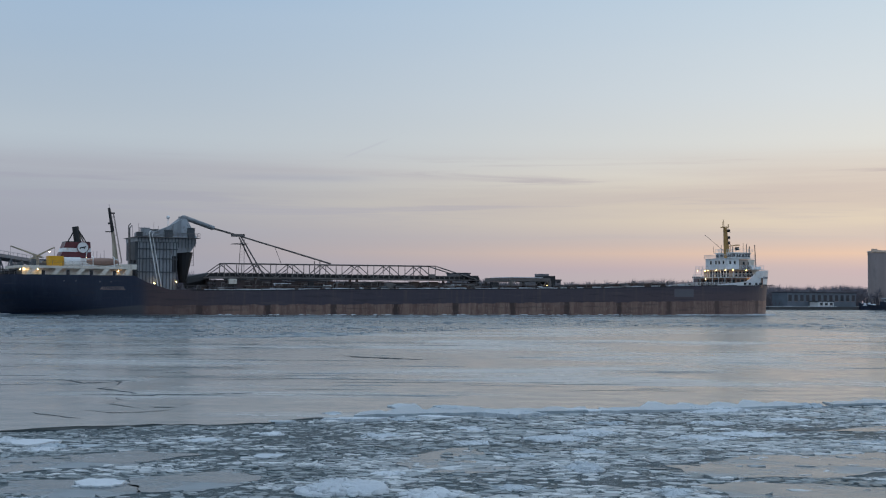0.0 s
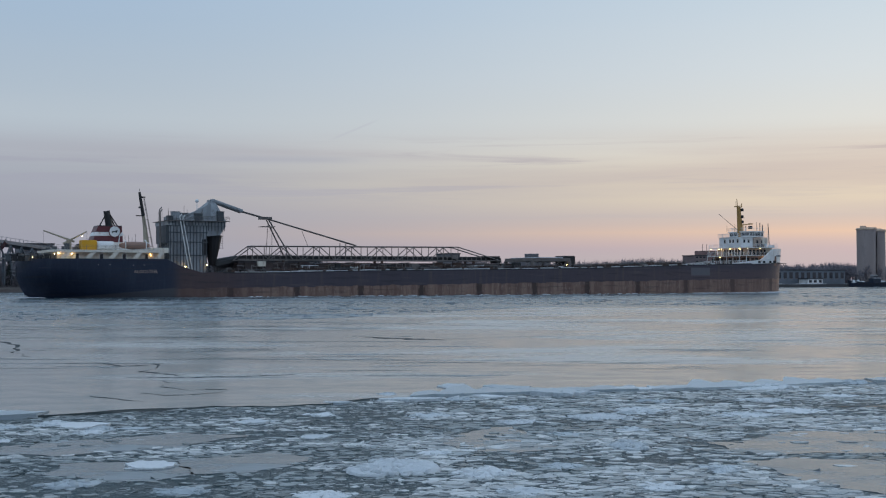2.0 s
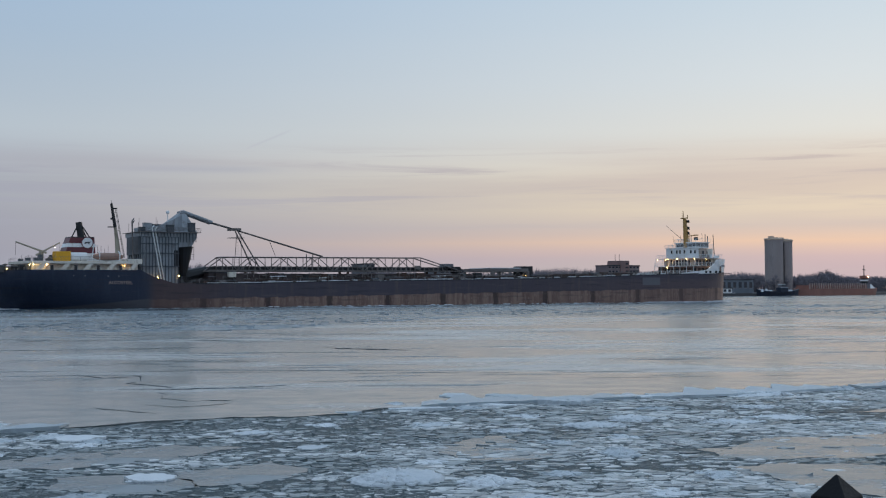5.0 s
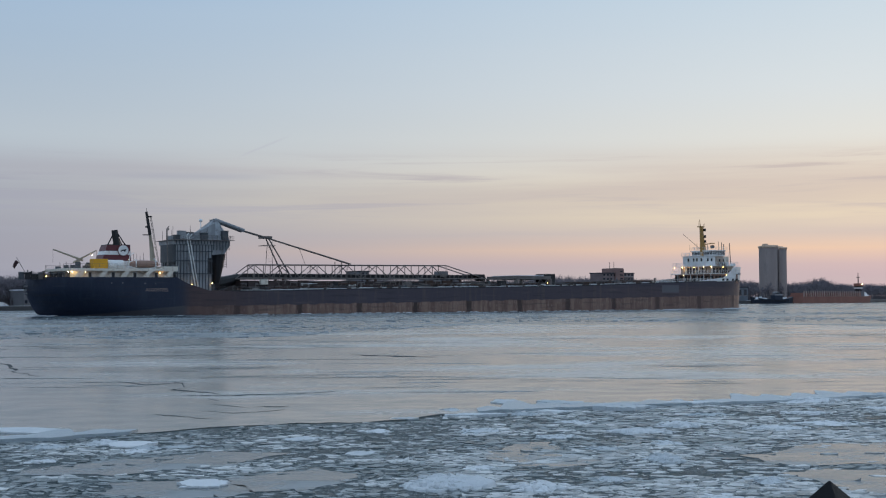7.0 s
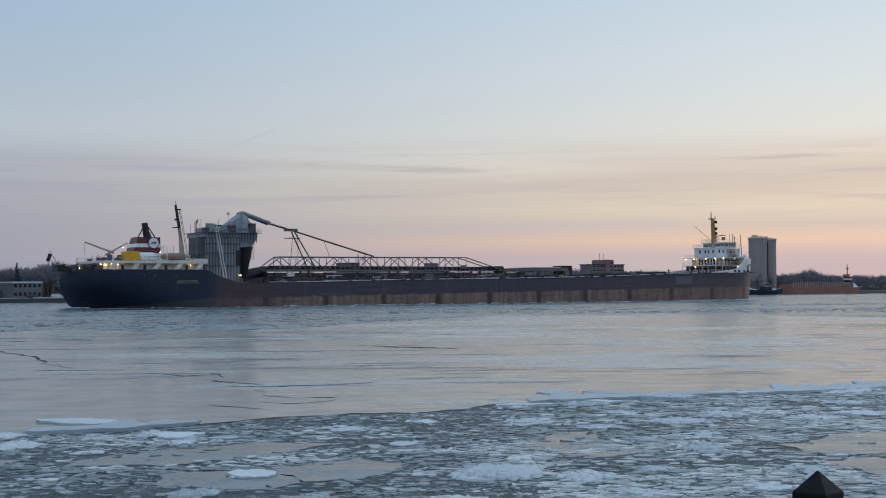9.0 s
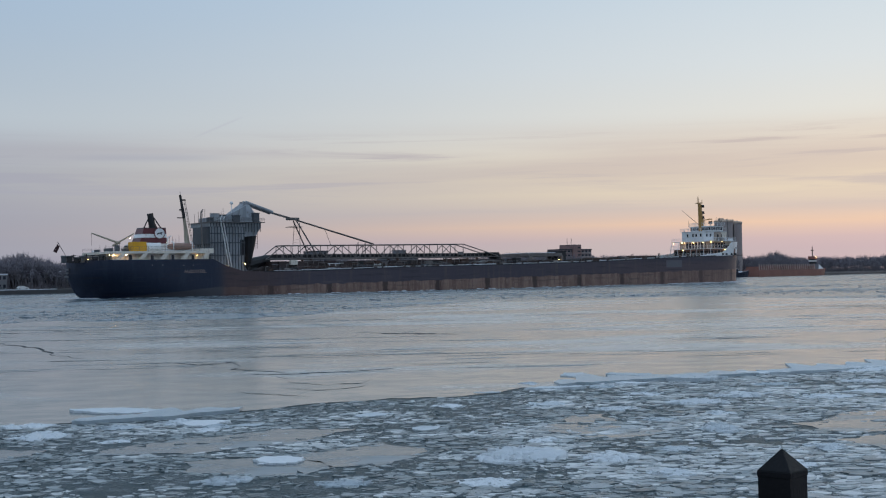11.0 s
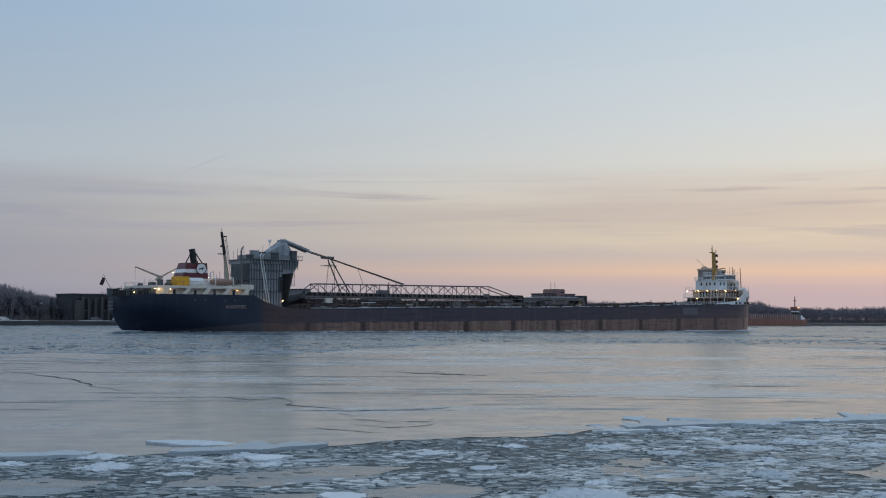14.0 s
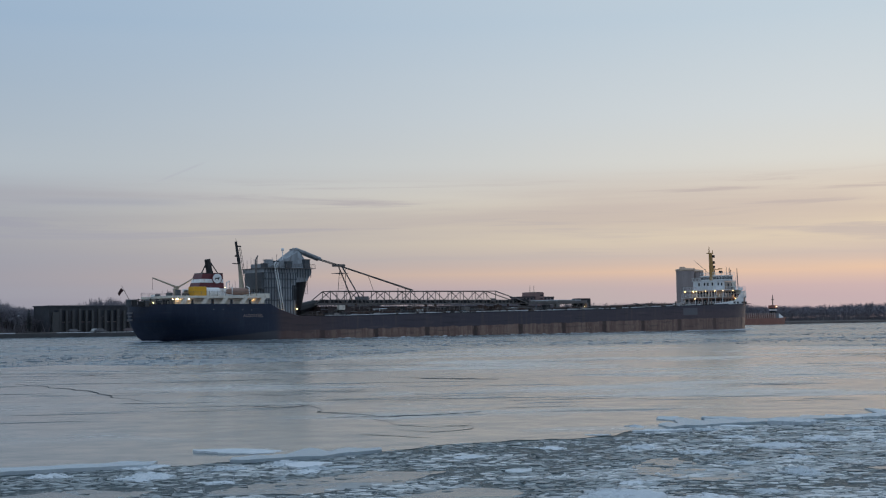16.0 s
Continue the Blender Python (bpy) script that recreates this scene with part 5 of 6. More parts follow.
def drift_speed(x, y):
    return lerp(y - 0.17 * x, [(25, 0.52), (31, 0.62), (35, 0.8), (38, 0.92)])


def ragged(points, rng, rough=0.12, rounds=2):
    """A broken outline: every side is split and pushed about."""
    pts = [Vector(p) for p in points]
    for _ in range(rounds):
        out = []
        for a, b in zip(pts, pts[1:] + pts[:1]):
            side = b - a
            mid = a.lerp(b, rng.uniform(0.35, 0.65)) + Vector((-side.y, side.x)) * rng.uniform(-rough, rough)
            out += [a, mid]
        pts = out
    return [(p.x, p.y) for p in pts]


def make_sheet():
    rng = random.Random(21)
    bm = bmesh.new()
    xs = [-60 + 0.5 * i for i in range(241)]
    near = [bm.verts.new((x, edge_y(x) + rng.uniform(-0.28, 0.28) + 0.35 * noise.noise((x * 0.6, 1.3, 0)), 0.03)) for x in xs]
    low = [bm.verts.new((v.co.x, v.co.y + 0.05, -0.12)) for v in near]
    mid = [bm.verts.new((x * 1.3, 62 + 0.2 * x, 0.03)) for x in xs]
    far = [bm.verts.new((x * 2.6, max(100 + 0.6 * x, 138 + 0.6 * x + 62 * noise.noise((x * 0.045, 0.2, 0)) + 20 * noise.noise((x * 0.13, 5.2, 0)) + 5 * noise.noise((x * 0.6, 5.2, 0))), 0.03)) for x in xs]
    for a, b in ((low, near), (near, mid), (mid, far)):
        for k in range(len(xs) - 1):
            bm.faces.new((a[k], a[k + 1], b[k + 1], b[k]))
    sheet = tagged(new("ice_sheet", mesh("ice_sheet", bm, SHEET)), "wide smooth grey sheet of thin wet river ice", "ice sheet")
    drifting.append((sheet, 0.92, 0))
    cracks = [[(-8.0, 46.0), (-5.8, 45.8), (-4.1, 46.5), (-2.2, 47.9)], [(-5.7, 39.7), (-4.6, 38.9), (-3.4, 39.8), (-3.1, 43.1)], [(-27.4, 80.2), (-22.2, 71.5), (-19.9, 66.7), (-16.0, 58.2)],
              [(-9.3, 55.0), (-8.4, 49.0), (-6.2, 46.6)], [(-7.0, 38.8), (-6.0, 37.9), (-4.8, 36.9)], [(-6.4, 45.3), (-5.7, 42.0), (-4.3, 40.6)], [(-4.3, 41.1), (-3.3, 41.1)],
              [(-11.8, 54.2), (-10.0, 52.0), (-8.7, 53.1)], [(-3.3, 79.0), (-1.2, 77.0), (1.8, 74.9)]]
    widths = [0.26, 0.08, 0.30, 0.26, 0.08, 0.10, 0.16, 0.26, 0.9]
    for line, w in zip(cracks, widths):
        pts = [Vector(p) for p in line]
        for _ in range(3):
            out = [pts[0]]
            for a, b in zip(pts, pts[1:]):
                s = b - a
                out += [a.lerp(b, 0.5) + Vector((-s.y, s.x)) * rng.uniform(-0.10, 0.10), b]
            pts = out
        bm = bmesh.new()
        pair = None
        for i, p in enumerate(pts):
            f = w * (0.25 + rng.random()) * math.sin(math.pi * (0.06 + 0.88 * i / (len(pts) - 1)))
            new_pair = [bm.verts.new((p.x, p.y - f, 0.036)), bm.verts.new((p.x, p.y + f, 0.036))]
            if pair:
                bm.faces.new((pair[0], new_pair[0], new_pair[1], pair[1]))
            pair = new_pair
        part("crack", bm, CRACK, sheet, "dark open crack in the ice")
    # pale frozen shelves along the rim of the sheet, in broken lengths
    for x0, x1, wide in ((2.6, 6.4, 2.2), (5.6, 9.4, 1.9), (9.8, 16.5, 2.6), (17.5, 24.0, 2.4), (-10.2, -6.4, 1.3), (-20.0, -12.0, 1.4)):
        count = 26
        rim, back = [], []
        for i in range(count + 1):
            u = i / count
            x = x0 + (x1 - x0) * u
            rim.append((x, edge_y(x) - 0.1 + 0.35 * noise.noise((x * 1.7, 4.0, 0)) - 0.15))
            back.append((x, edge_y(x) + 0.45 + wide * (0.35 + abs(noise.noise((x * 0.9, 8.0, 0))) * 1.8) * math.sin(math.pi * (0.08 + 0.84 * u)) ** 0.6))
        bm = bmesh.new()
        rows = [[bm.verts.new((x, y, z)) for x, y in line] for line, z in ((rim, -0.05), (rim, 0.10), (back, 0.07), (back, 0.0))]
        for p, q in zip(rows, rows[1:]):
            for i in range(count):
                bm.faces.new((p[i], p[i + 1], q[i + 1], q[i]))
        for i in (0, -1):
            bm.faces.new([row[i] for row in rows])
        part("ice_shelf", bm, SHELF, sheet, "pale blue frozen shelf at the sheet's rim")
    # long lens-shaped wet streaks and frosted ones, denser upstream
    for name, mat, label, count, z in (("wet_streak", WET, "long dark wet streaks on the ice", 380, 0.035), ("frost_streak", FROST, "thin pale frosted streaks on the ice", 110, 0.034)):
        bm = bmesh.new()
        for _ in range(count):
            y = 46 + 94 * rng.random() ** 0.75
            x = rng.uniform(-0.42, 0.40) * y
            if noise.noise((x * 0.03, y * 0.05, 1.0 if mat is WET else 5.0)) - 0.006 * x < -0.08 or y > 112 + 0.2 * x:
                continue
            half, wide, n = rng.uniform(0.6, 4.8) * y / 90, rng.uniform(0.10, 0.60) * y / 90, 9
            lean, pair = rng.uniform(-0.06, 0.16), None
            for i in range(n):
                u = -1 + 2 * i / (n - 1)
                f = wide * (1 - u * u) * rng.uniform(0.4, 1.3) + 0.01
                cx, cy = x + u * half, y + u * half * lean + rng.uniform(-0.3, 0.3) * wide
                now = [bm.verts.new((cx, cy - f, z)), bm.verts.new((cx, cy + f, z))]
                if pair:
                    bm.faces.new((pair[0], now[0], now[1], pair[1]))
                pair = now
        tagged(part(name, bm, mat, sheet, label), kind="stuff")
    return sheet


make_sheet()

PANS = [[(1.8, 27.5), (2.7, 30.2), (3.7, 30.7), (3.2, 28.4), (4.4, 27.0), (3.1, 26.0), (2.5, 26.4)],
        [(7.3, 27.8), (9.0, 29.6), (11.9, 30.4), (16.0, 31.5), (15.5, 28.0), (10.5, 26.3), (8.6, 26.1), (7.5, 26.5)],
        [(7.4, 25.0), (8.5, 25.6), (12.2, 24.8), (12.0, 21.6), (9.1, 20.8), (8.0, 22.7)],
        [(-7.4, 25.4), (-5.9, 27.8), (-3.9, 29.3), (-2.3, 28.8), (-3.2, 26.9), (-5.4, 25.3)],
        [(-5.1, 22.9), (-5.3, 24.3), (-3.6, 24.7), (-2.4, 23.0), (-2.9, 22.3)],
        [(-3.2, 24.8), (-1.6, 26.4), (-0.7, 25.3), (-1.4, 23.3), (-2.5, 23.0)],
        [(-12.5, 25.0), (-10.0, 27.0), (-8.4, 26.4), (-9.2, 24.2)], [(13.0, 36.0), (16, 37.5), (20, 37.8), (18, 35.4)]]


def inside(x, y, poly):
    hit = False
    for (ax, ay), (bx, by) in zip(poly, poly[1:] + poly[:1]):
        if (ay > y) != (by > y) and x < (bx - ax) * (y - ay) / (by - ay) + ax:
            hit = not hit
    return hit


def make_pans():
    rng = random.Random(5)
    for poly in PANS:
        cx, cy = (sum(p[i] for p in poly) / len(poly) for i in (0, 1))
        bm = bmesh.new()
        slab(bm, ragged([(x - cx, y - cy) for x, y in poly], rng, 0.15, 4), -0.06, 0.024)
        ob = new("ice_pan", mesh("ice_pan", bm, PAN))
        ob.location = (cx, cy, 0)
        tagged(ob, "thin flat pan of smooth grey ice among brash", "ice pan", "ice pans in the brash")
        drifting.append((ob, drift_speed(cx, cy), 0))


make_pans()


def plate(bm, x, y, r, rng, thick, tilt, lift, squash=0.7):
    """One broken piece of ice: a ragged tilted plate, slightly narrower below."""
    n = rng.choice((4, 5, 6)) if r < 0.1 else rng.choice((6, 7, 8, 9, 11))
    turn = rng.uniform(0, math.tau)
    ax, ay = rng.uniform(-tilt, tilt), rng.uniform(-tilt, tilt)
    spin = rng.uniform(-0.5, 0.5)
    top, low = [], []
    for k in range(n):
        a = turn + (k + rng.uniform(-0.3, 0.3)) * math.tau / n
        q = r * (rng.uniform(0.6, 1.15) if r < 0.1 else rng.uniform(0.62, 1.15))
        u, v = q * math.cos(a), q * math.sin(a) * squash
        u, v = u * math.cos(spin) - v * math.sin(spin), u * math.sin(spin) + v * math.cos(spin)
        z = lift + u * ax + v * ay
        top.append(bm.verts.new((x + u, y + v, z + thick * rng.uniform(0.85, 1.15))))
        low.append(bm.verts.new((x + u * 0.94, y + v * 0.94, z - 0.05)))
    bm.faces.new(top)
    for k in range(n):
        bm.faces.new((low[k], low[(k + 1) % n], top[(k + 1) % n], top[k]))


BANDS = [(15.0, 20.5), (20.5, 23.5), (23.5, 26.0), (26.0, 28.5), (28.5, 31.0), (31.0, 33.5), (33.5, 36.0), (36.0, 45.0)]


def make_slush():
    bm = bmesh.new()
    xs = [-60 + i for i in range(121)]
    near = [bm.verts.new((x, 12 + 0.17 * x, 0.012)) for x in xs]
    far = [bm.verts.new((x, edge_y(x) + 0.1, 0.012)) for x in xs]
    for k in range(120):
        bm.faces.new((near[k], near[k + 1], far[k + 1], far[k]))
    ob = tagged(new("slush", mesh("slush", bm, SLUSH)), "half-frozen grey-green slush between the ice pieces", "slush", kind="stuff")
    drifting.append((ob, 0.60, 0))


make_slush()


def make_brash():
    rng = random.Random(99)
    for lo, hi in BANDS:
        bm, dark = bmesh.new(), bmesh.new()
        mid = (lo + hi) / 2
        reach = 10 + mid * 0.62
        area = 2 * reach * (hi - lo)
        count = int(area * (320 if mid < 24 else 285 if mid < 31 else 185))
        for _ in range(count):
            x = rng.uniform(-reach, reach)
            y = rng.uniform(lo, hi) + 0.17 * x
            if y > edge_y(x) - 0.15:
                continue
            if any(inside(x, y, p) for p in PANS) and rng.random() > 0.05 + 0.55 * (noise.noise((x * 1.3, y * 1.6, 6.6)) > (0.24 if x < 6 else 0.5)):
                continue
            dense = noise.noise((x * 0.35, y * 0.5, 0.4)) + 0.5 * noise.noise((x * 1.1, y * 1.4, 3.1))
            if rng.random() > 0.76 + 0.9 * dense + 0.006 * x:
                continue
            r = (0.020 + 0.22 * rng.random() ** 5.0) * (0.72 if x < 1.5 else 1.0)
            tone = noise.noise((x * 0.22, y * 0.6, 9.1)) + 0.6 * noise.noise((x * 0.7, y * 1.6, 4.4)) + 0.022 * x + rng.uniform(-0.22, 0.22)
            plate(bm if tone > 0.05 else dark, x, y, r * (1.25 if dense > 0.2 else 1.0), rng, 0.005 + 0.022 * rng.random() ** 2 * min(r / 0.12, 1.4), 0.36 if r < 0.12 and rng.random() < 0.25 else 0.05, 0.004, rng.uniform(0.5, 0.95))
        ob = tagged(new("brash_ice", mesh("brash_ice", bm, ICE)), "drifting field of small broken ice pieces", "brash ice", kind="stuff")
        drifting.append((ob, drift_speed(0, mid), 0))
        ob = tagged(new("clear_brash_ice", mesh("clear_brash_ice", dark, ICE_DARK)), "drifting field of small dark clear ice pieces", "brash ice", kind="stuff")
        drifting.append((ob, drift_speed(0, mid), 0))


make_brash()

# larger floes: centre, half length, half width, height, how rugged
FLOES = [(3.65, 42.3, 0.55, 0.9, 0.10, 0), (5.45, 41.6, 0.85, 0.8, 0.12, 0), (7.1, 39.9, 1.05, 1.2, 0.16, 0), (3.85, 38.0, 0.40, 0.6, 0.16, 1), (1.85, 39.6, 0.32, 0.5, 0.12, 1),
         (13.3, 42.4, 1.5, 1.5, 0.22, 1), (16.6, 44.2, 0.75, 0.7, 0.24, 1), (-6.1, 30.6, 0.65, 0.6, 0.14, 0), (-5.75, 29.2, 0.33, 0.4, 0.14, 1), (0.95, 23.9, 0.72, 1.0, 0.32, 2), (-3.4, 23.9, 0.52, 0.45, 0.14, 0),
         (5.6, 27.2, 0.38, 0.7, 0.24, 2), (6.9, 24.0, 0.42, 0.5, 0.16, 1), (-4.9, 30.1, 0.45, 0.3, 0.08, 0), (-9.1, 34.0, 1.6, 0.8, 0.12, 0), (-6.8, 31.0, 0.45, 0.6, 0.16, 1), (-5.7, 29.9, 0.33, 0.45, 0.14, 1),
         (-9.4, 28.9, 0.65, 0.9, 0.20, 1), (2.4, 37.6, 0.9, 0.5, 0.10, 0), (9.2, 41.2, 0.8, 0.5, 0.12, 0), (10.7, 41.6, 0.5, 0.4, 0.16, 1), (4.9, 38.6, 0.6, 0.35, 0.10, 0), (0.4, 37.0, 0.6, 0.4, 0.08, 0),
         (6.2, 33.0, 0.9, 0.8, 0.14, 2), (7.6, 34.6, 0.8, 0.7, 0.12, 2), (9.8, 33.6, 0.9, 0.7, 0.12, 1), (11.6, 34.8, 1.0, 0.6, 0.10, 1), (2.2, 33.2, 0.6, 0.6, 0.10, 1), (3.9, 31.8, 0.55, 0.5, 0.12, 2), (5.0, 35.4, 0.6, 0.5, 0.12, 1),
         (2.6, 23.4, 0.55, 0.6, 0.18, 2), (4.1, 24.3, 0.45, 0.4, 0.12, 1), (1.7, 26.0, 0.4, 0.4, 0.10, 1), (-0.8, 28.6, 0.45, 0.4, 0.08, 0), (-2.2, 31.6, 0.5, 0.4, 0.10, 0), (-0.4, 33.4, 0.4, 0.4, 0.10, 1), (-8.0, 30.2, 0.5, 0.4, 0.14, 1),
         (-10.6, 31.0, 0.7, 0.5, 0.14, 1), (-11.8, 29.4, 0.5, 0.5, 0.16, 1), (-2.2, 21.2, 0.45, 0.4, 0.14, 2), (0.2, 20.9, 0.5, 0.4, 0.14, 1), (3.3, 21.3, 0.5, 0.4, 0.12, 1), (5.6, 21.9, 0.4, 0.4, 0.12, 1), (13.6, 32.9, 0.9, 0.5, 0.1, 1),
         (14.6, 39.4, 0.8, 0.5, 0.12, 1), (12.0, 37.8, 0.7, 0.5, 0.14, 2), (9.0, 37.4, 0.7, 0.5, 0.12, 1), (-7.4, 27.6, 0.4, 0.3, 0.1, 1), (4.6, 29.2, 0.4, 0.4, 0.12, 1), (6.3, 30.2, 0.5, 0.5, 0.12, 1), (-4.2, 21.8, 0.5, 0.4, 0.14, 2)]


def make_floes():
    """Floes: flat ones are thin ragged shelves, rugged ones are low heaps of pressed-up rubble."""
    rng = random.Random(31)
    for x, y, a, b, h, rugged in FLOES:
        h *= (0.85 if y > 37 else 0.5, 0.5, 0.5)[rugged]
        bm = bmesh.new()
        n = 9
        start = [(a * rng.uniform(0.6, 1.15) * math.cos(k * math.tau / n), b * rng.uniform(0.55, 1.15) * math.sin(k * math.tau / n)) for k in range(n)]
        line = ragged(start, rng, 0.16 if rugged == 0 else 0.26, 3)
        m = len(line)
        tx, ty = rng.uniform(-0.03, 0.03), rng.uniform(-0.03, 0.03)
        rings = [[bm.verts.new((u, v, -0.06)) for u, v in line]]
        for q in (1.0, 0.93, 0.82, 0.68, 0.5, 0.3, 0.12):
            ring = []
            for u, v in line:
                rise = 0.85 if rugged == 0 else 0.22 + 0.7 * (1 - q) ** 0.7
                rough = (0.16, 0.55, 0.55)[rugged]
                bumps = noise.noise((u * q * 4 + x, v * q * 4 + y, 0.3)) * rough + noise.noise((u * q * 11 + x, v * q * 11, 2.3)) * rough * 0.8 + noise.noise((u * q * 26, v * q * 26 + y, 7.3)) * rough * 0.4
                ring.append(bm.verts.new((u * q, v * q, max(0.015, h * (rise + bumps) + u * q * tx + v * q * ty))))
            rings.append(ring)
        for p, q in zip(rings, rings[1:]):
            for k in range(m):
                bm.faces.new((p[k], p[(k + 1) % m], q[(k + 1) % m], q[k]))
        bm.faces.new(rings[-1])
        for _ in range(int((6, 46, 80)[rugged] * (a * b) ** 0.5)):      # rubble frozen onto it and round its rim
            t, q = rng.uniform(0, math.tau), rng.uniform(0.1, 1.12) ** 0.6
            plate(bm, a * q * math.cos(t), b * q * math.sin(t), rng.uniform(0.03, 0.13), rng, rng.uniform(0.008, 0.03), 0.16 if rugged else 0.06, h * max(0.1, 1.05 - 0.8 * q) * rng.uniform(0.4, 1.1), 0.8)
        ob = new("ice_floe", mesh("ice_floe", bm, FLOE, rugged == 2))
        ob.location = (x, y, 0)
        tagged(ob, ("rugged heaped" if rugged == 2 else "white frosted" if rugged else "flat pale blue") + " ice floe drifting with the brash", "ice floe", "drifting ice floes")
        drifting.append((ob, drift_speed(x, y), 0))


make_floes()


def make_far_brash():
    """Thin scattered ice on the rippled water beyond the sheet, out to the ship and past it."""
    rng = random.Random(17)
    for lo, hi, count in ((115, 190, 4200), (190, 330, 6000), (330, 700, 4000)):
        bm = bmesh.new()
        for _ in range(count):
            y = rng.uniform(lo, hi)
            x = rng.uniform(-0.5, 0.55) * y
            y += 0.45 * x
            if noise.noise((x * 0.02, y * 0.04, 7.7)) + 0.3 * rng.random() < 0.05:
                continue
            r = 0.08 + 0.75 * rng.random() ** 3.5 * (1 + (y - 120) / 500)
            plate(bm, x, y, r, rng, 0.012 + 0.06 * rng.random() ** 3, 0.012, -0.03, rng.uniform(0.12, 0.4))
        ob = tagged(new("scattered_ice", mesh("scattered_ice", bm, FOAM)), "small white ice scattered on far rippled water", "drift ice", kind="stuff")
        drifting.append((ob, 0.95, 0))


make_far_brash()


# ---- far shore ----
def along(az, back=0.0):
    """A place on the far waterside in the compass direction az (degrees), and that far inland."""
    k = math.tan(radians(az))
    y = 560 / (1 - 0.75 * k)
    x = k * y
    s = 1 + back / math.hypot(x, y)
    return x * s, y * s


def high(az, el, back=0.0):
    """The height that shows at an elevation angle above a place on the far shore."""
    x, y = along(az, back)
    return EYE + math.hypot(x, y) * math.tan(radians(el))


def make_silos():
    x, y = along(15.28, 40)
    silo = thing("grain_silos", "pair of tall grey concrete silos with rooftop gear", "silo", at=pose(x, y, 1.5, 0, 0, 0))
    top = high(15, 2.07, 40) - 1.5
    for dx, dy, r, h in ((-3.4, -2.0, 5.3, top), (5.4, 9.0, 4.7, top - 0.4)):
        bm = bmesh.new()
        tube(bm, (dx, dy, 0), (dx, dy, h), r, sides=28)
        ob = part("silo_shaft", bm, CONCRETE, silo, smooth=False)
        bm = bmesh.new()
        for k in range(14):
            a = k * math.tau / 14
            tube(bm, (dx + r * math.cos(a), dy + r * math.sin(a), h), (dx + r * math.cos(a), dy + r * math.sin(a), h + 1.1), 0.06, sides=4)
        for f in (0.55, 1.1):
            for k in range(14):
                a, b = k * math.tau / 14, (k + 1) * math.tau / 14
                tube(bm, (dx + r * math.cos(a), dy + r * math.sin(a), h + f), (dx + r * math.cos(b), dy + r * math.sin(b), h + f), 0.05, sides=4)
        part("guard_rail", bm, TAN, ob)
        bm = bmesh.new()
        tube(bm, (dx, dy, h), (dx, dy, h + 0.5), r * 1.03, sides=28)
        part("roof_slab", bm, CONCRETE, ob)
        bm = bmesh.new()             # low parapet ring broken by gaps
        for k in range(28):
            if k % 7 != 3:
                a, b = k * math.tau / 28, (k + 1) * math.tau / 28
                tube(bm, (dx + r * 0.97 * math.cos(a), dy + r * 0.97 * math.sin(a), h + 1.1), (dx + r * 0.97 * math.cos(b), dy + r * 0.97 * math.sin(b), h + 1.1), 0.62, sides=6)
        part("parapet", bm, PEACH, ob, "rooftop parapet with sunset glow painted in as pale peach")
        bm = bmesh.new()
        box(bm, dx - 3.2, dx - 0.6, dy - 2, dy + 1, h + 0.5, h + 2.9), box(bm, dx + 0.6, dx + 2.2, dy - 1.5, dy, h + 0.5, h + 2.2)
        part("roof_gear", bm, PEACH, ob, "tan rooftop machinery with sunset glow in its colour")
        bm = bmesh.new()
        tube(bm, (dx - 0.8, dy - 0.5, h + 2.3), (dx + 3.4, dy - 0.5, h + 1.0), 0.3, sides=8)
        part("roof_duct", bm, PEACH, ob)
    bm = bmesh.new()
    for k in range(3):
        box(bm, 0.9 + 0.2 * k, 1.5 + 0.2 * k, -5, 4, 0, top * 0.97)
    part("bucket_leg", bm, CONCRETE, silo)


make_silos()


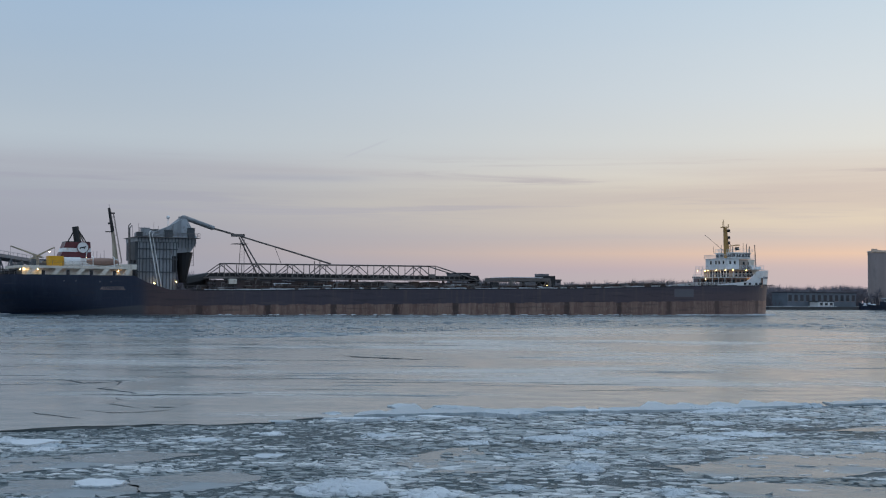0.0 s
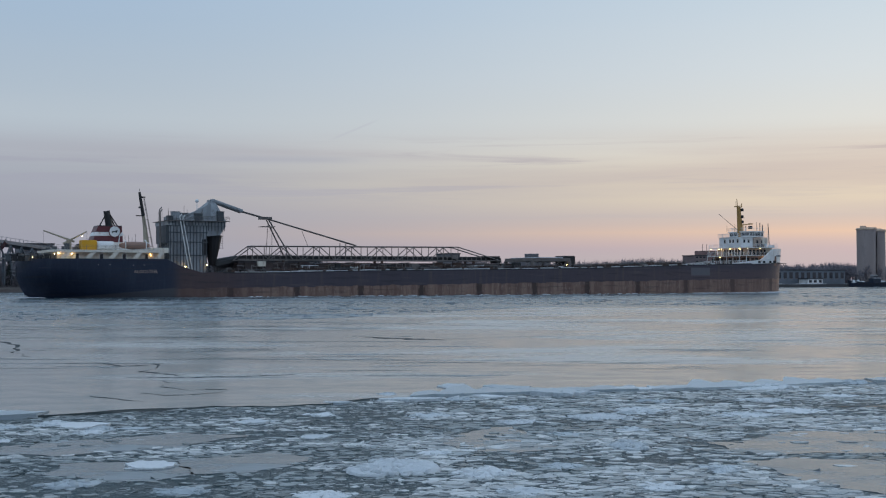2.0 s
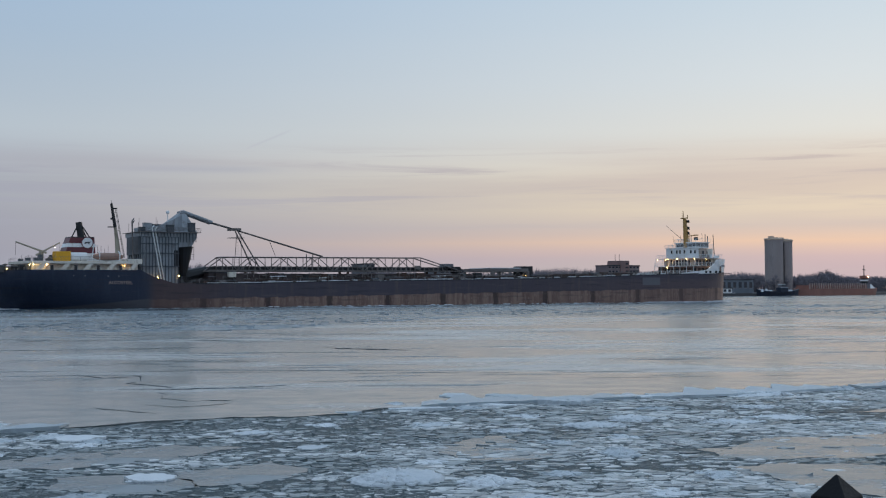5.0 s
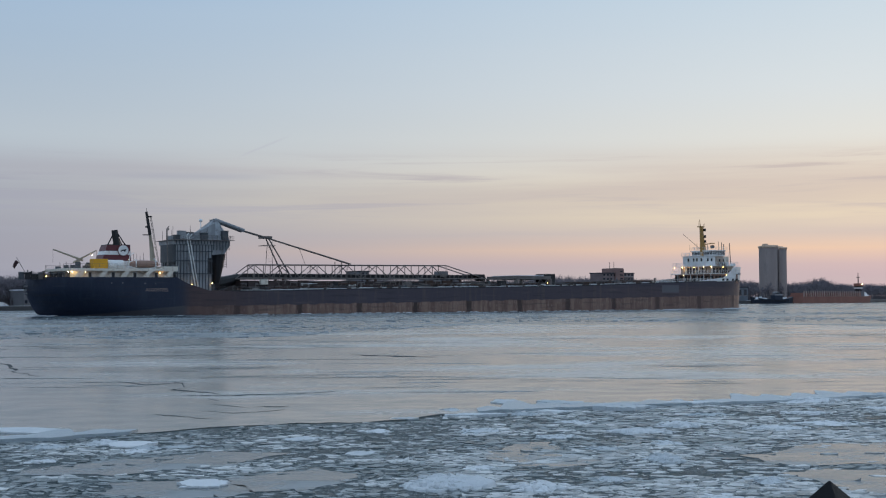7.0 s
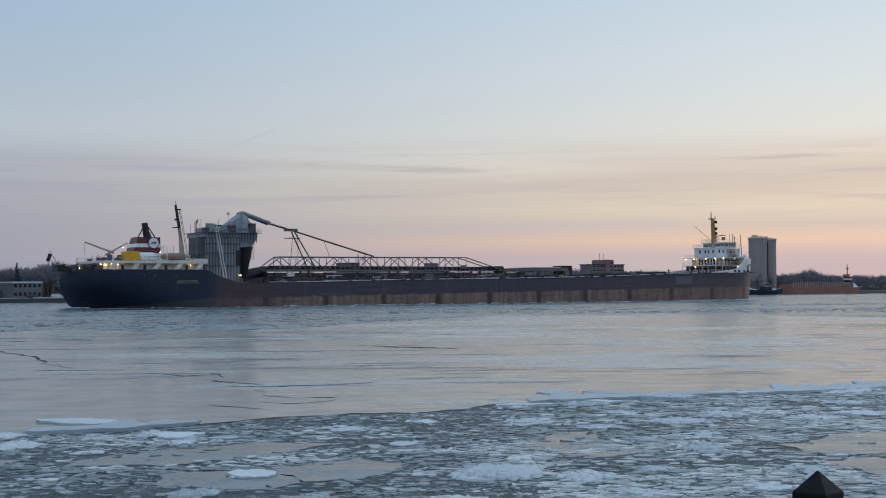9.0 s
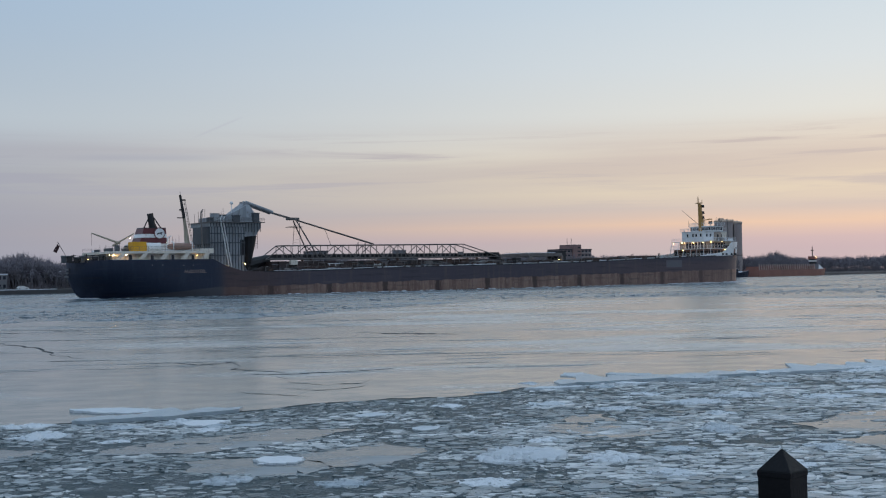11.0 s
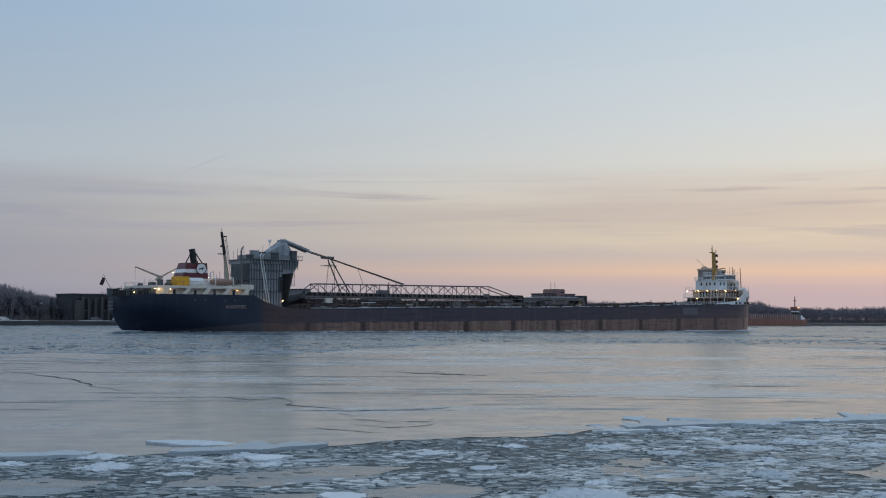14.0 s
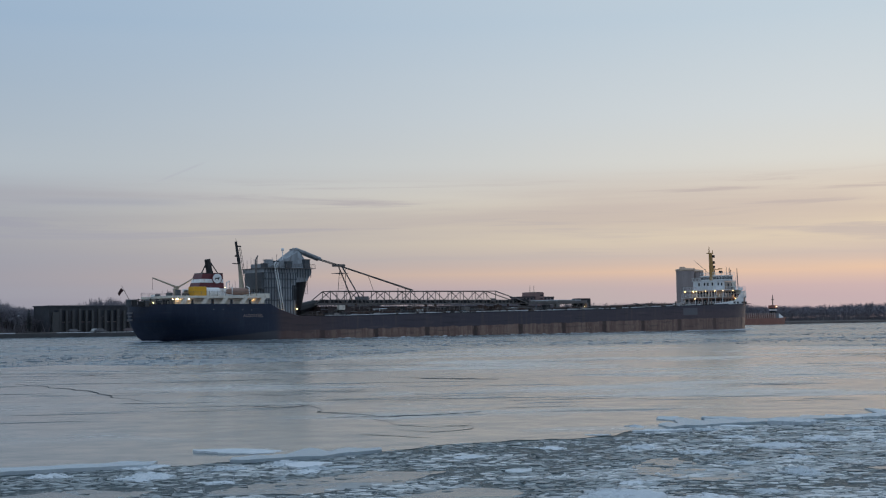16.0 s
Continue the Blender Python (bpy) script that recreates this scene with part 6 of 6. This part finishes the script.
def make_tug():
    x, y = along(15.2, -9)
    tug = thing("moored_tug", "low dark navy tug with snowy decks moored below the silos", "tug", at=pose(x, y, 0, 0, 0, 22))
    bm = bmesh.new()
    xs = [-13.5, -12.5, -10.5, -7, -3, 1, 5, 9, 12, 14]
    wide = [0.8, 2.4, 3.2, 3.6, 3.7, 3.7, 3.6, 3.0, 1.7, 0.1]
    tops = [3.5, 3.3, 2.9, 2.5, 2.3, 2.2, 2.3, 2.7, 3.2, 3.7]
    rows = [[bm.verts.new((u * (0.96 if low else 1), q * v * (0.85 if low else 1), -0.3 if low else z)) for u, v, z in zip(xs, wide, tops)] for q, low in ((-1, True), (-1, False), (1, False), (1, True))]
    for p, r in zip(rows, rows[1:]):
        for k in range(len(xs) - 1):
            bm.faces.new((p[k], p[k + 1], r[k + 1], r[k]))
    bm.faces.new([r[0] for r in rows]), bm.faces.new([r[-1] for r in rows][::-1])
    part("hull", bm, NAVYHULL, tug, "dark navy hull with raised ends")
    rng = random.Random(12)
    for u0, u1, h in ((-12.4, -8.6, 1.0), (-7.4, -5.2, 0.5), (6.2, 9.4, 0.7)):
        bm = bmesh.new()
        for k in range(7):
            u, v = rng.uniform(u0, u1), rng.uniform(-2.4, 1.6)
            frustum(bm, (u - 0.9, u + 0.9, v - 0.7, v + 0.7), (u - 0.4, u + 0.4, v - 0.3, v + 0.3), 2.2, 2.7 + h * rng.uniform(0.5, 1.2))
        part("snow_heap", bm, SNOW, tug, "old snow heaped on the deck")
    house = solid("deckhouse", NAVYHULL, tug, box, 0.6, 5.4, -2.1, 2.1, 2.2, 4.4)
    wheel = solid("wheelhouse", GREYWALL, tug, box, 1.4, 4.0, -1.6, 1.6, 4.4, 6.0)
    for k in range(3):
        solid("window", GLASS, wheel, box, 1.6 + 0.8 * k, 2.2 + 0.8 * k, -1.65, -1.58, 5.0, 5.7)
    solid("snow_roof", SNOW, house, box, 0.6, 5.4, -2.1, -1.62, 4.4, 4.62)
    solid("snow_roof", SNOW, wheel, box, 1.4, 4.0, -1.6, 1.6, 6.0, 6.2)
    bm = bmesh.new()
    tube(bm, (2.6, 0, 6.0), (2.6, 0, 8.4), 0.09, sides=5), tube(bm, (-10.6, -1, 2.6), (-10.2, -1, 5.2), 0.12, sides=5)
    part("mast", bm, TRUSS, tug)
    for k in range(9):
        bm = bmesh.new()
        tube(bm, (-9 + 2.1 * k, -3.72, 1.5), (-9 + 2.1 * k, -3.95, 1.5), 0.42, sides=10)
        part("tyre_fender", bm, BLACK, tug)


make_tug()


def make_barge():
    x, y = along(17.65, -14)
    ship2 = thing("moored_barge", "long rust-red bulk carrier barge with pale hatch posts", "barge", at=pose(x, y, 0, 0, 0, 34))
    L = 31
    bm = bmesh.new()
    slab(bm, [(-L, -6), (L - 8, -6), (L - 2, -3.5), (L + 1, 0), (L - 2, 3.5), (L - 8, 6), (-L, 6)], -0.3, 3.5)
    bmesh.ops.translate(bm, verts=[v for v in bm.verts if v.co.x > L - 6 and v.co.z > 1], vec=(1.6, 0, 0.6))
    part("hull", bm, REDHULL, ship2, "faded red hull")
    solid("coaming", REDHULL, ship2, box, -L + 1, L - 11, -4.5, 4.5, 3.5, 4.3)
    for k in range(26):
        u = -L + 1.6 + k * 1.9
        if u > L - 12:
            break
        solid("hatch_post", ROSE, ship2, box, u - 0.22, u + 0.22, -5.2, -4.7, 3.5, 6.7, label="faded rose post")
        solid("hatch_rib", REDHULL, ship2, box, u + 0.3, u + 1.6, -4.6, 4.6, 4.3, 5.6)
    house = solid("pilot_house", GREYWALL, ship2, box, L - 9.0, L - 5.6, -2.6, 2.6, 3.5, 6.4)
    solid("wheelhouse", BLACK, house, box, L - 8.4, L - 6.4, -1.8, 1.8, 6.4, 9.4)
    solid("white_band", WHITE, house, box, L - 8.55, L - 6.25, -1.95, 1.95, 7.9, 8.7)
    solid("roof", REDHULL, house, box, L - 8.8, L - 6.2, -2.2, 2.2, 9.4, 11.0)
    bm = bmesh.new()
    tube(bm, (L - 7.6, 0, 11.0), (L - 7.6, 0, 17.0), 0.34, 0.2, sides=6), box(bm, L - 8.6, L - 6.6, -0.3, 0.3, 14.2, 14.6)
    part("mast", bm, BLACK, house)
    bm = bmesh.new()
    frustum(bm, (L - 5.4, L - 0.6, -2.6, 2.6), (L - 5.4, L - 3.6, -1.6, 1.6), 3.5, 6.2)
    part("bow_housing", bm, WHITE, house, "white sloping bow housing")
    lamp_on(L - 7.4, -2.5, 10.4, house, 0.28, True)


make_barge()


def block(name, label, az0, az1, el, back, wall, storeys=3, bays=8, roof=ROOF, depth=14, base=1.0, lit=()):
    """A plain far building between two compass directions, with storeys of real window openings."""
    (ax, ay), (bx, by) = along(az0, back), along(az1, back)
    w = math.hypot(bx - ax, by - ay)
    ob = thing(name, label, "building", at=pose((ax + bx) / 2, (ay + by) / 2, base, 0, 0, math.degrees(math.atan2(by - ay, bx - ax))))
    h = high((az0 + az1) / 2, el, back) - base
    solid("wall", wall, ob, box, -w / 2, w / 2, 0, depth, -1.2, h)
    solid("roof", roof, ob, box, -w / 2 - 0.3, w / 2 + 0.3, -0.3, depth + 0.3, h, h + 0.5)
    for s in range(storeys):
        for b in range(bays):
            u = -w / 2 + (b + 0.5) * w / bays
            z = h * (s + 0.45) / storeys
            win = solid("window", WINDOW_LIT if (s, b) in lit else GLASS, ob, box, u - w / bays * 0.28, u + w / bays * 0.28, -0.04, 0.1, z, z + h / storeys * 0.42)
            solid("window_sill", CONCRETE, win, box, u - w / bays * 0.32, u + w / bays * 0.32, -0.12, 0.1, z - 0.2, z - 0.04)
    return ob, w, h


def make_buildings():
    ob, w, h = block("brick_tower", "dull brick apartment block with a taller lift tower", 8.0, 9.36, 1.06, 70, BRICK, 7, 9, ROOF, 10)
    tower = solid("lift_tower", RUSTBRICK, ob, box, -w * 0.12, w * 0.14, -0.9, 10.2, -1.2, h + 2.6, label="reddish brick lift tower")
    solid("parapet", ROOF, tower, box, -w * 0.11, w * 0.13, -0.7, 10.0, h + 2.6, h + 2.9)
    for u in (-0.07, 0.06):
        solid("aerial", TRUSS, ob, box, w * u - 0.08, w * u + 0.08, 5, 5.2, h + 2.9, h + 6.5)
    for k in range(7):               # shallow pale balcony fronts on the long wing
        for u0, u1 in ((0.18, 0.31), (0.34, 0.48)):
            solid("balcony", CONCRETE, ob, box, w * u0, w * u1, -0.5, -0.05, h * (k + 0.10) / 7, h * (k + 0.36) / 7)
    for k in range(9):               # dark windows of the lift tower
        solid("window", BLACK, tower, box, w * 0.02, w * 0.11, -0.95, -0.88, (h + 2) * (k + 0.4) / 9, (h + 2) * (k + 0.75) / 9)
    ob, w, h = block("grey_block", "small grey flat-roofed block above the trees", 0.6, 1.75, 0.93, 80, GREYWALL, 5, 5)
    solid("roof_house", GREYWALL, ob, box, -w * 0.16, w * 0.12, 2, 8, h, h + 3.2)
    block("roof_block", "small dark rooftop block above the trees", -2.65, -2.25, 1.2, 90, GREYWALL, 5, 2)
    block("grey_offices", "wide grey office building by the bridge", -20.9, -19.7, 1.6, 60, GREYWALL, 4, 7)
    block("flat_shed", "low grey flat-roofed riverside building with snow on its roof", -16.9, -15.75, 0.42, 9, GREYWALL, 2, 6, SNOW)
    block("brick_shed", "low brick riverside building with snowy roof", -15.3, -14.1, 0.28, 40, BRICK, 1, 5, SNOW)
    block("small_house", "small house with pale roof behind the bank", -14.9, -14.2, 0.55, 40, BRICK, 1, 3, SNOW)
    block("small_house", "small grey house behind the bank", -13.6, -13.1, 0.5, 46, GREYWALL, 1, 2, SNOW)
    block("riverside_shed", "long low dark riverside shed", 11.4, 14.2, 0.42, 12, GIRDER, 1, 12, ROOF, 10)
    block("white_shed", "small white waterside shed", 12.7, 13.3, 0.05, 2, WHITE, 1, 3, ROOF, 6)
    # old plant with a row of pale columns
    ob, w, h = block("column_hall", "long dark hall behind grey concrete columns", -12.4, -8.4, 0.88, 20, ROOF, 1, 4)
    for k in range(13):
        u = -w / 2 + 4 + k * (w - 6) / 13
        solid("column", STONE, ob, box, u - 0.45, u + 0.45, -1.4, -0.5, -1.2, h * (0.86 if k % 3 else 0.92), label="dark grey weathered column")
    solid("end_bay", STONE, ob, box, -w / 2 + 1, -w / 2 + 3.4, -1.6, -0.4, -1.2, h * 0.8)
    # quay walls with snow on top
    for az0, az1, z in ((-19.5, -8.2, 1.5), (10.6, 15.9, 1.5)):
        (ax, ay), (bx, by) = along(az0, -1.5), along(az1, -1.5)
        w = math.hypot(bx - ax, by - ay)
        q = thing("quay_wall", "dark stone quay wall with snow along its top", "quay", at=pose((ax + bx) / 2, (ay + by) / 2, 0, 0, 0, math.degrees(math.atan2(by - ay, bx - ax))))
        solid("wall_face", STONE, q, box, -w / 2, w / 2, -0.8, 2.5, -0.5, z)
        rng = random.Random(9)
        u = -w / 2
        while u < w / 2:
            n = rng.uniform(4, 16)
            if rng.random() < 0.75:
                solid("snow_strip", SNOW, q, box, u, min(u + n, w / 2), -0.7, 1.8, z, z + rng.uniform(0.12, 0.4))
            u += n + rng.uniform(0.5, 4)
    rng = random.Random(14)
    for k in range(26):
        az = rng.uniform(-19, -9)
        x, y = along(az, rng.uniform(4, 40))
        if rng.random() < 0.35:
            lampost = thing("street_lamp", "thin far street lamp, unlit", "street lamp", "far street lamps", at=pose(x, y, 1.4))
            bm = bmesh.new()
            tube(bm, (0, 0, 0), (0, 0, 6), 0.08, sides=5), tube(bm, (0, 0, 6), (0.8, 0, 6.2), 0.06, sides=4)
            part("pole", bm, TRUSS, lampost)
            solid("lamp_head", GREYWALL, lampost, box, 0.5, 1.1, -0.12, 0.12, 6.1, 6.25)
        else:
            car = thing("parked_car", rng.choice(("white", "grey", "dark red")) + " car parked along the far quay", "car", "far parked cars", at=pose(x, y, 1.5, 0, 0, rng.uniform(20, 50)))
            bm = bmesh.new()
            sideways(bm, [(-2.1, 0.3), (2.1, 0.3), (2.1, 0.8), (1.2, 0.95), (0.6, 1.45), (-1.1, 1.45), (-1.9, 0.95), (-2.1, 0.85)], -0.85, 0.85)
            part("body", bm, rng.choice((WHITE, GREYWALL, BRICK, TOWER_DARK)), car)
            for u in (-1.3, 1.3):
                for v in (-0.75, 0.75):
                    bm = bmesh.new()
                    tube(bm, (u, v - 0.1, 0.32), (u, v + 0.1, 0.32), 0.32, sides=10)
                    part("wheel", bm, BLACK, car)


make_buildings()


def make_bridge():
    """Approach of a tall steel bridge behind the stern: stone pier, deck truss and a run of spans."""
    px, py = along(-24.0, -6)
    br = thing("river_bridge", "steel deck-truss bridge on a pale stone pier", "bridge", at=pose(px, py, 0, 0, 0, 0))
    r = math.hypot(px, py)
    z = lambda el: EYE + r * math.tan(radians(el))
    pier = solid("pier", PIER, br, box, -2.0, 2.0, -4, 4, -0.5, z(2.14), label="pale stone pier")
    solid("pier_cap", PIER, pier, box, -2.6, 2.6, -4.6, 4.6, z(2.0), z(2.2))
    for u in (-1.2, 0, 1.2):
        solid("pier_flute", PIER, pier, box, u - 0.3, u + 0.3, -4.25, -3.9, 3, z(1.9))
    solid("footing", PIER, br, box, -9, 7.5, -7, 6, -0.6, z(0.62), label="wide concrete footing")
    for u in (-7, -4.5, 3.2, 5.6):
        solid("footing_recess", STONE, br, box, u - 0.8, u + 0.8, -7.05, -6.9, 2.2, 5.2)
    # deck: girder pairs running off to the right and away, and to the left
    a = Vector((2.0, 0, z(1.72)))
    far = Vector((along(-20.2, 55)[0] - px, along(-20.2, 55)[1] - py, z(1.42)))
    left = Vector((-70, -30, z(1.9)))
    for p, q, name in ((a, far, "right_span"), (Vector((-2.0, 0, z(1.72))), left, "left_span")):
        way = q - p
        flat = Vector((way.x, way.y, 0)).normalized()
        off = Vector((-flat.y, flat.x, 0))
        bm = bmesh.new()
        v = [bm.verts.new(c + off * s + Vector((0, 0, h))) for c in (p, q) for s in (-4.5, 4.5) for h in (1.0, 2.2)]
        for f in ((0, 1, 3, 2), (4, 6, 7, 5), (0, 4, 5, 1), (2, 3, 7, 6), (1, 5, 7, 3), (0, 2, 6, 4)):
            bm.faces.new([v[i] for i in f])
        deck = part("bridge_deck", bm, GIRDER, br)
        n = 8
        for s in (-4.0, 4.0):
            for k in range(n):
                c, d = p.lerp(q, k / n) + off * s, p.lerp(q, (k + 1) / n) + off * s
                deep = Vector((0, 0, -4.2))
                bm = bmesh.new()
                tube(bm, c + deep, d + deep, 0.32, sides=5)
                tube(bm, c + Vector((0, 0, 1)), c.lerp(d, 0.5) + deep, 0.24, sides=5), tube(bm, c.lerp(d, 0.5) + deep, d + Vector((0, 0, 1)), 0.24, sides=5)
                tube(bm, c + Vector((0, 0, 1)), c + deep, 0.2, sides=5)
                part("truss_panel", bm, GIRDER, deck)
            bm = bmesh.new()
            for k in range(20):
                c, d = p.lerp(q, k / 20) + off * s, p.lerp(q, (k + 1) / 20) + off * s
                tube(bm, c + Vector((0, 0, 2.2)), c + Vector((0, 0, 3.3)), 0.08, sides=4), tube(bm, c + Vector((0, 0, 3.3)), d + Vector((0, 0, 3.3)), 0.08, sides=4)
            part("parapet_rail", bm, GIRDER, deck)
        for k in range(1, 6):
            c = p.lerp(q, k / 6)
            if name == "left_span":
                continue
            leg = solid("bent", GIRDER, br, box, c.x - 0.5, c.x + 0.5, c.y - 4, c.y - 3, 0.8, c.z - 2)
            solid("bent_leg", GIRDER, leg, box, c.x - 0.5, c.x + 0.5, c.y + 3, c.y + 4, 0.8, c.z - 2)
    bm = bmesh.new()
    tube(bm, (-14, -4, z(2.45)), (2, -4, z(2.45)), 0.18, sides=5), tube(bm, (2, -4, z(2.2)), (2, -4, z(2.46)), 0.15, sides=5), tube(bm, (-13, -4, z(1.9)), (-13, -4, z(2.46)), 0.15, sides=5)
    for k in range(6):
        box(bm, -13 + 2.4 * k, -11.9 + 2.4 * k, -4.3, -3.7, z(2.45), z(2.55))
    part("sign_gantry", bm, BLACK, br, "dark gantry over the roadway")


make_bridge()


# ---- bare winter trees ----
def grow(bm, p, way, length, r, depth, rng, twigs):
    q = p + way * length
    (tube(bm, p, q, r, r * 0.66, sides=4) if depth > 1 else tube(twigs, p, q, r, r * 0.5, sides=3))
    if depth == 0:
        return
    for k in range(rng.choice((3, 3, 4)) if depth > 1 else 4):
        turn = Vector((rng.gauss(0, 1), rng.gauss(0, 1), rng.gauss(0.25, 0.7)))
        out = (way * rng.uniform(0.7, 1.1) + turn * 0.52).normalized()
        grow(bm, p.lerp(q, rng.uniform(0.55, 1.0)), out, length * rng.uniform(0.52, 0.76), r * 0.52, depth - 1, rng, twigs)


def tree_kind(seed, height):
    rng = random.Random(seed)
    tree = thing("tree", "bare leafless winter tree on the far bank", "tree", "far bank trees")
    trunk, crown = bmesh.new(), bmesh.new()
    grow(trunk, Vector((0, 0, -0.5)), Vector((rng.uniform(-0.06, 0.06), 0, 1)).normalized(), height * 0.31, height * 0.018, 5, rng, crown)
    part("trunk", trunk, HAZED_BARK, tree)
    part("crown", crown, HAZED_TWIG, tree)
    return tree


def conifer_kind(seed, height):
    rng = random.Random(seed)
    tree = thing("conifer", "dark evergreen conifer on the far bank", "tree", "far bank conifers")
    bm = bmesh.new()
    tube(bm, (0, 0, -0.5), (0, 0, height), 0.22, 0.03, sides=6)
    part("trunk", bm, HAZED_BARK, tree)
    bm = bmesh.new()
    for k in range(170):
        f = rng.random() ** 0.8
        a = rng.uniform(0, math.tau)
        reach = (1 - f) * height * 0.24 * rng.uniform(0.6, 1.15) + 0.2
        p = Vector((0, 0, height * (0.08 + 0.9 * f)))
        tube(bm, p, p + Vector((reach * math.cos(a), reach * math.sin(a), -reach * 0.25)), 0.32 * (1 - f) + 0.12, 0.03, sides=4)
    part("crown", bm, HAZED_EVERGREEN, tree)
    return tree


def make_trees():
    rng = random.Random(77)
    kinds = [tree_kind(s, 10.0) for s in (1, 2, 3, 4, 5)]
    firs = [conifer_kind(8, 10.0), conifer_kind(9, 10.0)]
    used = set()

    def plant(kind, az, el, back):
        x, y = along(az, back)
        h = max(high(az, el, back) - 1.8, 4.0)
        m = pose(x, y, 1.8, 0, 0, rng.uniform(0, 360))
        s = h / 10.0
        if kind in used:
            ob = copy_thing(kind, m)
        else:
            ob = kind
            used.add(kind)
            ob.matrix_basis = m
        ob.scale = (s * rng.uniform(0.9, 1.25), s * rng.uniform(0.9, 1.25), s)

    crown_line = [(-25, 1.1), (-20, 1.15), (-17.3, 1.25), (-16, 1.3), (-15.3, 1.62), (-14.6, 1.45), (-13.8, 1.1), (-13, 1.0), (-11.5, 1.1), (-10.2, 1.5), (-9.3, 1.4), (-8, 1.1), (-4, 0.95), (-2, 1.2), (0, 1.0), (4, 1.05), (6.3, 1.2), (7, 1.1),
                  (10, 0.95), (12, 0.85), (13.5, 0.9), (16.3, 0.75), (17.2, 0.98), (18, 0.7), (20, 0.65), (22, 0.72), (26, 0.7)]
    for _ in range(150):
        az = rng.uniform(-25, 26)
        plant(rng.choice(kinds), az, lerp(az, crown_line) * rng.uniform(0.75, 1.15), rng.uniform(22, 120))
    for az, el in ((-18.6, 1.3), (-18.1, 1.25), (-17.7, 1.35), (-17.3, 1.3), (-16.4, 1.35), (-16.1, 1.45), (-15.7, 1.5), (-14.3, 1.3), (-13.9, 1.2), (-13.4, 1.15), (-12.8, 1.1), (-15.5, 1.62), (-15.0, 1.6), (-14.7, 1.45), (-15.9, 1.35), (-10.3, 1.45), (-9.9, 1.5), (-9.5, 1.42), (17.2, 1.0), (16.7, 0.9), (17.6, 0.85), (6.4, 1.25), (7.1, 1.15), (10.2, 1.0), (-1.9, 1.2), (-2.4, 1.1), (22.6, 0.9)):
        plant(rng.choice(kinds), az, el, rng.uniform(25, 45))
    for k, (az, el) in enumerate(((-16.75, 1.3), (-13.2, 0.8), (-21.5, 1.0))):
        plant(firs[k % 2], az, el, rng.uniform(18, 30))
    # the closed wood behind: thousands of bare stems and boughs
    bm = bmesh.new()
    for i in range(4300):
        az = rng.uniform(-27, 28) if i < 3800 else rng.uniform(-21, -12)
        back = rng.uniform(30, 330 if i < 3800 else 90)
        x, y = along(az, back)
        top = max(3.5, (high(az, lerp(az, crown_line) * rng.uniform(0.62, 0.98), back) - 2))
        p = Vector((x, y, 1.2))
        tube(bm, p, p + Vector((rng.uniform(-1, 1), 0, top * 0.8)), 0.22, 0.09, sides=3)
        heart = p + Vector((0, 0, top * 0.62))
        for _ in range(36):      # boughs fan out and fill a rounded crown
            way = Vector((rng.gauss(0, 1), rng.gauss(0, 1), rng.gauss(0.15, 1))).normalized()
            q = heart + Vector((way.x * 0.30 * top, way.y * 0.30 * top, way.z * 0.38 * top)) * rng.uniform(0.75, 1.05)
            tube(bm, heart.lerp(q, rng.uniform(0.1, 0.6)), q, 0.16, 0.06, sides=3)
    tagged(new("far_woods", mesh("far_woods", bm, HAZED_TWIG)), "dark belt of leafless woods along the far bank", "woods", kind="stuff")
    # brushwood at the foot of the trees
    bm = bmesh.new()
    for _ in range(11000):
        az = rng.uniform(-27, 28)
        x, y = along(az, rng.uniform(20, 80))
        p = Vector((x, y, 1.2))
        tube(bm, p, p + Vector((rng.uniform(-1.8, 1.8), rng.uniform(-1, 1), rng.uniform(1.0, 6.0))), 0.24, 0.06, sides=3)
    tagged(new("brushwood", mesh("brushwood", bm, HAZED_BARK)), "low dark brushwood along the far bank", "bushes", kind="stuff")


make_trees()


# ---- what moves ----
def ship_at(t):
    course = radians(28.917)
    run = 4.6457 * (t - 8)
    return pose(8.427 + run * math.cos(course), 347.027 + run * math.sin(course), 0, 0, 0, 31.858 + 0.1878 * (t - 8))


def motions():
    walk(ship, [(t, ship_at(t)) for t in (0, 2, 4, 6, 8, 10, 12, 14, 16)])
    for k, piece in enumerate(flag_pieces):
        rows = []
        for i in range(41):
            t = 0.4 * i
            beat = 38 * math.sin(4.1 * t - 0.9 * k) + 14 * math.sin(9.3 * t + k)
            drop = 58 + 14 * math.sin(2.3 * t)
            base = Vector((-109.4, 0, 12.1))
            for j in range(k):
                a = radians(38 * math.sin(4.1 * t - 0.9 * j) + 14 * math.sin(9.3 * t + j))
                base += 0.6 * Vector((-math.cos(a) * math.cos(radians(drop)), -math.sin(a) * math.cos(radians(drop)), -math.sin(radians(drop))))
            rows.append((t, pose(*base, 0, -drop, beat)))
        walk(piece, rows)
    for ob, speed, lift in drifting:
        home = ob.matrix_basis.copy()
        walk(ob, [(t, Matrix.Translation((speed * (t - 8), 0.17 * speed * (t - 8), 0)) @ home) for t in (0, 4, 8, 12, 16)])


motions()
